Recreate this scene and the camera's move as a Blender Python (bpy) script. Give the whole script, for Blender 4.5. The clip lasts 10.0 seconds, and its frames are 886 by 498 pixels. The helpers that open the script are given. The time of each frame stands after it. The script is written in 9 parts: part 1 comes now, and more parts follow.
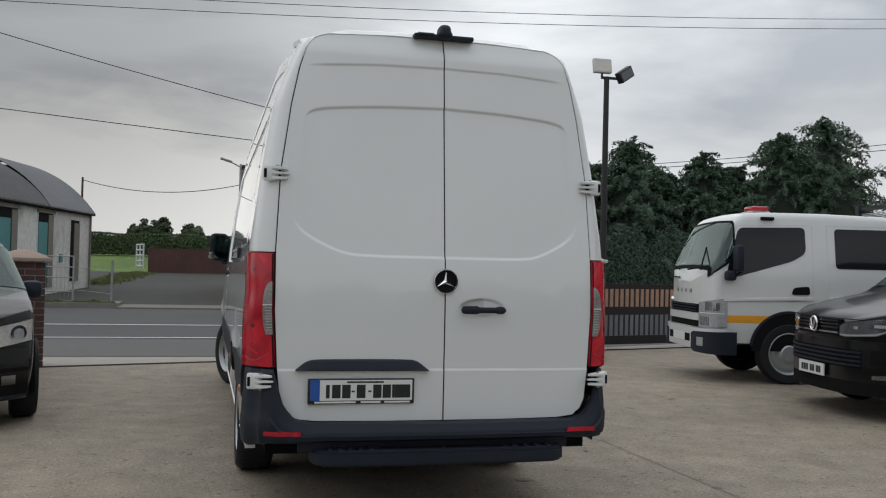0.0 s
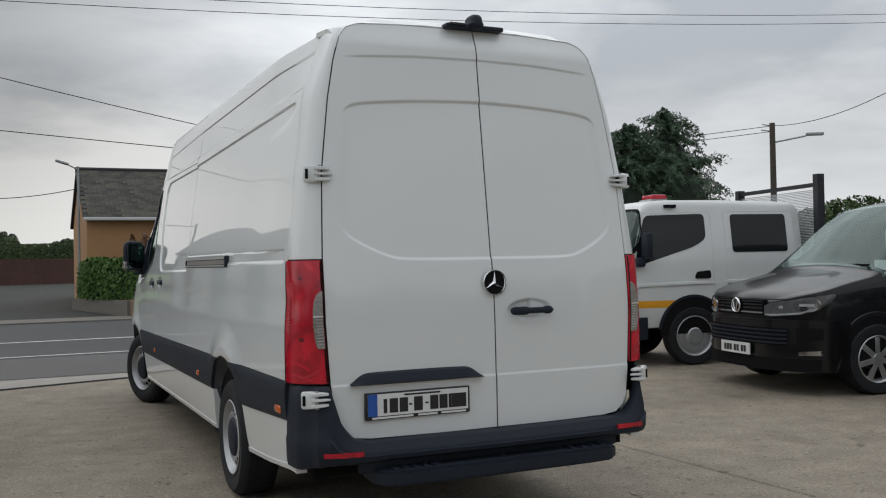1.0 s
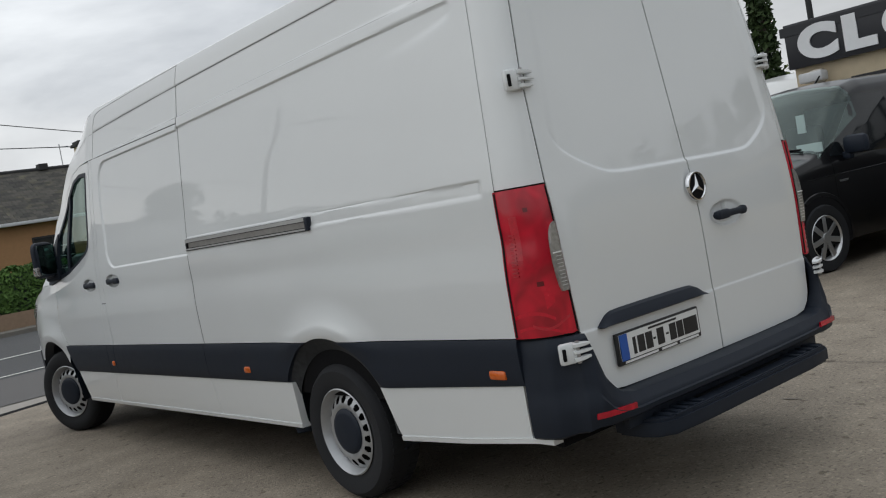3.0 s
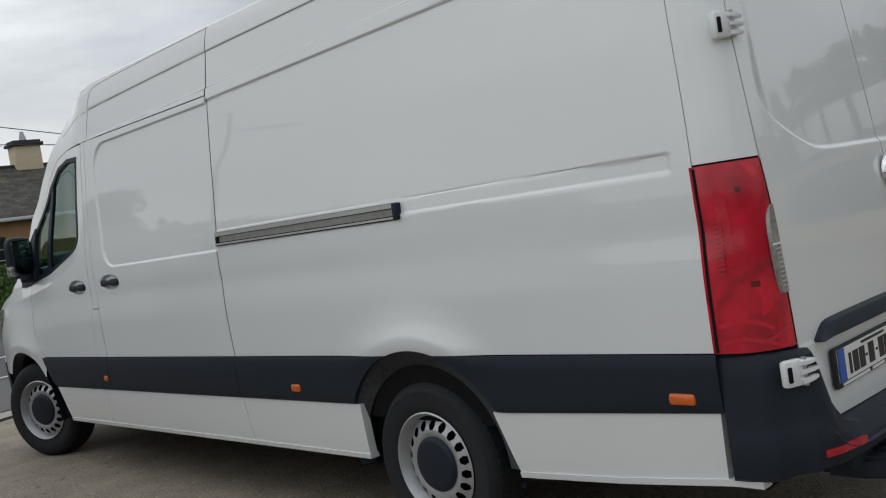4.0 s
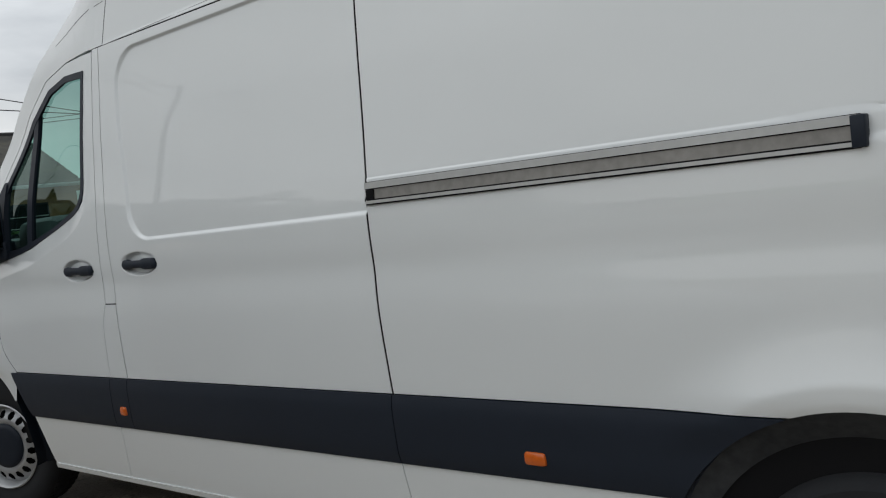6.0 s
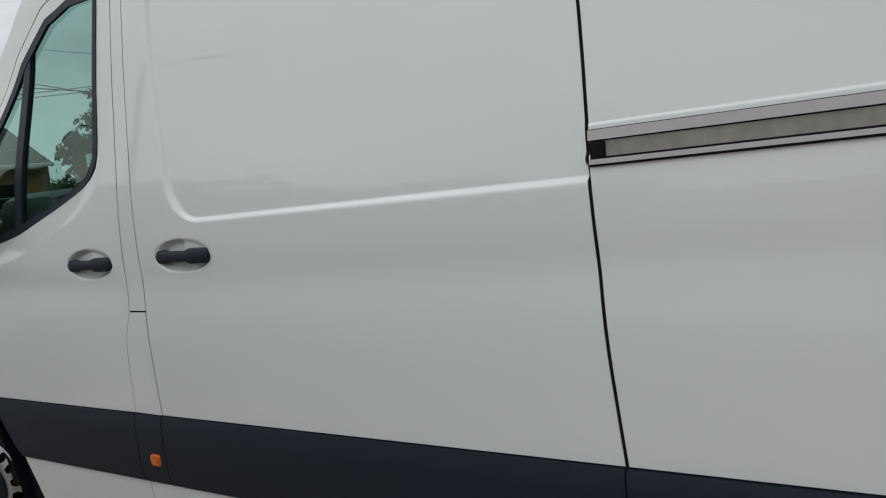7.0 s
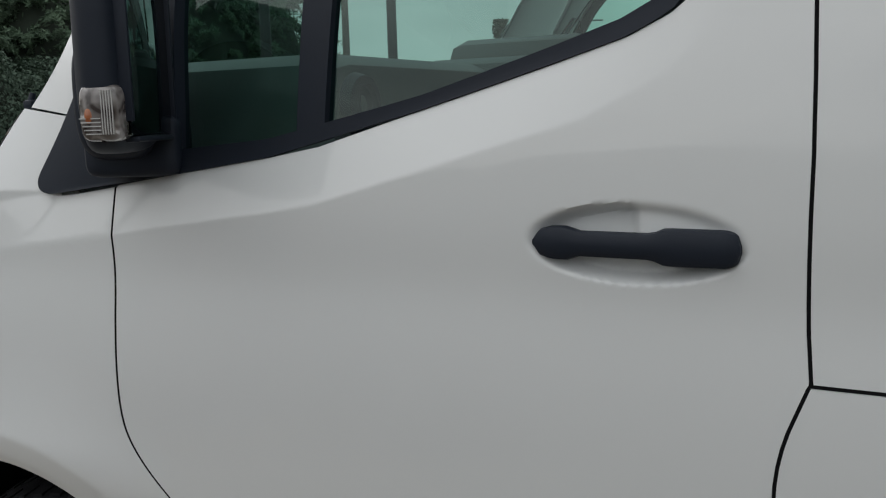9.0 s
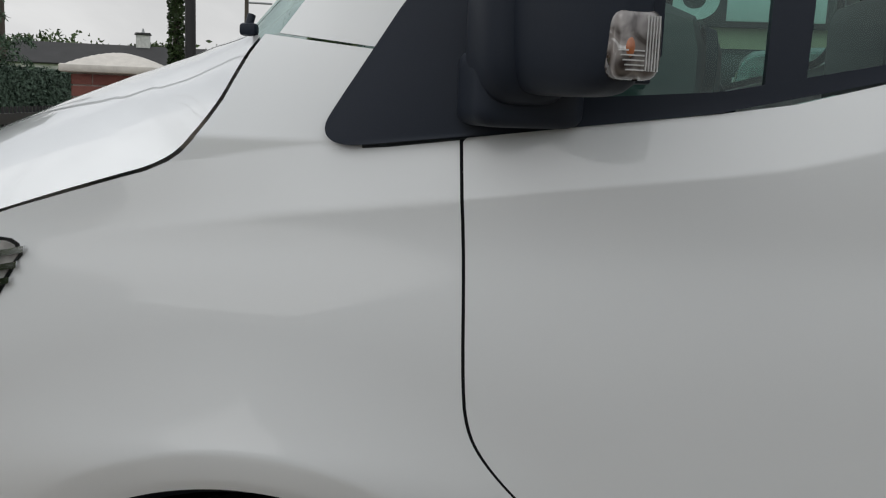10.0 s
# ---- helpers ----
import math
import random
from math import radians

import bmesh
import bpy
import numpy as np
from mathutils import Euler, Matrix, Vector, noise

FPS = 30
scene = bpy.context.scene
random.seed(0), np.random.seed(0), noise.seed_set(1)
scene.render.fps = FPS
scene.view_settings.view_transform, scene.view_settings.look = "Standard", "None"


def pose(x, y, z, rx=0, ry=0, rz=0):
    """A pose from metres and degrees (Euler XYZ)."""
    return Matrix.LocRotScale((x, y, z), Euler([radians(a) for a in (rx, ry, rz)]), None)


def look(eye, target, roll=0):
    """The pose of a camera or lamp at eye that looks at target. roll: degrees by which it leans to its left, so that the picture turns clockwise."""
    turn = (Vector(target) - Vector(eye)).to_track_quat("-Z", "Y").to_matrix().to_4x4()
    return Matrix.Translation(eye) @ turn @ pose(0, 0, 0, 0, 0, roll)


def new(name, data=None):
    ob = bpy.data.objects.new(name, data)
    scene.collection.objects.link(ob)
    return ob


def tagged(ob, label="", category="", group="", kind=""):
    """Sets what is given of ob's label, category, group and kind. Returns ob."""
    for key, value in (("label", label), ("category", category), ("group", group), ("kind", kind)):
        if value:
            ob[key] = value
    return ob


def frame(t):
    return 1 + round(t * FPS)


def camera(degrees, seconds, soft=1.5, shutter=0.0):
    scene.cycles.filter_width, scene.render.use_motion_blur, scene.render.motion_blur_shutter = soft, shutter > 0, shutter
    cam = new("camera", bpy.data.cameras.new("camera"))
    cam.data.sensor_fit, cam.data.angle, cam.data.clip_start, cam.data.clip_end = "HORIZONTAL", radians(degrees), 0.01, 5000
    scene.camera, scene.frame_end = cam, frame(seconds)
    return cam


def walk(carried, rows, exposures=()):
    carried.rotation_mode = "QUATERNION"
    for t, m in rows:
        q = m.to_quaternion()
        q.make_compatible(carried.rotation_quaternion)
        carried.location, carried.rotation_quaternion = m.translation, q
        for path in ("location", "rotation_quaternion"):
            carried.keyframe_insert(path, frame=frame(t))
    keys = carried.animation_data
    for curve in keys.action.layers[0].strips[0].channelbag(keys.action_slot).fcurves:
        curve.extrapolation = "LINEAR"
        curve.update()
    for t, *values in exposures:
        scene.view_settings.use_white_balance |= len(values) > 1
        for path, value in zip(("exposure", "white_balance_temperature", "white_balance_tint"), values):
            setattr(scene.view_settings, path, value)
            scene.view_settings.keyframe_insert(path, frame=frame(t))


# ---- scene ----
cam = camera(50.6, 10.0, soft=1.15)
PATH = [
    (0, (-1.2, -4.661, 1.342), (-0.709, -2.723, 1.378), 1.4),
    (0.5, (-1.69, -4.43, 1.36), (-1.019, -2.547, 1.399), 0.6),
    (1, (-2.168, -4.08, 1.369), (-1.326, -2.266, 1.396), -1.1),
    (1.5, (-2.581, -3.725, 1.385), (-1.623, -1.971, 1.326), -6.3),
    (2, (-2.932, -3.313, 1.411), (-1.816, -1.656, 1.328), -10.5),
    (2.2, (-3.112, -3.154, 1.39), (-1.969, -1.515, 1.306), -11.1),
    (3.3, (-3.467, -2.059, 1.393), (-2.156, -0.552, 1.288), -9.3),
    (3.5, (-3.508, -1.833, 1.392), (-2.177, -0.343, 1.289), -8.9),
    (4, (-3.47, -1.285, 1.391), (-2.087, 0.157, 1.298), -8.9),
    (4.5, (-3.452, -0.719, 1.38), (-2.033, 0.687, 1.292), -8.8),
    (5, (-3.265, -0.145, 1.35), (-1.815, 1.229, 1.27), -8.7),
    (5.5, (-3.112, 0.388, 1.363), (-1.637, 1.735, 1.263), -7.5),
    (7, (-2.514, 2.054, 1.377), (-0.98, 3.328, 1.221), -6.5),
    (7.5, (-2.33, 2.615, 1.377), (-0.762, 3.844, 1.203), -5.5),
    (8, (-2.2, 3.25, 1.354), (-0.593, 4.428, 1.18), -4.1),
    (8.5, (-2.039, 3.806, 1.368), (-0.416, 4.956, 1.16), -3.3),
    (9, (-2.024, 4.417, 1.379), (-0.288, 5.369, 1.096), -1.6),
    (9.5, (-1.994, 4.895, 1.347), (-0.118, 5.506, 1.018), 0.9),
    (10, (-2.171, 5.47, 1.325), (-0.209, 5.714, 1.018), 2.2),
]
walk(cam, [(t, look(eye, target, roll)) for t, eye, target, roll in PATH],
     [(0, 0.09, 6400, 10), (2, 0.04, 6400, 10), (3.5, 0.08, 6380, 10), (5.5, 0.05, 6380, 9), (7, 0.20, 6500, 10), (8.5, 0.14, 6540, 10), (10, 0.20, 6580, 11)])

# ------------------------------------------------------------------ world and light
SUN_EL, SUN_AZ = radians(42), radians(-35)
world = bpy.data.worlds.new("overcast_sky")
scene.world = world
world.use_nodes = True
wn, wl = world.node_tree.nodes, world.node_tree.links
wn.clear()
w_out = wn.new("ShaderNodeOutputWorld")
w_bg = wn.new("ShaderNodeBackground")
w_sky = wn.new("ShaderNodeTexSky")
w_sky.sky_type = "NISHITA"
w_sky.sun_disc = False
w_sky.sun_elevation, w_sky.sun_rotation = SUN_EL, SUN_AZ
w_sky.air_density, w_sky.dust_density = 1.0, 4.0
w_sat = wn.new("ShaderNodeHueSaturation")
w_sat.inputs["Saturation"].default_value = 0.10
w_sat.inputs["Value"].default_value = 0.10
w_tc = wn.new("ShaderNodeTexCoord")
w_map = wn.new("ShaderNodeMapping")
w_map.inputs["Scale"].default_value = (1.0, 1.0, 3.2)
w_n1 = wn.new("ShaderNodeTexNoise")
w_n1.inputs["Scale"].default_value = 2.3
w_n1.inputs["Detail"].default_value = 7.0
w_n1.inputs["Roughness"].default_value = 0.52
w_n1.inputs["Distortion"].default_value = 0.35
w_ramp = wn.new("ShaderNodeValToRGB")
w_ramp.color_ramp.elements[0].position, w_ramp.color_ramp.elements[0].color = 0.36, (0.37, 0.395, 0.425, 1)
w_ramp.color_ramp.elements[1].position, w_ramp.color_ramp.elements[1].color = 0.64, (0.76, 0.785, 0.80, 1)
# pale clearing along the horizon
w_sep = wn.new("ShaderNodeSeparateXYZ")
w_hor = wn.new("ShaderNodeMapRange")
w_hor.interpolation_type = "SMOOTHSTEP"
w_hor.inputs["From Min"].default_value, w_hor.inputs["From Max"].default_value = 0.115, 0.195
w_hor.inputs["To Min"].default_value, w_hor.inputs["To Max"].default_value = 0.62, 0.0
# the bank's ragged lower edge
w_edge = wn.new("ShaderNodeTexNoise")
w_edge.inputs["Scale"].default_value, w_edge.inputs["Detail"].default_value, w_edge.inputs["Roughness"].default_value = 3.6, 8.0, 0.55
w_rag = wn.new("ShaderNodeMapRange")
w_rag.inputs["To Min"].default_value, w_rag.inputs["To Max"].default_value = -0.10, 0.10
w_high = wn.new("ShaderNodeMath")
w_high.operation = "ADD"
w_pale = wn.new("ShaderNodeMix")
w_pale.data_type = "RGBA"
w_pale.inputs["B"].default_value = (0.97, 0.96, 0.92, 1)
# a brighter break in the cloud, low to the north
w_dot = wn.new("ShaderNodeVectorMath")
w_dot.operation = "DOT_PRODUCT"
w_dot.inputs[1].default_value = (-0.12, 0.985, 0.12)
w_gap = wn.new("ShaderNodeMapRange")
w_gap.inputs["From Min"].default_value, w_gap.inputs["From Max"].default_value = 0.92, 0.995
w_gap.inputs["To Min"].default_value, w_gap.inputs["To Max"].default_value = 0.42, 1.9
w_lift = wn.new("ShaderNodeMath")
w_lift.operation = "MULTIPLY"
w_mix = wn.new("ShaderNodeMix")
w_mix.data_type = "RGBA"
w_mix.inputs["Factor"].default_value = 0.88
wl.new(w_tc.outputs["Generated"], w_map.inputs["Vector"])
wl.new(w_map.outputs[0], w_n1.inputs["Vector"])
wl.new(w_n1.outputs["Fac"], w_ramp.inputs["Fac"])
wl.new(w_tc.outputs["Generated"], w_sep.inputs[0])
wl.new(w_map.outputs[0], w_edge.inputs["Vector"])
wl.new(w_edge.outputs["Fac"], w_rag.inputs["Value"])
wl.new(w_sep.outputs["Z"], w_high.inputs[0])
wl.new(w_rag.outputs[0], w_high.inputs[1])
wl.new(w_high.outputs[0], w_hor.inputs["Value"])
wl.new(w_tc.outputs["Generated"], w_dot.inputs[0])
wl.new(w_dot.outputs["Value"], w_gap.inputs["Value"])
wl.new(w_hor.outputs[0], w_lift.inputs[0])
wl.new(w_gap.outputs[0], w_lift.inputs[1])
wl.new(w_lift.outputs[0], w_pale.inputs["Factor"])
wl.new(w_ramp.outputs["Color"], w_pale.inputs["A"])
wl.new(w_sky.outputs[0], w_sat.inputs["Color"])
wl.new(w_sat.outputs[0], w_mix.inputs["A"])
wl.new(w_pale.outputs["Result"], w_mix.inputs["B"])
# an overcast vault is brighter overhead than low down
w_zen = wn.new("ShaderNodeMapRange")
w_zen.inputs["From Min"].default_value, w_zen.inputs["From Max"].default_value = 0.12, 0.85
w_zen.inputs["To Min"].default_value, w_zen.inputs["To Max"].default_value = 0.90, 1.60
# a heavier cloud and a paler one in the north
w_cloud = []
for way, low, high, weight in (((-0.22, 0.875, 0.43), 0.84, 0.985, -0.52), ((0.52, 0.74, 0.43), 0.80, 0.98, 0.22)):
    d_ = wn.new("ShaderNodeVectorMath")
    d_.operation = "DOT_PRODUCT"
    d_.inputs[1].default_value = way
    r_ = wn.new("ShaderNodeMapRange")
    r_.interpolation_type = "SMOOTHSTEP"
    r_.inputs["From Min"].default_value, r_.inputs["From Max"].default_value = low, high
    r_.inputs["To Max"].default_value = weight
    wl.new(w_tc.outputs["Generated"], d_.inputs[0])
    wl.new(d_.outputs["Value"], r_.inputs["Value"])
    w_cloud.append(r_)
w_sum = wn.new("ShaderNodeMath")
w_sum.operation = "ADD"
w_sum2 = wn.new("ShaderNodeMath")
w_sum2.operation = "ADD"
wl.new(w_cloud[0].outputs[0], w_sum.inputs[0])
wl.new(w_cloud[1].outputs[0], w_sum.inputs[1])
wl.new(w_sum.outputs[0], w_sum2.inputs[0])
wl.new(w_zen.outputs[0], w_sum2.inputs[1])
w_scale = wn.new("ShaderNodeVectorMath")
w_scale.operation = "SCALE"
wl.new(w_sep.outputs["Z"], w_zen.inputs["Value"])
wl.new(w_mix.outputs["Result"], w_scale.inputs[0])
wl.new(w_sum2.outputs[0], w_scale.inputs["Scale"])
wl.new(w_scale.outputs["Vector"], w_bg.inputs["Color"])
w_bg.inputs["Strength"].default_value = 1.0
wl.new(w_bg.outputs[0], w_out.inputs[0])

sun_data = bpy.data.lights.new("sun", "SUN")
sun_data.energy, sun_data.angle, sun_data.color = 0.5, radians(120), (1.0, 0.97, 0.92)
sun = new("sun", sun_data)
sun.matrix_world = look((-6 * 3, 14 * 3, 40), (0, 0, 0))


# ------------------------------------------------------------------ materials
def mat(name, color, rough=0.6, metal=0.0, coat=0.0, var=0.10, scale=6.0, bump=0.0, bscale=60.0, tint=None, trans=0.0, per_object=0.0, spec=0.5, island=0.0):
    """Principled material with variation at two scales, and fine relief."""
    m = bpy.data.materials.new(name)
    m.use_nodes = True
    n, l = m.node_tree.nodes, m.node_tree.links
    b = n["Principled BSDF"]
    b.inputs["Roughness"].default_value = rough
    b.inputs["Metallic"].default_value = metal
    b.inputs["Coat Weight"].default_value = coat
    b.inputs["Coat Roughness"].default_value = 0.04
    b.inputs["Transmission Weight"].default_value = trans
    b.inputs["Specular IOR Level"].default_value = spec
    b.inputs["Base Color"].default_value = (*color, 1)
    if var > 0:
        tc = n.new("ShaderNodeTexCoord")
        a, c = n.new("ShaderNodeTexNoise"), n.new("ShaderNodeTexNoise")
        a.inputs["Scale"].default_value, c.inputs["Scale"].default_value = scale * 0.15, scale * 2.5
        a.inputs["Detail"].default_value, c.inputs["Detail"].default_value = 4, 6
        l.new(tc.outputs["Object"], a.inputs["Vector"])
        l.new(tc.outputs["Object"], c.inputs["Vector"])
        add = n.new("ShaderNodeMath")
        add.operation = "ADD"
        l.new(a.outputs["Fac"], add.inputs[0])
        l.new(c.outputs["Fac"], add.inputs[1])
        last = add.outputs[0]
        if per_object > 0 or island > 0:
            info = n.new("ShaderNodeObjectInfo") if per_object > 0 else n.new("ShaderNodeNewGeometry")
            mul = n.new("ShaderNodeMath")
            mul.operation = "MULTIPLY_ADD"
            mul.inputs[1].default_value = max(per_object, island)
            l.new(info.outputs["Random" if per_object > 0 else "Random Per Island"], mul.inputs[0])
            l.new(last, mul.inputs[2])
            last = mul.outputs[0]
        top = 1.5 + max(per_object, island)
        mr = n.new("ShaderNodeMapRange")
        mr.inputs["From Min"].default_value, mr.inputs["From Max"].default_value = 0.6, top - 0.1
        l.new(last, mr.inputs["Value"])
        mx = n.new("ShaderNodeMix")
        mx.data_type = "RGBA"
        t2 = tint or color
        mx.inputs["A"].default_value = (*[max(0, v * (1 - var)) for v in color], 1)
        mx.inputs["B"].default_value = (*[min(1, v * (1 + var)) for v in t2], 1)
        l.new(mr.outputs[0], mx.inputs["Factor"])
        l.new(mx.outputs["Result"], b.inputs["Base Color"])
        rr = n.new("ShaderNodeMapRange")
        rr.inputs["To Min"].default_value, rr.inputs["To Max"].default_value = max(0.02, rough - 0.06 * min(1, var * 8)), min(1, rough + 0.06 * min(1, var * 8))
        l.new(c.outputs["Fac"], rr.inputs["Value"])
        l.new(rr.outputs[0], b.inputs["Roughness"])
    if bump > 0:
        tc = n.new("ShaderNodeTexCoord")
        f = n.new("ShaderNodeTexNoise")
        f.inputs["Scale"].default_value, f.inputs["Detail"].default_value = bscale, 5
        bp = n.new("ShaderNodeBump")
        bp.inputs["Strength"].default_value, bp.inputs["Distance"].default_value = 1.0, bump
        l.new(tc.outputs["Object"], f.inputs["Vector"])
        l.new(f.outputs["Fac"], bp.inputs["Height"])
        l.new(bp.outputs[0], b.inputs["Normal"])
    return m


PAINT = mat("white_van_paint", (0.70, 0.722, 0.725), 0.30, coat=1.0, var=0.012, scale=1.5, spec=0.25)
PAINT.node_tree.nodes["Principled BSDF"].inputs["Coat IOR"].default_value = 1.50
PAINT.node_tree.nodes["Principled BSDF"].inputs["Coat Roughness"].default_value = 0.012
PAINT2 = mat("white_truck_paint", (0.68, 0.69, 0.68), 0.35, coat=0.6, var=0.03, scale=2)
PLASTIC = mat("dark_grey_plastic", (0.0115, 0.0165, 0.027), 0.55, var=0.10, scale=8, bump=0.00012, bscale=420, spec=0.28)
GLOSSBLACK = mat("gloss_black", (0.008, 0.008, 0.009), 0.12, coat=0.8, var=0.0)
# grey raised above the band's plastic for the light this liner catches
LINER = mat("lit_arch_liner", (0.026, 0.029, 0.034), 0.9, var=0.35, scale=14, bump=0.001, bscale=90, tint=(0.040, 0.042, 0.045))
RUBBER = mat("tyre_rubber", (0.010, 0.011, 0.0135), 0.85, var=0.25, scale=9, bump=0.001, bscale=150)
GREYLINE = mat("grey_joint_shadow", (0.20, 0.205, 0.21), 0.7, var=0.0)
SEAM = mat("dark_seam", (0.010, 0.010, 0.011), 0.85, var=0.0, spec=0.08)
STEEL = mat("silver_wheel_paint", (0.42, 0.43, 0.44), 0.42, metal=0.55, var=0.12, scale=10)
ALU = mat("aluminium", (0.55, 0.55, 0.55), 0.34, metal=1.0, var=0.06, scale=14)
CHROME = mat("chrome", (0.72, 0.73, 0.74), 0.10, metal=1.0, var=0.0)
REDLENS = mat("red_lens", (0.34, 0.003, 0.012), 0.22, coat=0.35, var=0.32, scale=20, tint=(0.52, 0.007, 0.024))
REDBRIGHT = mat("red_lens_bright", (0.56, 0.005, 0.024), 0.25, coat=0.4, var=0.2, scale=30)
REDMID = mat("red_lens_guide", (0.40, 0.004, 0.016), 0.3, coat=0.6, var=0.25, scale=26, tint=(0.50, 0.010, 0.026))
# dark green base colour stands in for the hedge reflected in the glass
MIRRORGLASS = mat("dark_mirror_glass", (0.10, 0.13, 0.125), 0.04, metal=1.0, var=0.0)
RAILALU = mat("rail_aluminium", (0.40, 0.40, 0.39), 0.45, metal=0.6, var=0.12, scale=14)
RAILDULL = mat("dull_rail_back", (0.25, 0.24, 0.225), 0.5, metal=0.5, var=0.25, scale=18)
def mottle(m, dark, light, scale, stretch, bright=None):
    """Swirled dark and bright patches, as in a moulded lens."""
    n, l = m.node_tree.nodes, m.node_tree.links
    tc, mp, nz, rp = n.new("ShaderNodeTexCoord"), n.new("ShaderNodeMapping"), n.new("ShaderNodeTexNoise"), n.new("ShaderNodeValToRGB")
    mp.inputs["Scale"].default_value = stretch
    nz.inputs["Scale"].default_value, nz.inputs["Detail"].default_value, nz.inputs["Distortion"].default_value = scale, 1.5, 1.6
    rp.color_ramp.elements[0].position, rp.color_ramp.elements[0].color = 0.34, (*dark, 1)
    rp.color_ramp.elements[1].position, rp.color_ramp.elements[1].color = 0.66, (*light, 1)
    if bright:
        e = rp.color_ramp.elements.new(0.74)
        e.color = (*bright, 1)
    l.new(tc.outputs["Object"], mp.inputs["Vector"])
    l.new(mp.outputs[0], nz.inputs["Vector"])
    l.new(nz.outputs["Fac"], rp.inputs["Fac"])
    l.new(rp.outputs["Color"], n["Principled BSDF"].inputs["Base Color"])


mottle(REDLENS, (0.31, 0.003, 0.014), (0.58, 0.006, 0.026), 7.0, (1.0, 1.0, 0.8), (0.62, 0.014, 0.034))
REDDARK = mat("red_lens_dark", (0.12, 0.003, 0.008), 0.2, coat=0.4, var=0.15, scale=10)
CLEARLENS = mat("smoked_clear_lens", (0.27, 0.265, 0.25), 0.15, coat=1.0, var=0.45, scale=26)
ORANGE = mat("orange_lens", (0.62, 0.12, 0.012), 0.25, coat=0.6, var=0.15, scale=30)
GALVRIB = mat("lens_rib", (0.50, 0.50, 0.49), 0.25, coat=0.6, var=0.1, scale=40)
AMBERDULL = mat("dull_amber_bulb", (0.34, 0.11, 0.04), 0.3, coat=0.6, var=0.3, scale=60)
INDLENS = mat("clear_indicator_lens", (0.27, 0.255, 0.245), 0.12, coat=1.0, var=0.30, scale=24)
# bright patches in the colour stand for sparkles off the reflector inside
mottle(INDLENS, (0.045, 0.035, 0.032), (0.26, 0.24, 0.23), 34.0, (1.0, 1.0, 0.8), (0.62, 0.62, 0.62))
WHITEPL = mat("white_plate", (0.72, 0.73, 0.72), 0.4, var=0.03)
BLUE = mat("plate_blue", (0.02, 0.09, 0.38), 0.4, var=0.05)
INK = mat("black_ink", (0.015, 0.015, 0.016), 0.5, var=0.0)
FABRIC = mat("seat_fabric", (0.03, 0.032, 0.036), 0.9, var=0.2, scale=20, bump=0.001, bscale=300)
GALVPIN = mat("plated_pin", (0.40, 0.40, 0.40), 0.4, metal=0.8, var=0.1, scale=20)
DASH = mat("dash_plastic", (0.095, 0.10, 0.104), 0.6, var=0.1, scale=8)


def glass(name, color=(0.80, 0.93, 0.90), dark=0.0, gloss=0.07):
    m = bpy.data.materials.new(name)
    m.use_nodes = True
    n, l = m.node_tree.nodes, m.node_tree.links
    n.clear()
    out = n.new("ShaderNodeOutputMaterial")
    tr, gl, mx, fr = n.new("ShaderNodeBsdfTransparent"), n.new("ShaderNodeBsdfGlossy"), n.new("ShaderNodeMixShader"), n.new("ShaderNodeLayerWeight")
    fr.inputs["Blend"].default_value = 0.5
    pw, ma = n.new("ShaderNodeMath"), n.new("ShaderNodeMath")
    pw.operation, ma.operation = "POWER", "MULTIPLY_ADD"
    pw.inputs[1].default_value = 4.0
    ma.inputs[1].default_value, ma.inputs[2].default_value = 0.85, gloss
    l.new(fr.outputs["Facing"], pw.inputs[0])
    l.new(pw.outputs[0], ma.inputs[0])
    tr.inputs["Color"].default_value = (*[c * (1 - dark) for c in color], 1)
    gl.inputs["Roughness"].default_value = 0.01
    gl.inputs["Color"].default_value = (0.68, 0.80, 0.765, 1)
    l.new(ma.outputs[0], mx.inputs[0])
    l.new(tr.outputs[0], mx.inputs[1])
    l.new(gl.outputs[0], mx.inputs[2])
    l.new(mx.outputs[0], out.inputs[0])
    return m


GLASS = glass("green_tinted_glass", (0.53, 0.79, 0.72), 0.10)
GLASSDARK = glass("dark_privacy_glass", (0.35, 0.38, 0.40), 0.55)
GLASSW = glass("windscreen_glass", (0.70, 0.82, 0.80), 0.08)
GLASSV = glass("coated_windscreen", (0.70, 0.80, 0.78), 0.10, 0.085)


# ------------------------------------------------------------------ mesh helpers
def mesh_ob(name, verts, faces, material, parent=None, label="", smooth=True, sharp=38):
    me = bpy.data.meshes.new(name)
    me.from_pydata([tuple(v) for v in verts], [], [tuple(f) for f in faces])
    me.materials.append(material)
    if smooth:
        me.polygons.foreach_set("use_smooth", [True] * len(me.polygons))
        me.set_sharp_from_angle(angle=radians(sharp))
    me.update()
    ob = new(name, me)
    if parent:
        ob.parent = parent
    if label:
        ob["label"] = label
    return ob


def part(name, bm, material, parent=None, label="", smooth=True, sharp=38):
    me = bpy.data.meshes.new(name)
    bmesh.ops.recalc_face_normals(bm, faces=bm.faces)
    bm.to_mesh(me)
    bm.free()
    me.materials.append(material)
    if smooth:
        me.polygons.foreach_set("use_smooth", [True] * len(me.polygons))
        me.set_sharp_from_angle(angle=radians(sharp))
    ob = new(name, me)
    if parent:
        ob.parent = parent
    if label:
        ob["label"] = label
    return ob


def empty(name, m, label, category, group="", kind=""):
    ob = new(name)
    ob.matrix_world = m
    return tagged(ob, label, category, group, kind)


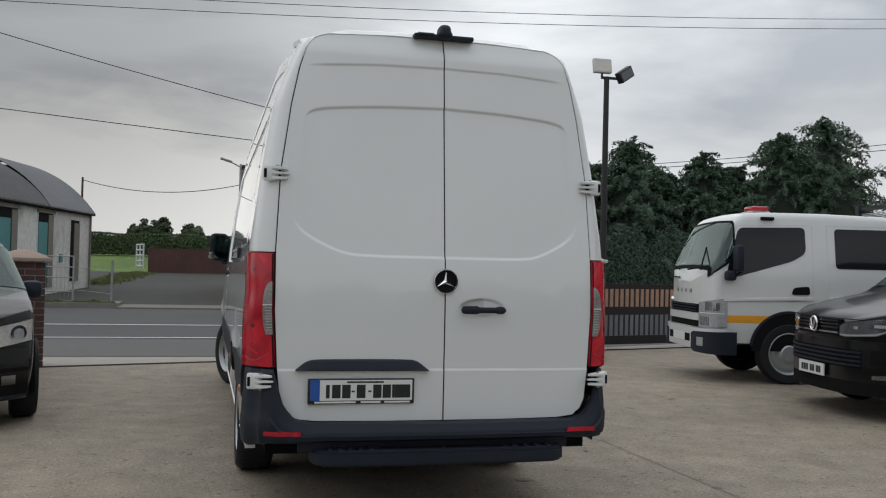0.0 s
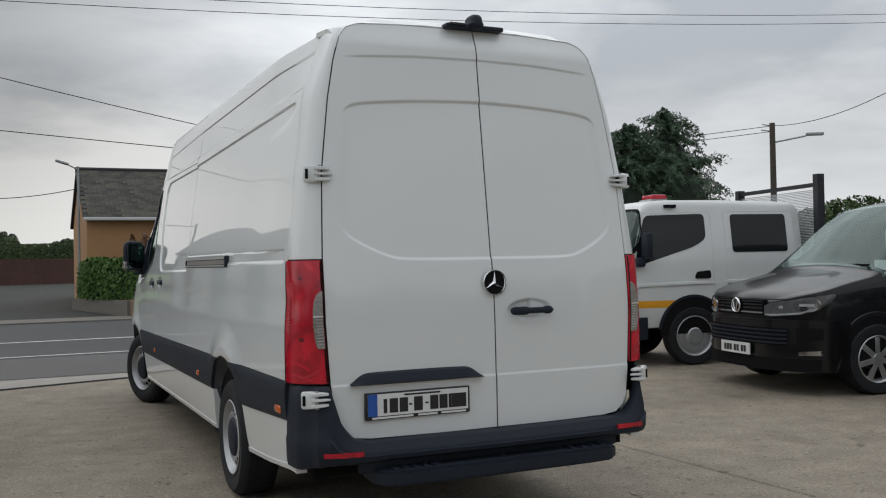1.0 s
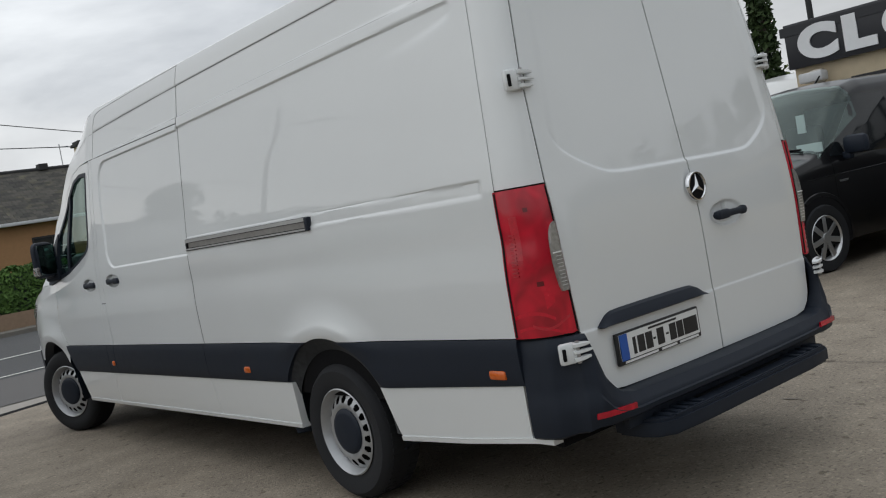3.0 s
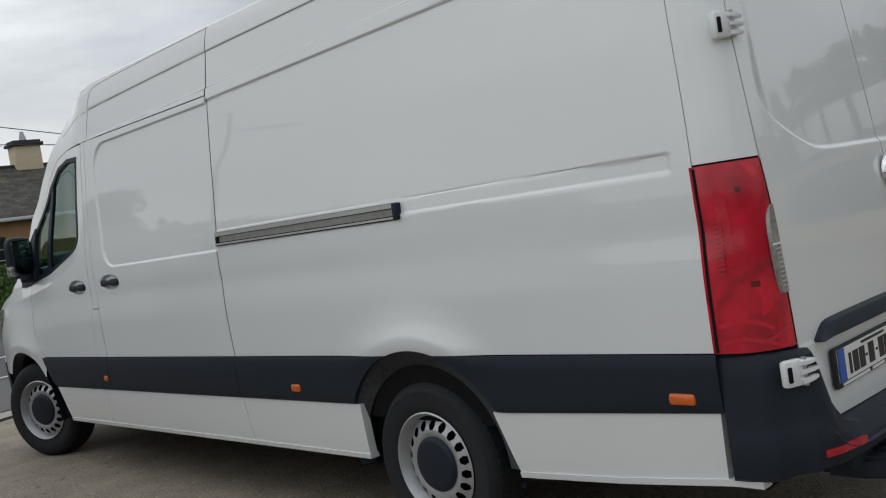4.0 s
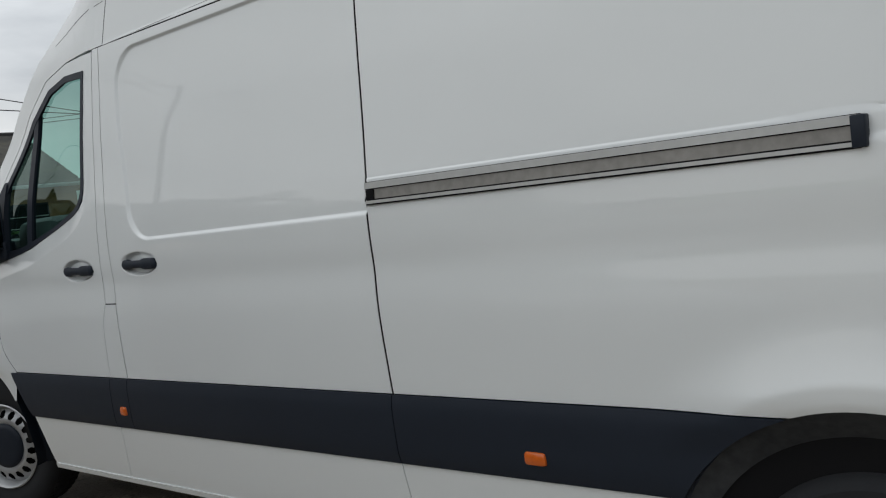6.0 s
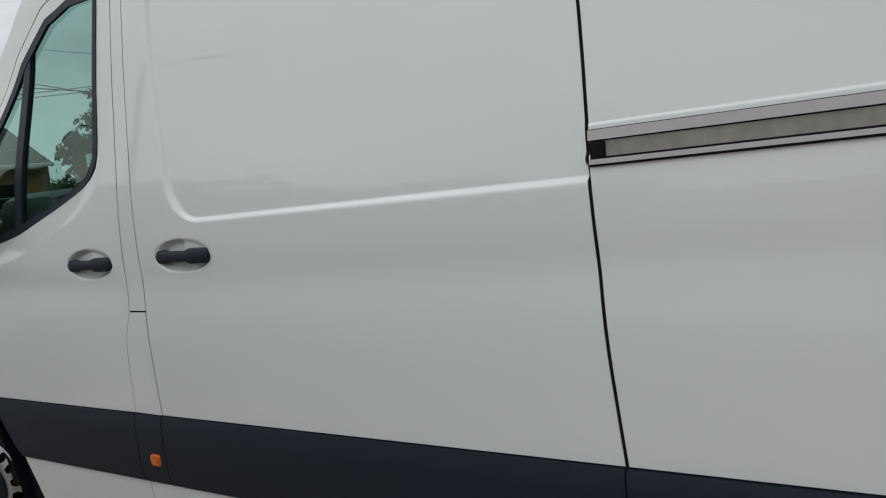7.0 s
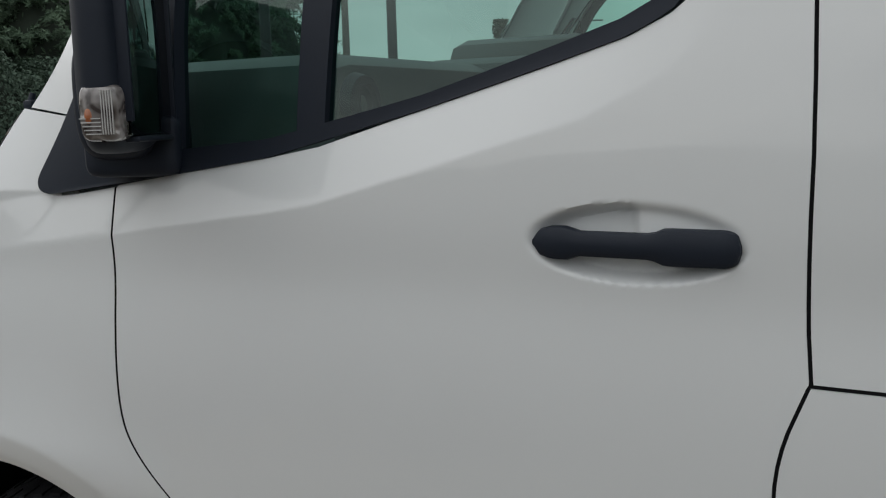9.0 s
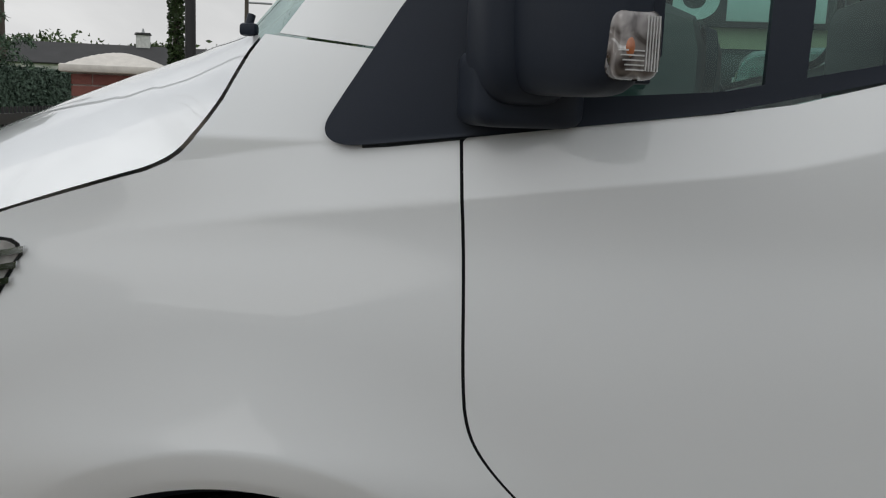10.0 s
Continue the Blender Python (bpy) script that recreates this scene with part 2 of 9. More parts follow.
def box(bm, x0, x1, y0, y1, z0, z1, bevel=0.0, m=None):
    r = bmesh.ops.create_cube(bm, size=1)
    vs = r["verts"]
    bmesh.ops.scale(bm, vec=(x1 - x0, y1 - y0, z1 - z0), verts=vs)
    bmesh.ops.translate(bm, vec=((x0 + x1) / 2, (y0 + y1) / 2, (z0 + z1) / 2), verts=vs)
    if bevel > 0:
        es = list({e for v in vs for e in v.link_edges})
        g = bmesh.ops.bevel(bm, geom=es, offset=bevel, segments=2, affect="EDGES", profile=0.5)
        vs = list({v for f in g["faces"] for v in f.verts} | {v for v in vs if v.is_valid})
    if m is not None:
        bmesh.ops.transform(bm, matrix=m, verts=vs)
    return bm


def boxpart(name, dims, material, parent=None, label="", bevel=0.0, m=None):
    return part(name, box(bmesh.new(), *dims, bevel=bevel, m=m), material, parent, label, sharp=30)


def rod(bm, a, b, r0, r1=None, seg=10):
    a, b = Vector(a), Vector(b)
    d = b - a
    m = Matrix.Translation((a + b) / 2) @ d.to_track_quat("Z", "Y").to_matrix().to_4x4()
    bmesh.ops.create_cone(bm, cap_ends=True, segments=seg, radius1=r0, radius2=r0 if r1 is None else r1, depth=d.length, matrix=m)
    return bm


def lathe(bm, profile, seg=48, axis="x"):
    """Revolve (radius, along) pairs round an axis through the origin."""
    rings = []
    for r, a in profile:
        ring = []
        for i in range(seg):
            c, s = math.cos(2 * math.pi * i / seg) * r, math.sin(2 * math.pi * i / seg) * r
            ring.append(bm.verts.new((a, c, s) if axis == "x" else (c, s, a)))
        rings.append(ring)
    for p, q in zip(rings, rings[1:]):
        for i in range(seg):
            bm.faces.new((p[i], p[(i + 1) % seg], q[(i + 1) % seg], q[i]))
    return bm


def plate_poly(name, pts, depth, material, parent, axis="x", label="", bevel=0.0):
    """A flat polygon given by 3D points, thickened along an axis."""
    bm = bmesh.new()
    vs = [bm.verts.new(p) for p in pts]
    f = bm.faces.new(vs)
    r = bmesh.ops.extrude_face_region(bm, geom=[f])
    d = {"x": (depth, 0, 0), "y": (0, depth, 0), "z": (0, 0, depth)}[axis]
    bmesh.ops.translate(bm, vec=d, verts=[v for v in r["geom"] if isinstance(v, bmesh.types.BMVert)])
    if bevel > 0:
        bmesh.ops.bevel(bm, geom=bm.edges[:], offset=bevel, segments=2, affect="EDGES")
    return part(name, bm, material, parent, label, sharp=30)


def sst(a, b, v):
    t = np.clip((np.asarray(v, float) - a) / (b - a), 0, 1)
    return t * t * (3 - 2 * t)


def grid_faces(nu, nv, off=0):
    i = np.arange(nu)[:, None] * (nv + 1) + np.arange(nv)[None, :] + off
    i = i.ravel()
    return np.stack([i, i + nv + 1, i + nv + 2, i + 1], 1)


def resample(pts, n):
    """n + 1 points along a polyline by its length."""
    p = np.array(pts, float)
    d = np.r_[0, np.cumsum(np.linalg.norm(np.diff(p, axis=0), axis=1))]
    t = np.linspace(0, d[-1], n + 1)
    return np.stack([np.interp(t, d, p[:, k]) for k in range(p.shape[1])], 1)


def coons(bottom, top, left, right, vv=None):
    """(nu+1, nv+1, k) patch between four sampled boundary curves."""
    nu, nv = len(bottom) - 1, len(left) - 1
    u = np.linspace(0, 1, nu + 1)[:, None, None]
    v = (np.linspace(0, 1, nv + 1) if vv is None else vv)[None, :, None]
    b, t, l, r = bottom[:, None], top[:, None], left[None], right[None]
    c = (1 - u) * (1 - v) * b[0] + u * (1 - v) * b[-1] + (1 - u) * v * t[0] + u * v * t[-1]
    return (1 - v) * b + v * t + (1 - u) * l + u * r - c


def skin(patches, flange=0.02, inward=(1, 0, 0)):
    """Verts and faces of patches of 3D points, with a flange folded inwards along the outer edges of each."""
    V, F, off = [], [], 0
    for P in patches:
        nu, nv = P.shape[0] - 1, P.shape[1] - 1
        V.append(P.reshape(-1, 3))
        F.append(grid_faces(nu, nv, off))
        idx = off + np.arange((nu + 1) * (nv + 1)).reshape(nu + 1, nv + 1)
        loop = np.r_[idx[:, 0], idx[-1, 1:], idx[-2::-1, -1], idx[0, -2:0:-1]]
        off += (nu + 1) * (nv + 1)
        if flange:
            ring = np.concatenate(V)[loop] + np.array(inward) * flange
            V.append(ring)
            k = len(loop)
            a = np.arange(k)
            F.append(np.stack([loop, off + a, off + (a + 1) % k, np.roll(loop, -1)], 1))
            off += k
    return np.concatenate(V), np.concatenate(F)


# ------------------------------------------------------------------ the white delivery van
HUB_R, HUB_F = (1.572, 0.344), (5.885, 0.350)
_PZ = np.array([0.28, 0.36, 0.58, 0.80, 1.02, 1.10, 1.17, 1.25, 1.36, 1.45, 1.80, 2.13, 2.18, 2.35, 2.44, 2.52, 2.60])
_PX = np.array([0.955, 0.975, 0.990, 0.998, 0.998, 0.994, 0.9865, 0.990, 0.986, 0.978, 0.932, 0.880, 0.870, 0.838, 0.818, 0.792, 0.72])
_zz = np.linspace(0.2, 2.7, 1001)
_ww = np.interp(_zz, _PZ, _PX)
_k = np.exp(-0.5 * (np.arange(-30, 31) / 11.0) ** 2)
_ww = np.convolve(np.pad(_ww, 30, mode="edge"), _k / _k.sum(), mode="valid")


def rrect(y, z, y0, y1, z0, z1, r):
    """Signed distance to a rounded rectangle, negative inside."""
    qy, qz = np.abs(y - (y0 + y1) / 2) - (y1 - y0) / 2 + r, np.abs(z - (z0 + z1) / 2) - (z1 - z0) / 2 + r
    return np.hypot(np.maximum(qy, 0), np.maximum(qz, 0)) + np.minimum(np.maximum(qy, qz), 0) - r


def half_width(y, z):
    """The body's half width at a place of its side, with creases, recesses and flares."""
    y, z = np.asarray(y, float), np.asarray(z, float)
    w = np.interp(z + 0.009 * (y - 3.0), _zz, _ww)
    w = w - 0.022 * sst(5.0, 5.9, y) * sst(0.9, 1.25, z) - 0.30 * np.maximum(0, y - 6.0) ** 2
    w = w - 0.42 * np.maximum(0, z - 1.27) * sst(5.60, 5.95, y) * sst(2.0, 1.5, z)
    w = w - 0.06 * sst(4.7, 5.7, y) * sst(1.5, 1.9, z)
    w = w - 0.09 * sst(4.45, 5.3, y) * sst(2.12, 2.5, z)
    # shoulder that turns up to the cab window
    sh = z - np.interp(y, [4.575, 4.60, 4.63, 4.70, 4.80, 5.03, 5.19, 5.28, 5.45, 5.60, 5.85, 6.15], [2.2, 1.62, 1.50, 1.42, 1.370, 1.305, 1.262, 1.247, 1.224, 1.203, 1.172, 1.12])
    w = w - 0.26 * np.clip(sh, 0, 0.085) * sst(4.56, 4.98, y) * sst(6.2, 5.7, y)
    for (hy, hz), rr in ((HUB_R, 0.487), (HUB_F, 0.447)):
        r = np.hypot(y - hy, z - hz)
        up = sst(0.70, 0.86, z)
        w = w + up * (0.026 * np.clip((rr + 0.215 - r) / 0.160, 0, 1) ** 1.9 - 0.004 * sst(rr + 0.016, rr - 0.004, r))
    # recessed fields of the rear side panel, the sliding door and the rail's strip
    big = y < 2.5 + 0.46 * sst(0.7, 1.4, z) + 0.05 * sst(1.4, 2.2, z)
    zt = z + 0.0195 * (y - 2.2) * sst(1.7, 2.0, z)
    strip_ = sst(1.379, 1.389, z) * sst(0.262, 0.285, y)
    fade = sst(0.36, 0.42 + 0.60 * sst(2.12, 2.02, z), y)
    upper = 0.010 * sst(0.007, -0.007, rrect(y, zt, 0.36, 3.4, 1.2, 2.130, 0.05)) * fade
    w = w - 0.003 * np.exp(-((z - 1.4405) / 0.0022) ** 2) * (y < 1.53) * (y > 0.27)
    w = w - (0.007 * strip_ * (1 - sst(1.438, 1.443, z)) + upper * sst(1.438, 1.443, z) * strip_) * big
    w = w - 0.010 * sst(0.007, -0.007, rrect(y, z + 0.006 * (y - 3), 2.2, 4.385 - 0.085 * sst(2.0, 1.38, z), 1.340, 2.10, 0.135)) * ~big
    # gutter and roof edge
    zb_, za_ = np.interp(y, [0.3, 0.74, 3.0, 4.5], [2.228, 2.220, 2.177, 2.139]), np.interp(y, [0.34, 0.74, 3.0, 4.5], [2.405, 2.40, 2.371, 2.334])
    ahead = y >= np.interp(z, [1.386, 1.71, 2.05, 2.41, 2.50], [0.188, 0.222, 0.263, 0.323, 0.333])
    w = w - 0.007 * sst(zb_ - 0.005, zb_ + 0.005, z) * (y < 4.6) * ahead + 0.006 * sst(za_ - 0.008, za_ + 0.008, z) * sst(4.8, 4.4, y) * ahead
    w = w - 0.045 * sst(2.15, 2.50, z) * sst(1.0, 0.30, y)
    # grip cups
    for cy, cz in ((4.738, 1.227), (4.252, 1.239)):
        q = np.hypot((y - cy) / 0.128, (z - cz) / 0.046)
        w = w - 0.021 * sst(1.06, 0.76, q) * (1 - 0.62 * sst(cy + 0.004, cy - 0.008, y) * sst(cz - 0.01, cz + 0.004, z))
    return w


def side(pts, sx=-1, push=0.0):
    """3D points on the van's side from (..., 2) arrays of y and z."""
    p = np.asarray(pts, float)
    s = 0.94 if sx > 0 else 1.0
    return np.stack([sx * (half_width(p[..., 0], p[..., 1]) + push) * s, p[..., 0], p[..., 1]], -1)


def by(pts, n, axis):
    """n + 1 samples of a polyline, even along one coordinate."""
    p = np.array(pts, float)
    t = np.linspace(p[0, axis], p[-1, axis], n + 1)
    o = np.argsort(p[:, axis])
    other = np.interp(t, p[o, axis], p[o, 1 - axis])
    return np.stack([t, other] if axis == 0 else [other, t], 1)


def band_top(y):
    return 0.824 - 0.0115 * np.asarray(y, float)


def band_bot(y):
    return np.interp(y, [0.15, 1.1, 2.0, 3.66, 5.4], [0.645, 0.596, 0.588, 0.573, 0.557])


def sill_bot(y):
    return np.interp(y, [0.2, 0.62, 1.09, 2.0, 5.4], [0.430, 0.391, 0.362, 0.353, 0.335])


def arch(hub, r, y):
    return hub[1] + np.sqrt(np.maximum(0, r * r - (y - hub[0]) ** 2))


D_SEAM = [(0.192, 0.82), (0.190, 1.386), (0.224, 1.71), (0.265, 2.05), (0.325, 2.41), (0.335, 2.50)]
S_SEAM = [(2.925, 0.79), (2.946, 1.08), (2.952, 1.36), (2.964, 1.67), (3.002, 2.13), (3.010, 2.50)]
B2_SEAM = [(4.439, 0.774), (4.455, 1.00), (4.460, 1.17), (4.473, 1.415), (4.513, 2.0), (4.526, 2.14)]
B1_UP = [(4.541, 1.084), (4.548, 1.17), (4.544, 1.42), (4.572, 2.0), (4.578, 2.14)]
B1_LOW = [(4.576, 0.776), (4.577, 0.914), (4.574, 1.00), (4.543, 1.081)]
F_SEAM = [(5.446, 0.762), (5.490, 0.800), (5.530, 0.838), (5.560, 0.874), (5.575, 0.905), (5.583, 0.95), (5.590, 1.12), (5.603, 1.279)]
def rounder(pts, times=2):
    """The same line with its corners cut."""
    p = [np.array(q, float) for q in pts]
    for _ in range(times):
        out = [p[0]]
        for a, b in zip(p, p[1:]):
            out += [a * 0.75 + b * 0.25, a * 0.25 + b * 0.75]
        p = out + [p[-1]]
    return [tuple(q) for q in p]


F_SEAM, S_SEAM, B2_SEAM, B1_UP, B1_LOW, D_SEAM = (rounder(q) for q in (F_SEAM, S_SEAM, B2_SEAM, B1_UP, B1_LOW, D_SEAM))
LINE_A = [(0.62, 2.402), (0.74, 2.40), (3.0, 2.371), (4.5, 2.334), (4.75, 2.30), (5.0, 2.235)]
LINE_B = [(0.30, 2.228), (0.74, 2.220), (3.0, 2.177), (4.5, 2.139)]
LINE_D = [(3.0, 2.492), (3.64, 2.486), (4.25, 2.474), (4.42, 2.462), (4.46, 2.44), (4.488, 2.34), (4.502, 2.146)]
BELT = [(4.846, 1.434), (5.03, 1.384), (5.19, 1.340), (5.28, 1.325), (5.45, 1.302), (5.603, 1.281)]


def shift(pts, dy=0.0, dz=0.0):
    return [(a + dy, b + dz) for a, b in pts]


def uneven(z0, z1, near, n):
    """n + 1 heights from z0 to z1, closer together round some of them."""
    z = np.linspace(z0, z1, 4000)
    dens = 1 + sum(5.5 * np.exp(-((z - c) / 0.014) ** 2) for c in near)
    cum = np.r_[0, np.cumsum((dens[1:] + dens[:-1]) / 2)]
    return np.interp(np.linspace(0, cum[-1], n + 1), cum, z)


def uneven01(z):
    return (z - z[0]) / (z[-1] - z[0])


def build_van():
    van = empty("delivery_van", Matrix.Identity(4), "long white high-roof delivery van parked on the concrete yard", "van")
    G, GS = 0.0023, 0.0042
    zs_big = uneven(0.79, 2.50, (1.384, 1.4405, 2.130, 2.19, 2.385, 0.9), 220)
    zs_sl = uneven(0.775, 2.136, (1.338, 2.10, 1.20, 1.29), 190)
    for sx in (-1, 1):
        q = 1.0 if sx < 0 else 0.3
        N = lambda n: max(6, int(n * q))
        inn = (-sx, 0, 0)
        # rear side panel up to the roof edge, split at the gutter by its own relief
        vv = uneven01(zs_big) if sx < 0 else np.linspace(0, 1, 51)
        nu, nv = N(300), len(vv) - 1
        yb = np.linspace(0.192 + G, 2.925 - GS, nu + 1)
        zb = np.maximum(band_top(yb) + 0.004, np.where(np.abs(yb - HUB_R[0]) < 0.487, arch(HUB_R, 0.487, yb), 0))
        bottom = np.stack([yb, zb], 1)
        left, right = by(shift(D_SEAM, G), nv, 1), by(shift(S_SEAM, -GS), nv, 1)
        left[0], right[0] = bottom[0], bottom[-1]
        left[:, 1] = zb[0] + (2.50 - zb[0]) * vv
        right[:, 1] = zb[-1] + (2.50 - zb[-1]) * vv
        left[:, 0] = np.interp(left[:, 1], [p[1] for p in D_SEAM], [p[0] + G for p in D_SEAM])
        right[:, 0] = np.interp(right[:, 1], [p[1] for p in S_SEAM], [p[0] - GS for p in S_SEAM])
        top = np.stack([np.linspace(left[-1, 0], right[-1, 0], nu + 1), np.full(nu + 1, 2.50)], 1)
        v, f = skin([side(coons(bottom, top, left, right, vv), sx)], 0.025, inn)
        mesh_ob("side_panel", v, f, PAINT, van)
        # roof flank over the sliding door and its neighbour
        nu, nv = N(120), N(40)
        bottom = np.stack([np.linspace(3.007 + G, 4.50, nu + 1), np.full(nu + 1, 2.142)], 1)
        top = np.stack([np.linspace(3.010 + G, 4.47, nu + 1), np.full(nu + 1, 2.50)], 1)
        left = np.stack([np.linspace(bottom[0, 0], top[0, 0], nv + 1), np.linspace(2.142, 2.50, nv + 1)], 1)
        right = np.stack([np.linspace(bottom[-1, 0], top[-1, 0], nv + 1), np.linspace(2.142, 2.50, nv + 1)], 1)
        v, f = skin([side(coons(bottom, top, left, right), sx)], 0.025, inn)
        mesh_ob("roof_flank", v, f, PAINT, van)
        # sliding door
        vv = uneven01(zs_sl) if sx < 0 else np.linspace(0, 1, 51)
        nu, nv = N(260), len(vv) - 1
        zl, zr = band_top(2.93) + 0.004, band_top(4.44) + 0.004
        left = np.stack([np.interp(zl + (2.136 - zl) * vv, [p[1] for p in S_SEAM], [p[0] + GS for p in S_SEAM]), zl + (2.136 - zl) * vv], 1)
        right = np.stack([np.interp(zr + (2.136 - zr) * vv, [p[1] for p in B2_SEAM], [p[0] - G for p in B2_SEAM]), zr + (2.136 - zr) * vv], 1)
        bottom = np.stack([np.linspace(left[0, 0], right[0, 0], nu + 1), np.linspace(zl, zr, nu + 1)], 1)
        top = np.stack([np.linspace(left[-1, 0], right[-1, 0], nu + 1), np.full(nu + 1, 2.136)], 1)
        v, f = skin([side(coons(bottom, top, left, right, vv), sx)], 0.025, inn)
        slide = mesh_ob("sliding_door", v, f, PAINT, van, "white sliding side door with a recessed field")
        # pillar behind the cab door, upper and lower piece
        nu, nv = 8, N(90)
        z = np.linspace(1.0845, 2.136, nv + 1)
        left = np.stack([np.interp(z, [p[1] for p in B2_SEAM], [p[0] + 0.002 for p in B2_SEAM]), z], 1)
        right = np.stack([np.interp(z, [p[1] for p in B1_UP], [p[0] - G for p in B1_UP]), z], 1)
        mk = lambda l, r: coons(np.linspace(l[0], r[0], nu + 1), np.linspace(l[-1], r[-1], nu + 1), l, r)
        v, f = skin([side(mk(left, right), sx)], 0.02, inn)
        mesh_ob("door_pillar", v, f, PAINT, van)
        z = np.linspace(band_top(4.5) + 0.004, 1.0795, N(40) + 1)
        left = np.stack([np.interp(z, [p[1] for p in B2_SEAM], [p[0] + G for p in B2_SEAM]), z], 1)
        right = np.stack([np.interp(z, [p[1] for p in B1_LOW], [p[0] - G for p in B1_LOW]), z], 1)
        v, f = skin([side(mk(left, right), sx, 0.001)], 0.02, inn)
        mesh_ob("lower_pillar_cover", v, f, PAINT, van)
        # cab door: lower skin to the belt, rear of the window, window frame top
        nu, nv = N(230), N(180)
        b1 = [p for p in B1_LOW] + [(4.541, 1.084)] + B1_UP[1:]
        zl = band_top(4.58) + 0.004
        zlv = np.linspace(zl, 1.515, nv + 1)
        left = np.stack([np.interp(zlv, [p[1] for p in b1], [p[0] + G for p in b1]), zlv], 1)
        zrv = np.linspace(0.766, 1.277, nv + 1)
        right = np.stack([np.interp(zrv, [p[1] for p in F_SEAM], [p[0] - G for p in F_SEAM]), zrv], 1)
        yb = np.linspace(left[0, 0], right[0, 0], nu + 1)
        bottom = np.stack([yb, np.interp(yb, [left[0, 0], 5.30, right[0, 0]], [zl, band_top(5.3) + 0.004, 0.766])], 1)
        beltc = [(left[-1, 0], 1.515), (4.664, 1.515), (4.674, 1.505), (4.70, 1.484), (4.75, 1.461)] + BELT
        yt = np.linspace(left[-1, 0], right[-1, 0], nu + 1)
        top = np.stack([yt, np.interp(yt, [p[0] for p in beltc], [p[1] for p in beltc])], 1)
        top[0], top[-1] = left[-1], right[-1]
        v1 = coons(bottom, top, left, right)
        z = np.linspace(1.515, 2.128, N(60) + 1)
        l2 = np.stack([np.interp(z, [p[1] for p in b1], [p[0] + G for p in b1]), z], 1)
        r2 = np.stack([np.interp(z, [1.515, 1.55, 1.60, 2.02, 2.06, 2.128], [4.664, 4.653, 4.650, 4.652, 4.665, 4.70]), z], 1)
        v2 = coons(np.linspace(l2[0], r2[0], 7), np.linspace(l2[-1], r2[-1], 7), l2, r2)
        inner = resample([(4.655, 2.055), (4.85, 2.065), (5.02, 2.035), (5.22, 1.92), (5.44, 1.70), (5.66, 1.40)], 40)
        outer = resample([(4.585, 2.128), (4.85, 2.125), (5.06, 2.085), (5.27, 1.955), (5.49, 1.725), (5.70, 1.425)], 40)
        v3 = np.stack([inner * (1 - t) + outer * t for t in np.linspace(0, 1, 5)], 1)
        v, f = skin([side(v1, sx), side(v2, sx), side(v3, sx)], 0.02, inn)
        door = mesh_ob("cab_door", v, f, PAINT, van, "white cab door with a tinted window")
        # black window surround, divider and mirror triangle
        win_in = resample([(4.672, 2.035), (4.85, 2.045), (5.01, 2.015), (5.20, 1.90), (5.42, 1.68), (5.60, 1.43), (5.735, 1.30), (5.56, 1.33), (5.28, 1.352), (5.03, 1.404), (4.85, 1.455), (4.76, 1.482), (4.715, 1.504), (4.684, 1.545), (4.676, 1.59), (4.672, 2.035)], 140)
        win_out = resample([(4.650, 2.062), (4.85, 2.072), (5.03, 2.040), (5.23, 1.925), (5.45, 1.70), (5.69, 1.43), (5.775, 1.275), (5.62, 1.279), (5.28, 1.326), (5.03, 1.385), (4.846, 1.435), (4.75, 1.462), (4.70, 1.486), (4.662, 1.53), (4.650, 1.58), (4.650, 2.062)], 140)
        P = np.stack([win_out * (1 - t) + win_in * t for t in np.linspace(0, 1, 4)], 1)
        v, f = skin([side(P, sx, 0.003)], 0.012, inn)
        mesh_ob("window_surround", v, f, PLASTIC, door)
        # mirror triangle cover
        a = resample([(5.455, 1.302), (5.455, 1.40), (5.47, 1.66)], 110)
        b = resample(rounder([(5.715, 1.2695), (5.742, 1.2660), (5.764, 1.2665), (5.780, 1.2735), (5.7865, 1.288), (5.779, 1.307), (5.727, 1.391), (5.67, 1.48), (5.49, 1.67)], 2), 110)
        P = np.stack([a * (1 - t) + b * t for t in np.linspace(0, 1, 14)], 1)
        v, f = skin([side(P, sx, 0.012)], 0.03, inn)
        mesh_ob("mirror_triangle", v, f, PLASTIC, door, "dark plastic cover at the window corner")
        for y0, y1, nm in ((5.182, 5.230, "window_divider"),):
            a = np.stack([np.full(21, y0) - np.linspace(0, 0.03, 21), np.linspace(1.35, 1.945, 21)], 1)
            b = np.stack([np.full(21, y1) - np.linspace(0, 0.02, 21), np.linspace(1.35, 1.91, 21)], 1)
            P = np.stack([a * (1 - t) + b * t for t in np.linspace(0, 1, 4)], 1)
            v, f = skin([side(P, sx, 0.001)], 0.02, inn)
            mesh_ob(nm, v, f, PLASTIC, door)
        # panes
        for nm, lo, hi in (("main_pane", [(4.66, 1.52), (4.74, 1.47), (5.03, 1.395), (5.205, 1.352)], [(4.66, 2.05), (4.85, 2.058), (5.02, 2.03), (5.185, 1.94)]),
                           ("front_pane", [(5.21, 1.352), (5.45, 1.315), (5.62, 1.30)], [(5.19, 1.935), (5.40, 1.74), (5.63, 1.45)])):
            a, b = resample(lo, 30), resample(hi, 30)
            P = np.stack([a * (1 - t) + b * t for t in np.linspace(0, 1, 24)], 1)
            v, f = skin([side(P, sx, -0.010)], 0.0)
            pane = mesh_ob(nm, v, f, GLASS, door)
            pane.visible_shadow = False
        # front wing in three stretches that meet edge to edge
        nv = N(80)
        zc = np.linspace(0, 1, nv + 1)
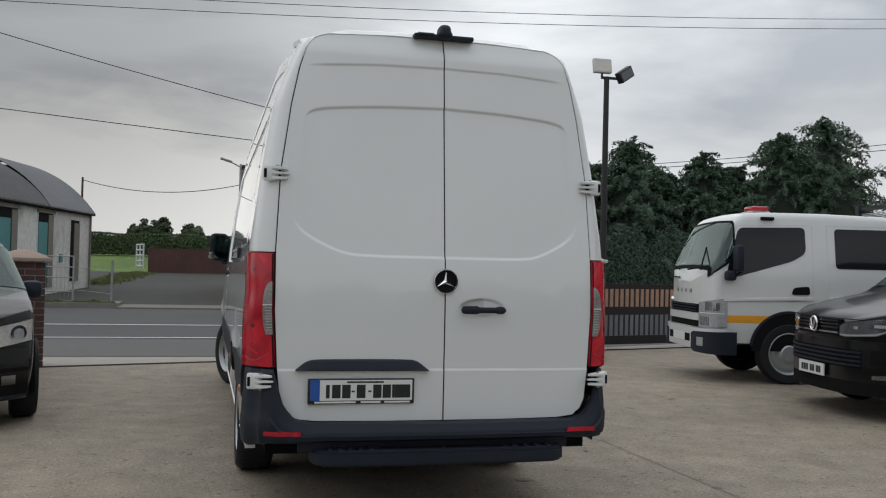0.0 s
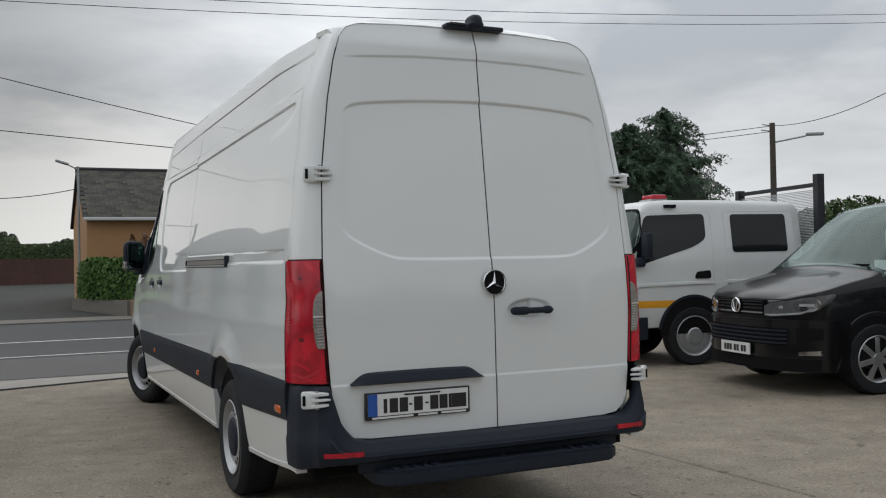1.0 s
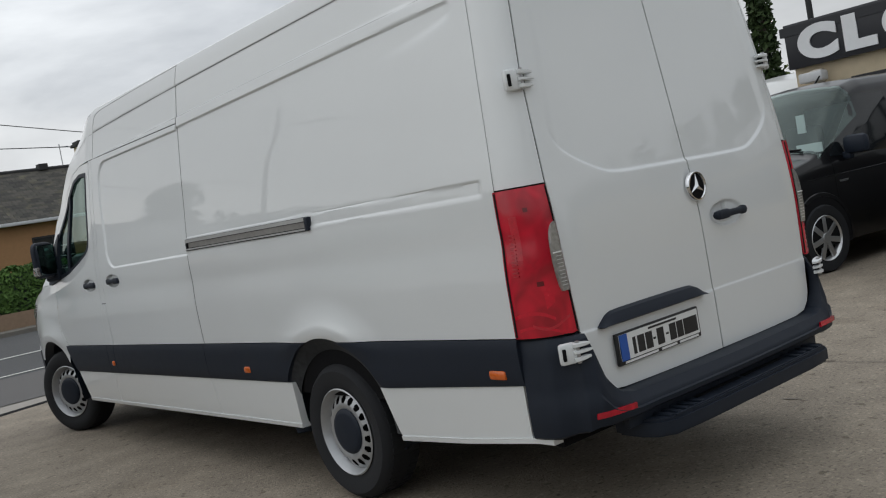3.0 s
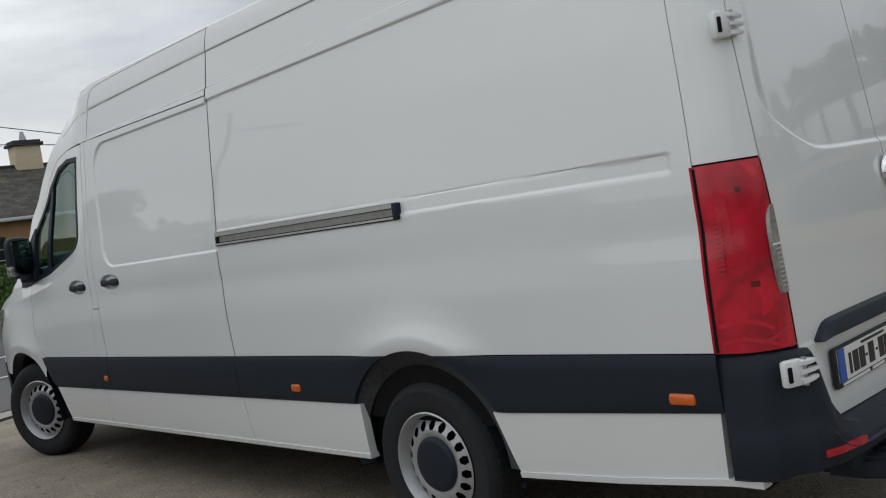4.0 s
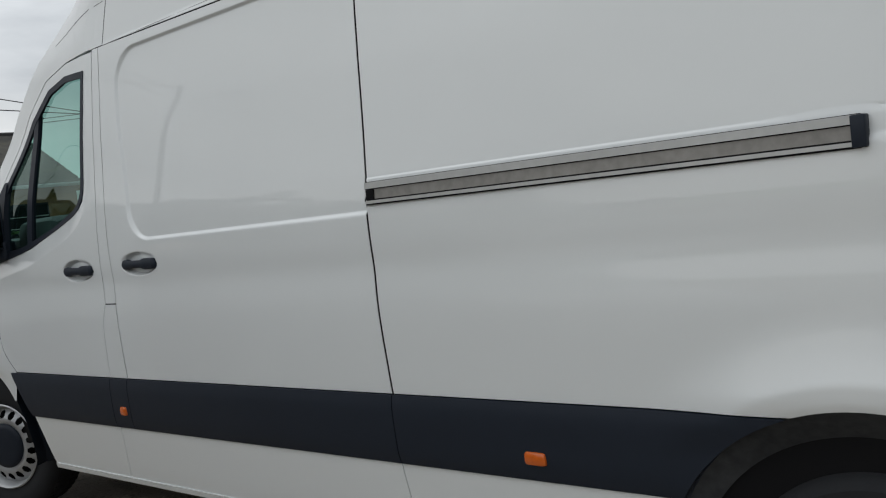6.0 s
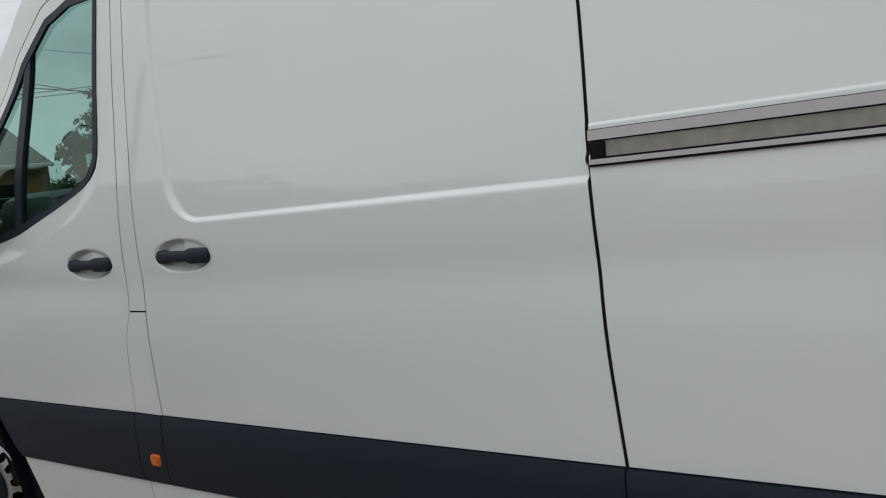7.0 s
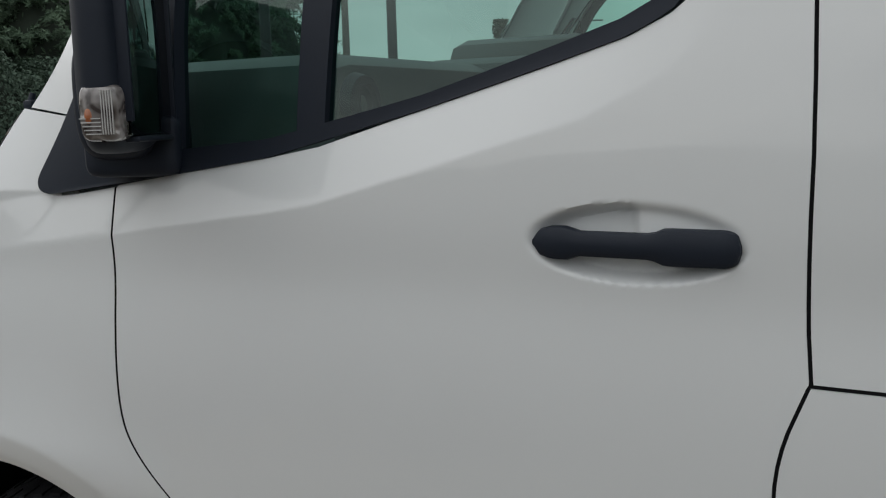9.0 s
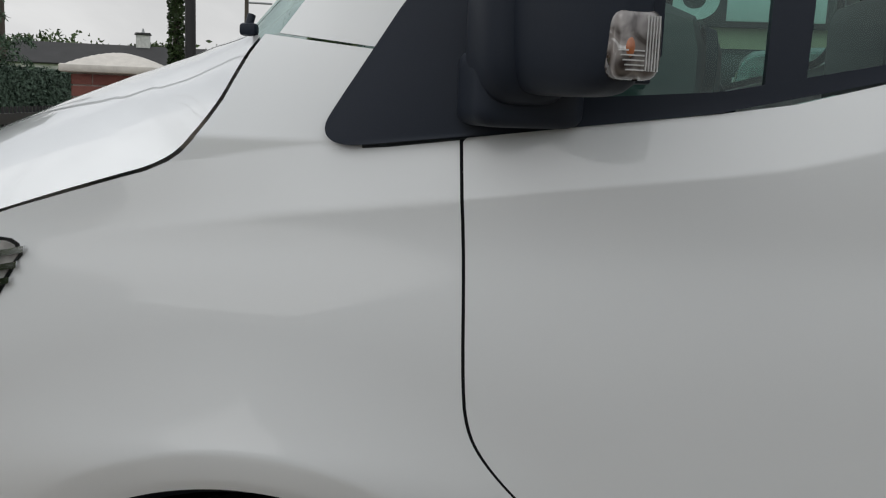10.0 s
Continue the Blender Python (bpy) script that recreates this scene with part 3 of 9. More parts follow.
        def col(y, zt, zb):
            return np.stack([np.full(nv + 1, y), zb + (zt - zb) * zc], 1)
        R = 0.447
        zf = np.linspace(0.768, 1.2785, nv + 1)
        first = np.stack([np.interp(zf, [p[1] for p in F_SEAM], [p[0] + G for p in F_SEAM]), zf], 1)
        def wing(u0, u1, n, topz, l=None):
            yb = np.linspace(u0, u1, n + 1)
            zb = np.where(np.abs(yb - HUB_F[0]) < R, np.maximum(arch(HUB_F, R, yb), 0.62), 0.62)
            if l is not None:
                zb = np.maximum(zb, np.interp(yb, [u0, u0 + 0.06], [0.768, 0.62]))
            bottom = np.stack([yb, zb], 1)
            l = col(u0, topz[0][1], zb[0]) if l is None else l
            r = col(u1, topz[-1][1], zb[-1])
            yt = np.linspace(l[-1, 0], u1, n + 1)
            top = np.stack([yt, np.interp(yt, [p[0] for p in topz], [p[1] for p in topz])], 1)
            bottom[0] = l[0]
            return coons(bottom, top, l, r)
        w1 = wing(5.4525, 5.786, N(60), [(5.606, 1.2785), (5.70, 1.2655), (5.786, 1.258)], l=first)
        w2 = wing(5.786, 6.000, N(30), [(5.786, 1.258), (6.000, 1.2335)])
        w3 = wing(6.000, 6.50, N(60), [(6.000, 1.2335), (6.030, 1.2195), (6.064, 1.2095), (6.22, 1.161), (6.50, 1.065)])
        a = resample([(5.786, 1.258), (5.7935, 1.270), (5.7945, 1.282), (5.7895, 1.297), (5.7295, 1.393)], N(40))
        b = resample([(6.000, 1.2335), (5.981, 1.2470), (5.9645, 1.2655), (5.9475, 1.2920), (5.9325, 1.3190), (5.920, 1.3505), (5.9055, 1.384), (5.889, 1.411)], N(40))
        w5 = np.stack([np.array(resample([(5.735, 1.2625), (5.740, 1.30), (5.690, 1.385)], N(40))) * (1 - t) + a * t for t in np.linspace(0, 1, 7)], 0)
        w4 = np.stack([a * (1 - t) + b * t for t in np.linspace(0, 1, N(30) + 1)], 0)
        V, F = skin([side(w, sx) for w in (w1, w2, w3, w4, w5)], 0.0)
        mesh_ob("front_wing", V, F, PAINT, van, sharp=60)
        # A-pillar and roof cap flank
        O = resample([(5.7225, 1.3955), (5.495, 1.729), (5.275, 1.960), (5.065, 2.090), (4.85, 2.130), (4.585, 2.142), (4.50, 2.144)], 50)
        E = resample([(5.868, 1.4125), (5.66, 1.72), (5.44, 1.98), (5.20, 2.18), (4.97, 2.335), (4.74, 2.445), (4.473, 2.50)], 50)
        P = np.stack([O * (1 - t) + E * t for t in np.linspace(0, 1, 16)], 1)
        v, f = skin([side(P, sx)], 0.015, inn)
        mesh_ob("cab_pillar", v, f, PAINT, van)
    # roof, roof cap, windscreen and bonnet: lofted across from one edge to the other
    def cross(edge, centre, name, material, n=44, power=2.2, label=""):
        e, c = np.array(edge, float), np.array(centre, float)
        s = np.linspace(-1, 1, n + 1)
        w = half_width(e[:, 0], e[:, 1])
        k = 1 - np.abs(s) ** power
        P = np.empty((len(e), n + 1, 3))
        sc = np.where(s > 0, 0.94, 1.0)
        P[:, :, 0] = w[:, None] * (s * sc)[None]
        P[:, :, 1] = e[:, None, 0] + (c - e)[:, None, 0] * k[None]
        P[:, :, 2] = e[:, None, 1] + (c - e)[:, None, 1] * k[None]
        v, f = skin([P], 0.0)
        return mesh_ob(name, v, f, material, van, label, sharp=70)
    ye = np.linspace(0.335, 4.47, 90)
    cross(np.stack([ye, np.full(90, 2.50)], 1), np.stack([ye, 2.625 - 0.05 * sst(0.8, 0.3, ye)], 1), "roof", PAINT, power=3.2)
    E1 = resample([(5.20, 2.18), (4.97, 2.335), (4.74, 2.445), (4.473, 2.50)], 24)
    C1 = resample([(5.40, 2.23), (5.10, 2.40), (4.80, 2.56), (4.473, 2.625)], 24)
    cross(E1, C1, "roof_cap", PAINT)
    E2 = resample([(5.860, 1.415), (5.66, 1.72), (5.44, 1.98), (5.20, 2.18)], 24)
    C2 = resample([(6.16, 1.40), (5.88, 1.70), (5.66, 1.98), (5.40, 2.23)], 24)
    ws = cross(E2, C2, "windscreen", GLASSW, label="clear windscreen")
    ws.visible_shadow = False
    E3 = resample(rounder([(5.895, 1.408), (5.9105, 1.386), (5.924, 1.354), (5.9365, 1.3225), (5.9515, 1.296), (5.9685, 1.270), (5.985, 1.2515), (6.0025, 1.2385), (6.032, 1.2245), (6.066, 1.2145), (6.22, 1.166), (6.50, 1.070)]), 130)
    C3 = resample([(6.12, 1.445), (6.18, 1.437), (6.256, 1.414), (6.394, 1.372), (6.535, 1.318), (6.679, 1.258), (6.82, 1.19), (6.92, 1.02)], 130)
    cross(E3, C3, "bonnet", PAINT, power=2.0, label="white sloping bonnet")
    # cowl under the windscreen, wiper arm and washer nozzle
    E4 = resample([(5.835, 1.412), (5.866, 1.400)], 4)
    C4 = resample([(6.08, 1.395), (6.15, 1.40)], 4)
    cross(E4, C4, "cowl", PLASTIC)
    bm = box(bmesh.new(), -0.852, -0.832, 5.915, 5.94, 1.410, 1.428, 0.005)
    rod(bm, (-0.843, 5.928, 1.424), (-0.838, 5.925, 1.440), 0.006)
    part("bonnet_hinge_cover", bm, PLASTIC, van)
    # front end: grille, bumper, headlamps
    def front_strip(z0, z1, d0, d1, name, material, span=0.86, n=40):
        x = np.linspace(-span, span, n + 1)
        yy = lambda z, d: 6.90 - 0.42 * np.abs(x / 0.92) ** 2.6 - d
        P = np.stack([np.stack([x, yy(0, d0 + (d1 - d0) * t), np.full(n + 1, z0 + (z1 - z0) * t)], 1) for t in np.linspace(0, 1, 7)], 1)
        v, f = skin([P], 0.05, (0, -1, 0))
        return mesh_ob(name, v, f, material, van)
    front_strip(0.36, 0.70, 0.02, -0.03, "front_bumper", PLASTIC, 0.93)
    front_strip(0.70, 0.80, -0.02, 0.0, "bumper_top", PAINT, 0.93)
    front_strip(0.80, 1.03, 0.0, 0.05, "grille", GLOSSBLACK, 0.58)
    for sx in (-1, 1):
        a = resample([(6.216, 1.094), (6.226, 1.112), (6.28, 1.112), (6.50, 1.060)], 20)
        b = resample([(6.222, 1.086), (6.252, 1.035), (6.35, 0.955), (6.56, 0.87)], 20)
        c_ = (a + b) / 2
        P = np.stack([(c_ + (a - c_) * 1.12) * (1 - t) + (c_ + (b - c_) * 1.12) * t for t in np.linspace(0, 1, 8)], 1)
        P[..., 0] -= 0.006
        v, f = skin([side(P, sx, 0.002)], 0.03, (-sx, 0, 0))
        mesh_ob("headlamp_frame", v, f, GLOSSBLACK, van)
        P = np.stack([a * (1 - t) + b * t for t in np.linspace(0, 1, 8)], 1)
        v, f = skin([side(P, sx, 0.004)], 0.03, (-sx, 0, 0))
        hl = mesh_ob("headlamp", v, f, CLEARLENS, van, "clear glass headlamp")
        for k in range(3):
            a = resample([(6.205 + 0.010 * k, 1.108 - 0.022 * k), (6.42, 1.060 - 0.022 * k)], 10)
            P = np.stack([a, a - [0, 0.009]], 1)
            v, f = skin([side(P, sx, 0.008)], 0.004, (-sx, 0, 0))
            mesh_ob("reflector_strip", v, f, CHROME, hl)
        # black strips in the gaps between the panels, putting their shade into colour
        for line in (S_SEAM, D_SEAM, B2_SEAM, B1_UP, B1_LOW + [(4.541, 1.084)], F_SEAM, [(4.541, 1.082), (4.50, 1.0815), (4.458, 1.081)], [(3.01, 2.139), (3.8, 2.139), (4.56, 2.139)]):
            c = resample(line, 120)
            d = np.gradient(c, axis=0)
            d /= np.linalg.norm(d, axis=1)[:, None]
            nn = np.stack([-d[:, 1], d[:, 0]], 1)
            P = np.stack([c + nn * t for t in (-0.0045, 0.0, 0.0045)], 1)
            v, f = skin([side(P, sx, -0.0016 if line is S_SEAM else -0.0028)], 0.004, (-sx, 0, 0))
            mesh_ob("seam_shade_strip", v, f, SEAM, van)
        # fine joints along the roof edge; grey strips draw the shadow of crease and gutter
        for line, hw, pr in ((LINE_A, 0.0017, 0.0008), (LINE_B, 0.0013, 0.0006), (LINE_D, 0.0018, 0.0010)):
            c = resample(rounder(line), 160)
            d = np.gradient(c, axis=0)
            d /= np.linalg.norm(d, axis=1)[:, None]
            nn = np.stack([-d[:, 1], d[:, 0]], 1)
            P = np.stack([c + nn * t for t in (-hw, 0.0, hw)], 1)
            v, f = skin([side(P, sx, pr)], 0.004, (-sx, 0, 0))
            mesh_ob("roof_joint", v, f, GREYLINE, van)
    return van


VAN = build_van()


def strip(parent, name, y0, y1, lo, hi, material, sx, push, n=40, m=6, flange=0.02, slant0=0.0, slant1=0.0, label="", crown=0.0, arc0=None, arc1=None):
    """A strip of the van's side between two height curves; slants move the lower ends along y, arcs (hub, radius) round them off."""
    t = np.linspace(0, 1, n + 1)
    if arc0 or arc1:
        rows = []
        for s in np.linspace(0, 1, m + 1):
            e = [y0, y1]
            for i, arc in enumerate((arc0, arc1)):
                if arc:
                    (hy, hz), r = arc
                    mid = hy + (0.3 if i == 0 else -0.3)
                    z = lo(mid) * (1 - s) + hi(mid) * s
                    e[i] = hy + (1 if i == 0 else -1) * math.sqrt(max(0.0, r * r - (z - hz) ** 2)) * 1.03
            y = e[0] + (e[1] - e[0]) * t
            rows.append(side(np.stack([y, lo(y) * (1 - s) + hi(y) * s], 1), sx, push + crown * (1 - (2 * s - 1) ** 4)))
        v, f = skin([np.stack(rows, 1)], flange, (-sx, 0, 0))
        return mesh_ob(name, v, f, material, parent, label)
    yt, yb = y0 + (y1 - y0) * t, (y0 + slant0) + (y1 + slant1 - y0 - slant0) * t
    a, b = np.stack([yb, lo(yb)], 1), np.stack([yt, hi(yt)], 1)
    rows = [side(a * (1 - s) + b * s, sx, push + crown * (1 - (2 * s - 1) ** 4)) for s in np.linspace(0, 1, m + 1)]
    v, f = skin([np.stack(rows, 1)], flange, (-sx, 0, 0))
    return mesh_ob(name, v, f, material, parent, label)


def build_van_lower(van):
    G = 0.002
    for sx in (-1, 1):
        # dark plastic rubbing band in its pieces
        pieces = [(0.196, 1.172, 0.0, 0.0), (1.945, 2.927 - G, 0.0, 0.0), (2.927 + G, 4.440 - G, 0.0, 0.0), (4.440 + G, 4.576 - G, 0, 0), (4.576 + G, 5.50, 0.0, -0.15)]
        for i, (y0, y1, s0, s1) in enumerate(pieces):
            strip(van, "rubbing_band", y0, y1, band_bot, band_top, PLASTIC, sx, 0.006, 40, 14 if i < 2 else 8, 0.03, s0, s1, crown=0.008,
                  arc0=(HUB_R, 0.484) if i == 1 else None, arc1=(HUB_R, 0.484) if i == 0 else None)
        # white lower sill panels
        strip(van, "sill_panel", 0.214, 1.170, sill_bot, lambda y: band_bot(y) - 0.003, PAINT, sx, 0.0, 50, 8, 0.04, 0.012, -0.082)
        strip(van, "sill_panel", 1.972, 2.931 - G, sill_bot, lambda y: band_bot(y) - 0.003, PAINT, sx, 0.0, 40, 8, 0.04, 0.004, -0.03)
        strip(van, "sill_panel", 2.931 + G, 4.56, sill_bot, lambda y: band_bot(y) - 0.003, PAINT, sx, 0.0, 60, 8, 0.04, -0.03, 0.0)
        strip(van, "sill_panel", 4.56 + 2 * G, 5.345, sill_bot, lambda y: band_bot(y) - 0.003, PAINT, sx, 0.0, 40, 8, 0.04, 0.0, -0.12)
        strip(van, "sill_lip", 1.975, 5.22, lambda y: sill_bot(y) - 0.018, lambda y: sill_bot(y) + 0.004, PAINT, sx, 0.006, 60, 3, 0.05)
        strip(van, "sill_lip", 0.11, 1.09, lambda y: sill_bot(y) - 0.018, lambda y: sill_bot(y) + 0.004, PAINT, sx, 0.006, 40, 3, 0.05)
        # side marker lamps
        for y, z, w in ((0.330, 0.682, 0.048), (2.415, 0.648, 0.036), (4.49, 0.640, 0.026)):
            x = sx * (float(half_width(y, z)) + 0.010) * (0.94 if sx > 0 else 1)
            bm = box(bmesh.new(), -0.012, 0.012, -w, w, -0.020, 0.020, 0.0118)
            bmesh.ops.translate(bm, vec=(x, y, z), verts=bm.verts)
            part("marker_lamp", bm, ORANGE, van, "amber side marker lamp")
        # wheel housings
        for hub, R, lip in ((HUB_R, 0.487, 0.80), (HUB_F, 0.447, 0.74)):
            n = 40
            ang = np.linspace(-0.35, math.pi + 0.35, n + 1)
            rings = []
            for d, rr in ((0.004, R + 0.004), (-0.06, R - 0.03), (-0.10, R - 0.02), (-0.38, R - 0.01)):
                yy, zz = hub[0] + rr * np.cos(ang), hub[1] + rr * np.sin(ang)
                ww = half_width(hub[0] + R * np.cos(ang), np.maximum(hub[1] + R * np.sin(ang), 0.35)) - 0.004
                rings.append(np.stack([sx * (ww + (d if d < 0 else 0)) * (0.94 if sx > 0 else 1), yy, np.maximum(zz, 0.30)], 1))
            P = np.stack(rings, 1)
            v, f = skin([P], 0.0)
            mesh_ob("wheel_housing", v, f, PLASTIC, van, "black wheel housing liner")
            # end wall of the housing
            bm = bmesh.new()
            vs = [bm.verts.new((sx * 0.58, hub[0] + R * math.cos(a), max(0.30, hub[1] + R * math.sin(a)))) for a in ang]
            bm.faces.new(vs)
            part("housing_wall", bm, SEAM, van)
        # broad rear housing ring that the dark band runs into
        ang = np.linspace(0.05, math.pi - 0.05, 61)
        ro = np.full(61, 0.489)
        yy = HUB_R[0] + ro * np.cos(ang) * 1.03
        outer = np.stack([yy, np.minimum(HUB_R[1] + ro * np.sin(ang) * 1.0, 9)], 1)
        inner = np.stack([HUB_R[0] + 0.425 * np.cos(ang) + 0.012, HUB_R[1] + 0.415 * np.sin(ang)], 1)
        a = side(outer, sx, -0.002)
        b = side(inner, sx, 0.0)
        b[:, 0] = sx * (0.948) * (0.94 if sx > 0 else 1)
        P = np.stack([a * (1 - t) + b * t for t in np.linspace(0, 1, 5)], 1)
        v, f = skin([P], 0.0)
        mesh_ob("arch_trim", v, f, LINER, van, "dark grey plastic arch liner")
    # floor pan, and black sheets added inside the skins to put shade into the joints
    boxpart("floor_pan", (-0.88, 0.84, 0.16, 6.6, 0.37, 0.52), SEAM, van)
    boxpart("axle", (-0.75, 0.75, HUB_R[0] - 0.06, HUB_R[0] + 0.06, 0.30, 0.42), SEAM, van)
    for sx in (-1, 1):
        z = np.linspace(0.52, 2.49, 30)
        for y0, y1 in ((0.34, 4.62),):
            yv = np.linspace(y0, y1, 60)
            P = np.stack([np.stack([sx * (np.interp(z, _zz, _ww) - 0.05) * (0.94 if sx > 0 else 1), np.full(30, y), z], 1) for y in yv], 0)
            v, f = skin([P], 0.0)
            mesh_ob("joint_backing", v, f, SEAM, van)
    boxpart("bulkhead", (-0.80, 0.78, 4.50, 4.53, 0.5, 2.1), DASH, van, "grey bulkhead behind the seats")


def build_wheel(van, hub, sx, steer=0.0):
    """Steel wheel with a tyre; its axis lies along x."""
    xc = sx * (0.862 if hub is HUB_R else 0.848) * (0.94 if sx > 0 else 1)
    w = new("wheel")
    w.parent = van
    w.matrix_local = pose(xc, hub[0], hub[1], 0, 0, (0 if sx < 0 else 180) + steer)
    R = hub[1]
    bm = lathe(bmesh.new(), [(0.205, -0.090), (0.225, -0.100), (0.262, -0.112), (0.310, -0.115), (R - 0.018, -0.102), (R - 0.004, -0.084), (R, -0.060),
                             (R, 0.060), (R - 0.004, 0.084), (R - 0.018, 0.102), (0.300, 0.112), (0.225, 0.10), (0.205, 0.09)], 72)
    ty = part("tyre", bm, RUBBER, w, "black ribbed van tyre")
    # tread grooves
    bm = bmesh.new()
    for i in range(60):
        for s, off in ((-1, 0), (1, 0.5)):
            a = 2 * math.pi * (i + off) / 60
            m = Matrix.Rotation(a, 4, "X") @ Matrix.Translation((s * 0.050, 0, R - 0.002))
            box(bm, -0.026, 0.026, -0.010, 0.010, -0.004, 0.005, 0, m)
    part("tread", bm, RUBBER, ty)["kind"] = "stuff"
    # rim: barrel, dish with round holes
    bm = lathe(bmesh.new(), [(0.212, -0.100), (0.222, -0.106), (0.216, -0.110), (0.206, -0.098), (0.196, -0.060), (0.192, -0.055)], 64)
    rim = part("rim", bm, STEEL, w, "silver-painted pressed steel rim")
    holes, n = 18, 18 * 16
    bm = bmesh.new()
    rr = list(np.linspace(0.196, 0.088, 28))
    xx = list(np.interp(rr, [0.088, 0.098, 0.118, 0.132, 0.145, 0.162, 0.176, 0.190, 0.196], [-0.072, -0.080, -0.091, -0.095, -0.094, -0.086, -0.075, -0.064, -0.058]))
    vs = [[bm.verts.new((x, r * math.cos(2 * math.pi * i / n), r * math.sin(2 * math.pi * i / n))) for i in range(n)] for r, x in zip(rr, xx)]
    for j in range(len(rr) - 1):
        for i in range(n):
            k = (i % 16) + 0.5 - 8
            rm = (rr[j] + rr[j + 1]) / 2
            if math.hypot(k * 2 * math.pi / n * rm, (rm - 0.163) * 0.85) < 0.0165:
                continue
            bm.faces.new((vs[j][i], vs[j][(i + 1) % n], vs[j + 1][(i + 1) % n], vs[j + 1][i]))
    part("dish", bm, STEEL, rim)
    # black disc behind the holes stands for the shade inside the wheel
    bm = lathe(bmesh.new(), [(0.20, -0.035), (0.02, -0.034)], 32)
    part("brake_shadow", bm, SEAM, rim)
    bm = lathe(bmesh.new(), [(0.116, -0.076), (0.115, -0.094), (0.108, -0.102), (0.090, -0.106), (0.060, -0.107), (0.034, -0.109), (0.001, -0.110)], 40)
    part("hub_cap", bm, PLASTIC, w, "dark plastic hub cap")
    return w


# rear face: y of the doors' skin at x and z, with the lower and upper edge of its recess
REAR_LOW = np.array(rounder([(0, 1.383), (0.30, 1.383), (0.49, 1.386), (0.57, 1.410), (0.68, 1.462), (0.755, 1.515), (0.785, 1.58), (0.81, 1.70)], 3)).T
REAR_HIGH = np.array(rounder([(0, 2.168), (0.30, 2.160), (0.55, 2.142), (0.66, 2.128), (0.715, 2.108), (0.745, 2.05), (0.765, 1.90), (0.80, 1.70)], 3)).T


def rear_y(x, z):
    x, z = np.asarray(x, float), np.asarray(z, float)
    s = np.where(x > 0, x / 0.94, x)
    y = 0.125 * 0.5 * ((z - 1.22) + np.sqrt((z - 1.22) ** 2 + 0.16 ** 2) - 0.012) - 0.004 * sst(1.5, 1.1, z) + 0.018 * np.abs(s / 0.85) ** 4 + 0.03 * sst(2.42, 2.56, z)
    ax = np.abs(s)
    # recessed field over both doors
    lo = np.interp(ax, *REAR_LOW)
    hi = np.interp(ax, *REAR_HIGH)
    flank = sst(0.800 - 0.055 * sst(1.5, 2.1, z), 0.735 - 0.055 * sst(1.5, 2.1, z), ax)
    y = y + 0.009 * sst(-0.006, 0.006, (z - lo) * 0.9) * sst(-0.008, 0.008, hi - z) * flank
    c1 = np.interp(ax, [0, 0.35, 0.70, 0.8], [2.386, 2.380, 2.358, 2.345])
    y = y - 0.006 * sst(c1 - 0.005, c1 + 0.005, z) * sst(0.74, 0.60, ax)
    y = y - 0.004 * sst(0.816, 0.806, z)
    q = np.hypot((x - 0.20) / 0.128, (z - 1.122) / 0.056)
    y = y + 0.024 * sst(1.03, 0.74, q) * (1 - 0.6 * sst(0.006, -0.006, 0.205 - x) * sst(1.112, 1.128, z))
    return y


REAR_SEAM = [(0.835, 0.72), (0.845, 0.80), (0.863, 1.10), (0.864, 1.40), (0.846, 1.80), (0.798, 2.15), (0.760, 2.34), (0.742, 2.40)]


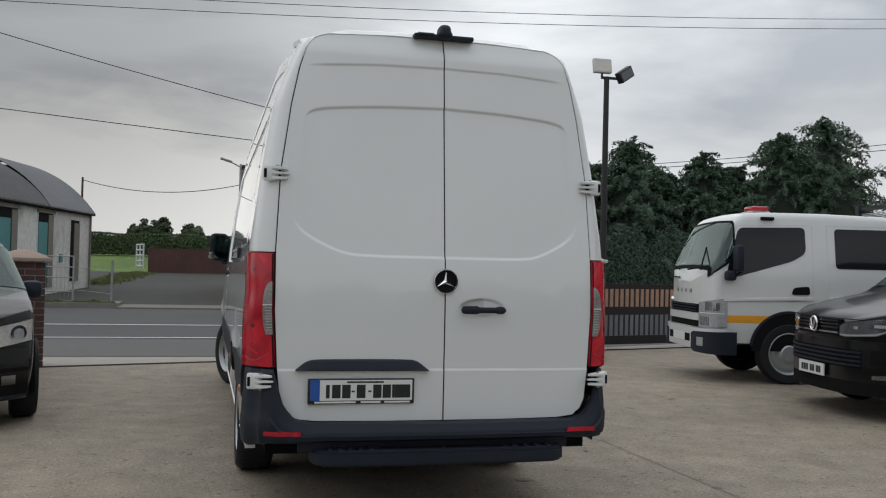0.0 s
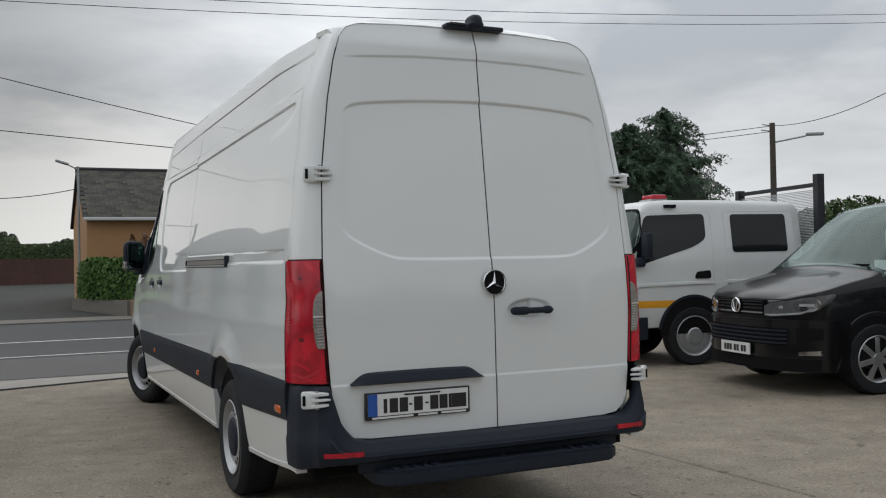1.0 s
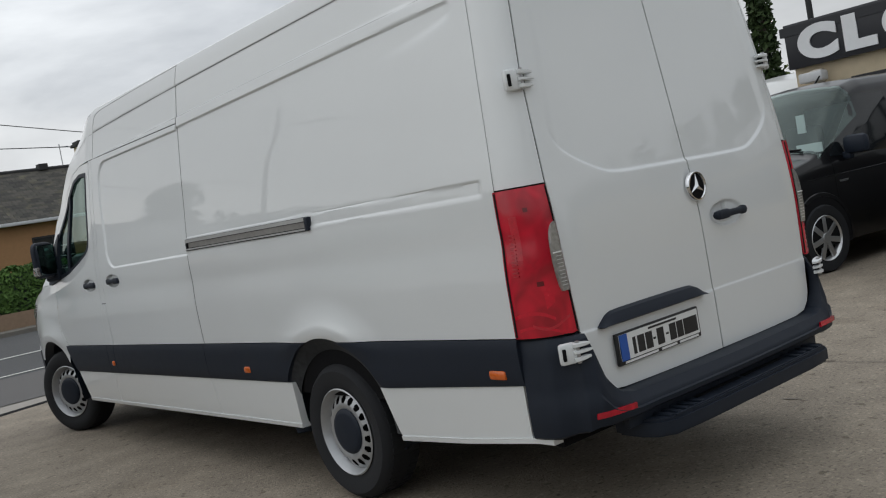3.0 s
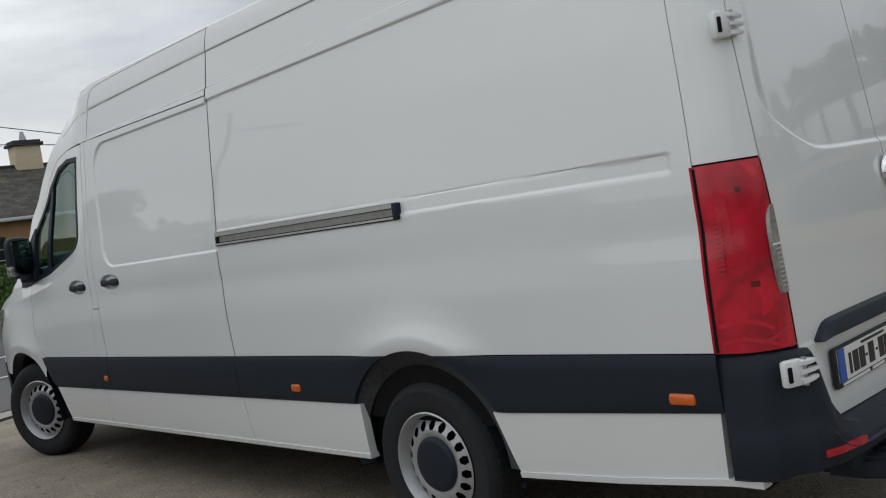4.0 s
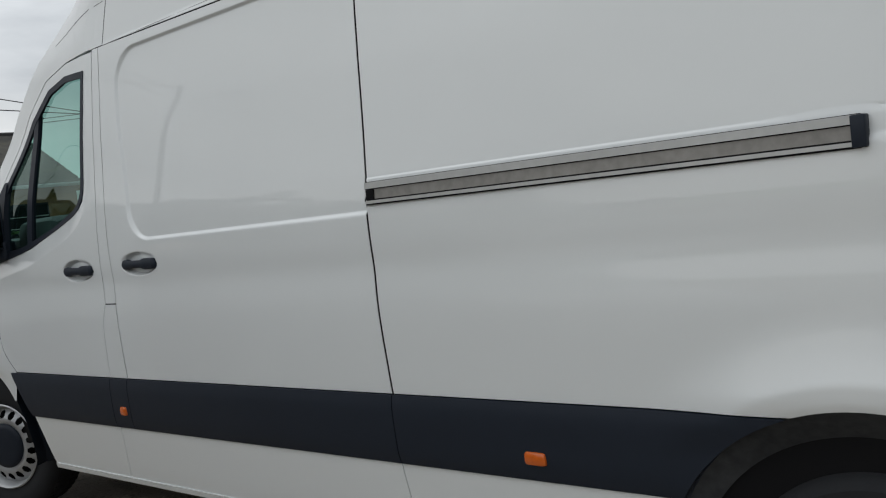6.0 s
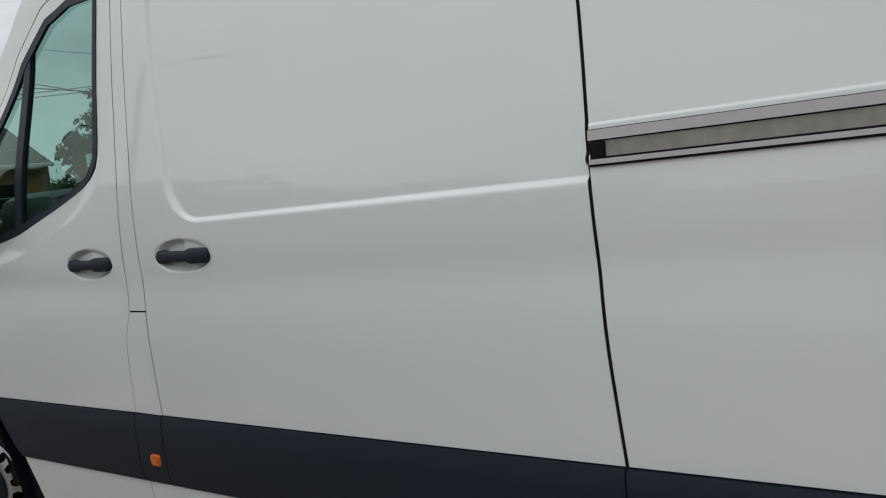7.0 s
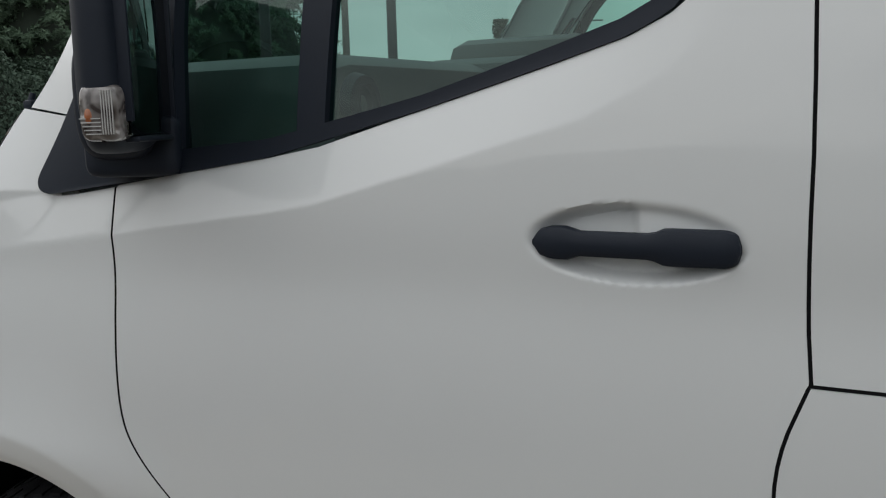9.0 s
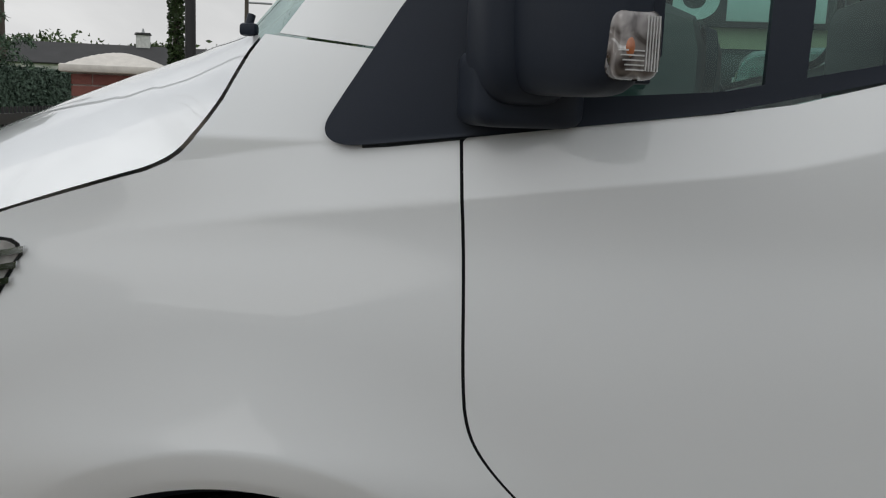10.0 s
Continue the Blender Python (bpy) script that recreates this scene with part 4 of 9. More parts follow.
def build_van_rear(van):
    G = 0.0036
    for sx in (-1, 1):
        k = 1.0 if sx < 0 else 0.94
        nu, nv = 150, 420
        z = np.linspace(0.72, 2.40, nv + 1)
        outer = np.stack([np.interp(z, [p[1] for p in REAR_SEAM], [p[0] - G for p in REAR_SEAM]), z], 1)
        inner = np.stack([np.full(nv + 1, G), np.linspace(0.556, 2.545, nv + 1)], 1)
        bot = resample([tuple(outer[0]), (0.825, 0.655), (0.80, 0.605), (0.752, 0.570), (0.66, 0.560), (0.3, 0.556), (G, 0.556)], nu)
        top = resample([tuple(outer[-1]), (0.718, 2.465), (0.68, 2.508), (0.62, 2.528), (0.4, 2.541), (G, 2.545)], nu)
        inner[0], inner[-1] = bot[-1], top[-1]
        P = coons(bot, top, outer, inner)
        X = sx * k * P[..., 0]
        Q = np.stack([X, rear_y(X, P[..., 1]), P[..., 1]], -1)
        v, f = skin([Q], 0.03, (0, 1, 0))
        door = mesh_ob("rear_door", v, f, PAINT, van, "white rear door with a recessed upper field")
        # corner post with its wrap from the side to the door seam
        def corner(z0, z1, n, m, push, gap_s, gap_d, name, material, label="", flange=0.02, span=(0, 1), par=None, bend=None):
            z = np.linspace(z0, z1, n + 1)
            yd = np.interp(z, [p[1] for p in D_SEAM], [p[0] for p in D_SEAM]) - gap_s
            xd = np.interp(z, [p[1] for p in REAR_SEAM] + [2.47, 2.53], [p[0] for p in REAR_SEAM] + [0.716, 0.66]) + gap_d
            ws = half_width(yd, z) + push
            yr = rear_y(-xd, z) - push * 0.8
            a = np.stack([ws, yd, z], 1)
            b = np.stack([xd, yr, z], 1)
            c = np.stack([ws - 0.006, yr + 0.006, z], 1)
            rows = []
            for t in np.linspace(span[0], span[1], m + 1):
                k2 = 1.75 * t * (1 - t)
                rows.append(((1 - t) ** 2 * a + k2 * c + t * t * b) / ((1 - t) ** 2 + k2 + t * t) + np.array([0, 0, bend(t) if bend else 0.0]))
            P = np.stack(rows, 0)
            P[..., 0] *= sx * k
            v, f = skin([P], flange, (-sx * 0.5, 0.85, 0))
            return mesh_ob(name, v, f, material, par or van, label)
        corner(1.392, 2.50, 110, 20, 0.0, G, G, "corner_post", PAINT)
        light = corner(0.826, 1.386, 60, 30, 0.010, 0.005, 0.012, "tail_light", REDLENS, "tall red tail light with a smoked clear window", 0.05)
        corner(1.380, 1.3935, 2, 30, -0.003, 0.001, 0.002, "lamp_gasket", SEAM, "", 0.03)
        corner(0.818, 0.830, 2, 30, 0.002, 0.001, 0.002, "lamp_gasket", SEAM, "", 0.03)
        for z0, z1, t0, t1, mt, nm, bend in ((0.842, 0.853, 0.08, 0.95, REDBRIGHT, "lamp_fold", lambda t: 0.018 * math.sin(5.2 * t)),
                                             (0.900, 0.914, 0.05, 0.66, REDBRIGHT, "lamp_fold", lambda t: -0.030 * (t - 0.3) ** 2 * 8 + 0.012),
                                             (0.872, 0.882, 0.30, 0.90, REDMID, "lamp_fold", lambda t: 0.022 * math.cos(6 * t)),
                                             (0.935, 1.000, 0.55, 0.70, REDBRIGHT, "lamp_fold", lambda t: 0.16 * (t - 0.6)),
                                             (1.016, 1.034, 0.47, 0.58, REDDARK, "lamp_socket", None), (1.296, 1.312, 0.46, 0.54, REDDARK, "lamp_socket", None),
                                             (1.120, 1.285, 0.19, 0.32, REDMID, "light_guide", None), (0.83, 1.38, 0.0, 0.03, SEAM, "lamp_edge", None), (0.83, 1.38, 0.975, 1.0, SEAM, "lamp_edge", None)):
            corner(z0, z1, 12, 14 if bend else 8, 0.0112, 0.005, 0.012, nm, mt, "", 0.004, (t0, t1), light, bend)
        # smoked clear window and darker insets on the tail light
        zc = np.linspace(0.985, 1.245, 30)
        xd = np.interp(zc, [p[1] for p in REAR_SEAM], [p[0] for p in REAR_SEAM]) + 0.013
        wd = 0.043 * np.sqrt(np.maximum(0.0, 1 - np.abs((zc - 1.10) / 0.146) ** 3)) + 0.002
        rows = []
        for t in np.linspace(0, 1, 5):
            x = xd + wd * t
            rows.append(np.stack([sx * k * x, rear_y(-(xd), zc) - 0.0135 + 0.10 * (wd * t) ** 1.5, zc], 1))
        v, f = skin([np.stack(rows, 0)], 0.012, (0, 1, 0))
        mesh_ob("clear_window", v, f, CLEARLENS, light, "smoked clear lens window")
        for zb_ in np.linspace(1.005, 1.115, 9):
            zl_ = np.linspace(zb_, zb_ + 0.003, 3)
            xb_ = np.interp(zl_, [p[1] for p in REAR_SEAM], [p[0] for p in REAR_SEAM])
            P = np.stack([np.stack([sx * k * (xb_ + 0.015 + 0.030 * t), rear_y(-xb_, zl_) - 0.0150 + 0.10 * (0.032 * t) ** 1.5, zl_], 1) for t in (0, 0.5, 1)], 0)
            v, f = skin([P], 0.003, (0, 1, 0))
            mesh_ob("lens_rib", v, f, GALVRIB, light)
        zl_ = np.linspace(1.128, 1.133, 3)
        P = np.stack([np.stack([sx * k * (np.interp(zl_, [p[1] for p in REAR_SEAM], [p[0] for p in REAR_SEAM]) + 0.014 + 0.044 * t), rear_y(-np.interp(zl_, [p[1] for p in REAR_SEAM], [p[0] for p in REAR_SEAM]), zl_) - 0.0155 + 0.10 * (0.046 * t) ** 1.5, zl_], 1) for t in (0, 0.5, 1)], 0)
        v, f = skin([P], 0.004, (0, 1, 0))
        mesh_ob("window_bar", v, f, WHITEPL, light)
        for i, (z0, z1, y0, y1) in enumerate([(1.06 + 0.014 * j, 1.06 + 0.014 * j + 0.005, 0.122, 0.148) for j in range(12)]):
            zs = np.linspace(z0, z1, 3)
            ys = np.linspace(y0, y1, 5)
            P = np.stack([np.stack([sx * k * (half_width(np.full(3, y), zs) + 0.0095 - 0.6 * max(0, 0.15 - y) ** 1.6), np.full(3, y), zs], 1) for y in ys], 0)
            v, f = skin([P], 0.006, (-sx, 0, 0))
            mesh_ob("reflector_bar", v, f, REDMID, light)
        # roof end over the doors
        x = np.linspace(0, 0.735, 30)
        ztop = np.interp(x, [0, 0.26, 0.62, 0.68, 0.70, 0.735], [2.549, 2.551, 2.534, 2.512, 2.495, 2.44])
        zr = np.interp(x, [0, 0.5, 0.735], [2.585, 2.570, 2.50])
        a = np.stack([sx * k * x, rear_y(-x, ztop) - 0.004, ztop], 1)
        b = np.stack([sx * k * x * 1.03, np.full(30, 0.235), zr + 0.004], 1)
        c = np.stack([sx * k * x * 1.06, np.full(30, 0.34), np.interp(x, [0, 0.5, 0.735], [2.592, 2.585, 2.505])], 1)
        rows = [a * (1 - t) + b * t for t in np.linspace(0, 1, 6)] + [b * (1 - t) + c * t for t in np.linspace(0.2, 1, 5)]
        rows[0] = a
        v, f = skin([np.stack(rows, 0)], 0.03, (0, 0.6, -0.8))
        mesh_ob("roof_end", v, f, PAINT, van, sharp=60)
        # hinges
        for zc, xo, yh in ((1.786, 0.850, 0.088), (0.760, 0.908, -0.022)):
            h = new("hinge")
            h.parent = van
            h.matrix_local = pose(sx * (k * xo - (0.035 if sx > 0 and zc < 1 else 0.0)), yh, zc, 0, 0, sx * (14 if zc > 1 else 24))
            h["label"] = "white door hinge bracket"
            def wide(x0, x1):
                return (x0, x1) if sx > 0 else (-x1, -x0)
            boxpart("hinge_plate", (*wide(0.014, 0.082), -0.026, 0.004, -0.040, 0.040), PAINT, h, bevel=0.011)
            # black boxes stand for the shade in the slot and between the arms
            boxpart("hinge_slot", (*wide(0.060, 0.074), -0.030, -0.018, -0.024, 0.022), SEAM, h, bevel=0.003)
            boxpart("hinge_gap_shade", (*wide(-0.004, 0.030), -0.020, 0.004, -0.034, 0.034), SEAM, h, bevel=0.004)
            for dz, tip, hh in ((-0.027, -0.042, 0.0095), (0.0, -0.050, 0.0075), (0.027, -0.042, 0.0095)):
                bm = bmesh.new()
                rows = []
                for t in np.linspace(0, 1, 7):
                    x, q = 0.032 + (tip - 0.032) * t, hh * (1 - 0.45 * t ** 3)
                    d = 0.036 - 0.020 * t ** 2
                    rows.append([bm.verts.new((sx * x, yy_, dz * (1 - 0.12 * t) + zz_)) for yy_, zz_ in ((0.004, -q), (-d * 0.75, -q), (-d, -q * 0.6), (-d, q * 0.6), (-d * 0.75, q), (0.004, q))])
                for p, r in zip(rows, rows[1:]):
                    for e in range(6):
                        bm.faces.new((p[e], p[(e + 1) % 6], r[(e + 1) % 6], r[e]))
                bm.faces.new(rows[0])
                bm.faces.new(rows[-1])
                part("hinge_arm", bm, PAINT, h, sharp=50)
            bm = rod(bmesh.new(), (sx * 0.010, -0.020, -0.041), (sx * 0.010, -0.020, 0.041), 0.008)
            part("hinge_pin", bm, GALVPIN, h)
    # black sheet added behind the rear seams to put their shade into colour
    plate_poly("rear_joint_backing", [(s_ * w_, 0.36, z_) for s_, w_, z_ in ((-1, 0.86, 0.55), (-1, 0.90, 1.3), (-1, 0.86, 1.8), (-1, 0.80, 2.2), (-1, 0.72, 2.44), (1, 0.69, 2.44), (1, 0.77, 2.2), (1, 0.83, 1.8), (1, 0.87, 1.3), (1, 0.83, 0.55))], -0.02, SEAM, van, "y")
    # black strips stand for the shade in the gaps round the rear doors
    zz_ = np.linspace(0.557, 2.543, 160)
    P = np.stack([np.stack([np.full(160, x), rear_y(np.full(160, x), zz_) + 0.004, zz_], 1) for x in (-0.006, 0.0, 0.006)], 1)
    v, f = skin([P], 0.004, (0, 1, 0))
    mesh_ob("seam_shade_strip", v, f, SEAM, van)
    for sx in (-1, 1):
        k = 1.0 if sx < 0 else 0.94
        zz_ = np.linspace(0.72, 2.40, 160)
        xx = np.interp(zz_, [p[1] for p in REAR_SEAM], [p[0] for p in REAR_SEAM])
        P = np.stack([np.stack([sx * k * (xx + o), rear_y(-xx, zz_) + 0.004, zz_], 1) for o in (-0.006, 0.0, 0.0045)], 1)
        v, f = skin([P], 0.004, (0, 1, 0))
        mesh_ob("seam_shade_strip", v, f, SEAM, van)
    # star-shaped badge, plain ring and three bars
    badge = new("badge")
    badge.parent = van
    badge.matrix_local = pose(0.0, -0.004, 1.262)
    badge["label"] = "round chrome badge"
    part("badge_disc", lathe_y([(0.001, 0.0), (0.056, 0.0), (0.060, 0.012)], 40), SEAM, badge)
    part("badge_ring", lathe_y([(0.054, -0.003), (0.057, -0.008), (0.061, -0.008), (0.065, -0.002), (0.066, 0.010)], 48), CHROME, badge)
    bm = bmesh.new()
    for a in (0, 120, 240):
        m = Matrix.Rotation(radians(a), 4, "Y")
        tip, l, r, o = m @ Vector((0, -0.003, 0.055)), m @ Vector((-0.010, -0.002, 0.0058)), m @ Vector((0.010, -0.002, 0.0058)), m @ Vector((0, -0.012, 0.004))
        vs = [bm.verts.new(p) for p in (tip, l, r, Vector((0, -0.013, 0)))]
        bm.faces.new((vs[0], vs[1], vs[3]))
        bm.faces.new((vs[0], vs[3], vs[2]))
    part("badge_spokes", bm, CHROME, badge, smooth=False)
    # rear handle
    grip(van, (0.203, -0.012, 1.118), "y", 1)
    # dark lamp strip over the plate
    zt = np.linspace(0, 1, 41)
    xs = -0.755 + 0.672 * zt
    hi = np.interp(zt, *np.array(rounder([(0, 0.812), (0.035, 0.830), (0.08, 0.855), (0.15, 0.865), (0.85, 0.865), (0.92, 0.855), (0.965, 0.830), (1, 0.812)])).T)
    rows = []
    for t, dy in ((0, 0.0), (0.15, -0.020), (0.55, -0.030), (0.9, -0.034), (1.0, -0.020), (1.0, 0.012)):
        zz_ = hi * (1 - t) + 0.808 * t
        rows.append(np.stack([xs, rear_y(xs, zz_) + dy, zz_], 1))
    v, f = skin([np.stack(rows, 1)], 0.0)
    mesh_ob("plate_lamp_strip", v, f, PLASTIC, van, "dark trim strip over the number plate")
    # number plate with plain bars
    pl = new("number_plate")
    pl.parent = van
    pl.matrix_local = pose(-0.4245, -0.010, 0.708)
    pl["label"] = "white number plate in a black frame"
    boxpart("plate_frame", (-0.268, 0.268, -0.012, 0.004, -0.064, 0.062), INK, pl, bevel=0.004)
    boxpart("plate_face", (-0.256, 0.256, -0.0150, -0.010, -0.046, 0.055), WHITEPL, pl)
    boxpart("blue_strip", (-0.256, -0.210, -0.0175, -0.013, -0.046, 0.055), BLUE, pl)
    for i, (xc, w) in enumerate(((-0.170, 0.018), (-0.128, 0.042), (-0.078, 0.042), (-0.044, 0.016), (-0.004, 0.044), (0.040, 0.016), (0.078, 0.042), (0.126, 0.042), (0.160, 0.014), (0.188, 0.040), (0.226, 0.040))):
        h = 0.034 if w > 0.017 or i in (0, 8) else 0.005
        boxpart("bar", (xc - w / 2, xc + w / 2, -0.0165, -0.0145, -h, h - 0.002), INK, pl)
    boxpart("small_bar", (-0.075, 0.110, -0.0165, -0.0145, 0.041, 0.049), INK, pl)
    for x0, x1 in ((-0.235, -0.030), (-0.005, 0.095), (0.115, 0.245)):
        boxpart("small_bar", (x0, x1, -0.0145, -0.0115, -0.0590, -0.0505), WHITEPL, pl)
    # reversing camera on a dark foot over the doors
    rc = new("roof_camera")
    rc.parent = van
    rc.matrix_local = pose(0.0, 0.185, 2.572)
    rc["label"] = "black reversing camera on the roof edge"
    boxpart("foot", (-0.165, 0.160, -0.045, 0.03, -0.028, -0.004), PLASTIC, rc, bevel=0.008)
    boxpart("lamp_bar", (-0.150, -0.060, -0.055, 0.0, -0.014, -0.002), GLOSSBLACK, rc, bevel=0.004)
    bm = bmesh.new()
    bmesh.ops.create_uvsphere(bm, u_segments=28, v_segments=20, radius=1)
    for q in bm.verts:
        n_ = (abs(q.co.x) ** 3 + abs(q.co.y) ** 3 + abs(q.co.z) ** 3) ** (1 / 3)
        q.co = Vector((q.co.x / n_ * (0.034 if q.co.z > 0 else 0.043), q.co.y / n_ * 0.060 - 0.015, q.co.z / n_ * (0.050 if q.co.z > 0 else 0.030)))
    cam_body = part("housing", bm, PLASTIC, rc, sharp=70)
    part("lens", lathe_y([(0.001, -0.070), (0.016, -0.068), (0.020, -0.055)], 20), GLOSSBLACK, cam_body)
    build_rear_bumper(van)


def lathe_y(profile, seg=40):
    bm = bmesh.new()
    rings = []
    for r, a in profile:
        rings.append([bm.verts.new((r * math.cos(2 * math.pi * i / seg), a, r * math.sin(2 * math.pi * i / seg))) for i in range(seg)])
    for p, q in zip(rings, rings[1:]):
        for i in range(seg):
            bm.faces.new((p[i], p[(i + 1) % seg], q[(i + 1) % seg], q[i]))
    return bm


def grip(parent, at, axis, sx):
    """A dark door grip, 0.25 long, along y on the sides and along x on the rear door."""
    t = np.sin(np.linspace(-1, 1, 41) * math.pi / 2)
    half = np.interp(t, [-1, -0.93, -0.80, -0.62, -0.55, 0.20, 0.32, 0.88, 0.97, 1], [0.004, 0.016, 0.0205, 0.0205, 0.0155, 0.0155, 0.022, 0.0215, 0.017, 0.004])
    out = np.interp(t, [-1, -0.85, 0, 0.4, 0.9, 1], [0.006, 0.016, 0.021, 0.023, 0.020, 0.008])
    bm = bmesh.new()
    rings = []
    for a, h, o in zip(t, half, out):
        ring = []
        for i in range(12):
            c, s = math.cos(2 * math.pi * i / 12), math.sin(2 * math.pi * i / 12)
            sq = lambda q: math.copysign(abs(q) ** 0.6, q)
            ring.append(bm.verts.new((o * 0.55 + sq(c) * 0.012, -a * 0.122, sq(s) * h)))
        rings.append(ring)
    for p, q in zip(rings, rings[1:]):
        for i in range(12):
            bm.faces.new((p[i], p[(i + 1) % 12], q[(i + 1) % 12], q[i]))
    bm.faces.new(rings[0])
    bm.faces.new(rings[-1])
    m = Matrix.Translation(at)
    if axis == "x":
        m = m @ (Matrix.Identity(4) if sx > 0 else Matrix.Scale(-1, 4, (1, 0, 0)))
    else:
        m = m @ Matrix.Rotation(radians(-90), 4, "Z") @ Matrix.Scale(0.97, 4)
    bmesh.ops.transform(bm, matrix=m, verts=bm.verts)
    return part("door_grip", bm, PLASTIC, parent, "dark plastic door grip")


def build_rear_bumper(van):
    # path in plan from the side round the corner to the middle, then mirrored
    half = np.array([(1.006, 0.190), (1.004, 0.13), (0.992, 0.06), (0.94, 0.0), (0.925, -0.045), (0.86, -0.078), (0.75, -0.100), (0.5, -0.115), (0.25, -0.120), (0.0, -0.122)])
    p = resample(half, 70)
    full = np.concatenate([p * [-1, 1], (p * [0.93, 1])[::-1][1:]])
    ax = np.abs(full[:, 0])
    ay = full[:, 1]
    ztop = np.interp(ax, [0, 0.70, 0.775, 0.83, 0.855, 0.88, 1.1], [0.552, 0.556, 0.575, 0.64, 0.72, 0.815, 0.820])
    zbot = np.interp(ax, [0, 0.6, 0.9, 0.99, 1.02], [0.470, 0.470, 0.455, 0.435, 0.425])
    rows = []
    for t, pull in ((0.0, 0.045), (0.03, 0.012), (0.12, 0.0), (0.35, -0.004), (0.40, 0.006), (0.52, 0.008), (0.60, 0.012), (0.80, 0.022), (0.96, 0.030), (1.0, 0.045)):
        z = zbot + (ztop - zbot) * t
        sc = np.stack([full[:, 0] * (1 - pull * 0.5), full[:, 1] + pull * np.interp(ax, [0, 0.9, 1.0], [1, 1, 0.25]), z], 1)
        rows.append(sc)
    inner = rows[-1].copy()
    inner[:, 1] = np.maximum(inner[:, 1] + 0.03, 0.02)
    rows.append(inner)
    v, f = skin([np.stack(rows, 1)], 0.0)
    bumper = mesh_ob("rear_bumper", v, f, PLASTIC, van, "dark grey plastic rear bumper")
    for x0, x1 in ((-0.905, -0.730), (0.640, 0.800)):
        x = np.linspace(x0, x1, 12)
        y = np.interp(np.abs(x), half[::-1, 0], half[::-1, 1]) - 0.004
        P = np.stack([np.stack([x, y, np.full(12, z)], 1) for z in (0.501, 0.508, 0.516, 0.523)], 1)
        v, f = skin([P], 0.01, (0, 1, 0))
        mesh_ob("red_reflector", v, f, REDLENS, bumper, "red bumper reflector")
    # tread step on its bracket
    st = new("rear_step")
    st.parent = van
    st["label"] = "black moulded rear step with tread ribs"
    bm = bmesh.new()
    out = []
    for x, y in ((-0.675, 0.07), (-0.680, -0.05), (-0.655, -0.125), (-0.60, -0.168), (-0.4, -0.180), (0.4, -0.180), (0.55, -0.170), (0.605, -0.130), (0.628, -0.05), (0.625, 0.07)):
        out.append((x, y))
    vs = [bm.verts.new((x, y, 0.432)) for x, y in out]
    f = bm.faces.new(vs)
    r = bmesh.ops.extrude_face_region(bm, geom=[f])
    bmesh.ops.translate(bm, vec=(0, 0, -0.070), verts=[v for v in r["geom"] if isinstance(v, bmesh.types.BMVert)])
    bmesh.ops.bevel(bm, geom=[e for e in bm.edges if abs(e.verts[0].co.z - e.verts[1].co.z) < 0.01], offset=0.012, segments=2, affect="EDGES")
    part("step_board", bm, PLASTIC, st)
    for k, x in enumerate((-0.60, -0.55, -0.50, -0.45, -0.40, 0.34, 0.40, 0.46, 0.52)):
        boxpart("tread_rib", (x, x + 0.024, -0.145, -0.05, 0.430, 0.440), PLASTIC, st, bevel=0.003)
    for x0, x1 in ((-0.34, -0.02), (0.0, 0.30)):
        boxpart("tread_slot", (x0, x1, -0.090, -0.062, 0.428, 0.4345), SEAM, st, bevel=0.002)
    boxpart("tread_edge", (-0.58, 0.53, -0.160, -0.150, 0.430, 0.438), PLASTIC, st, bevel=0.002)
    boxpart("step_skirt", (-0.74, 0.66, -0.062, -0.030, 0.415, 0.50), PLASTIC, st, bevel=0.01)
    for x in (-0.42, 0.40):
        boxpart("step_bracket", (x - 0.03, x + 0.03, -0.10, 0.40, 0.37, 0.42), SEAM, st)


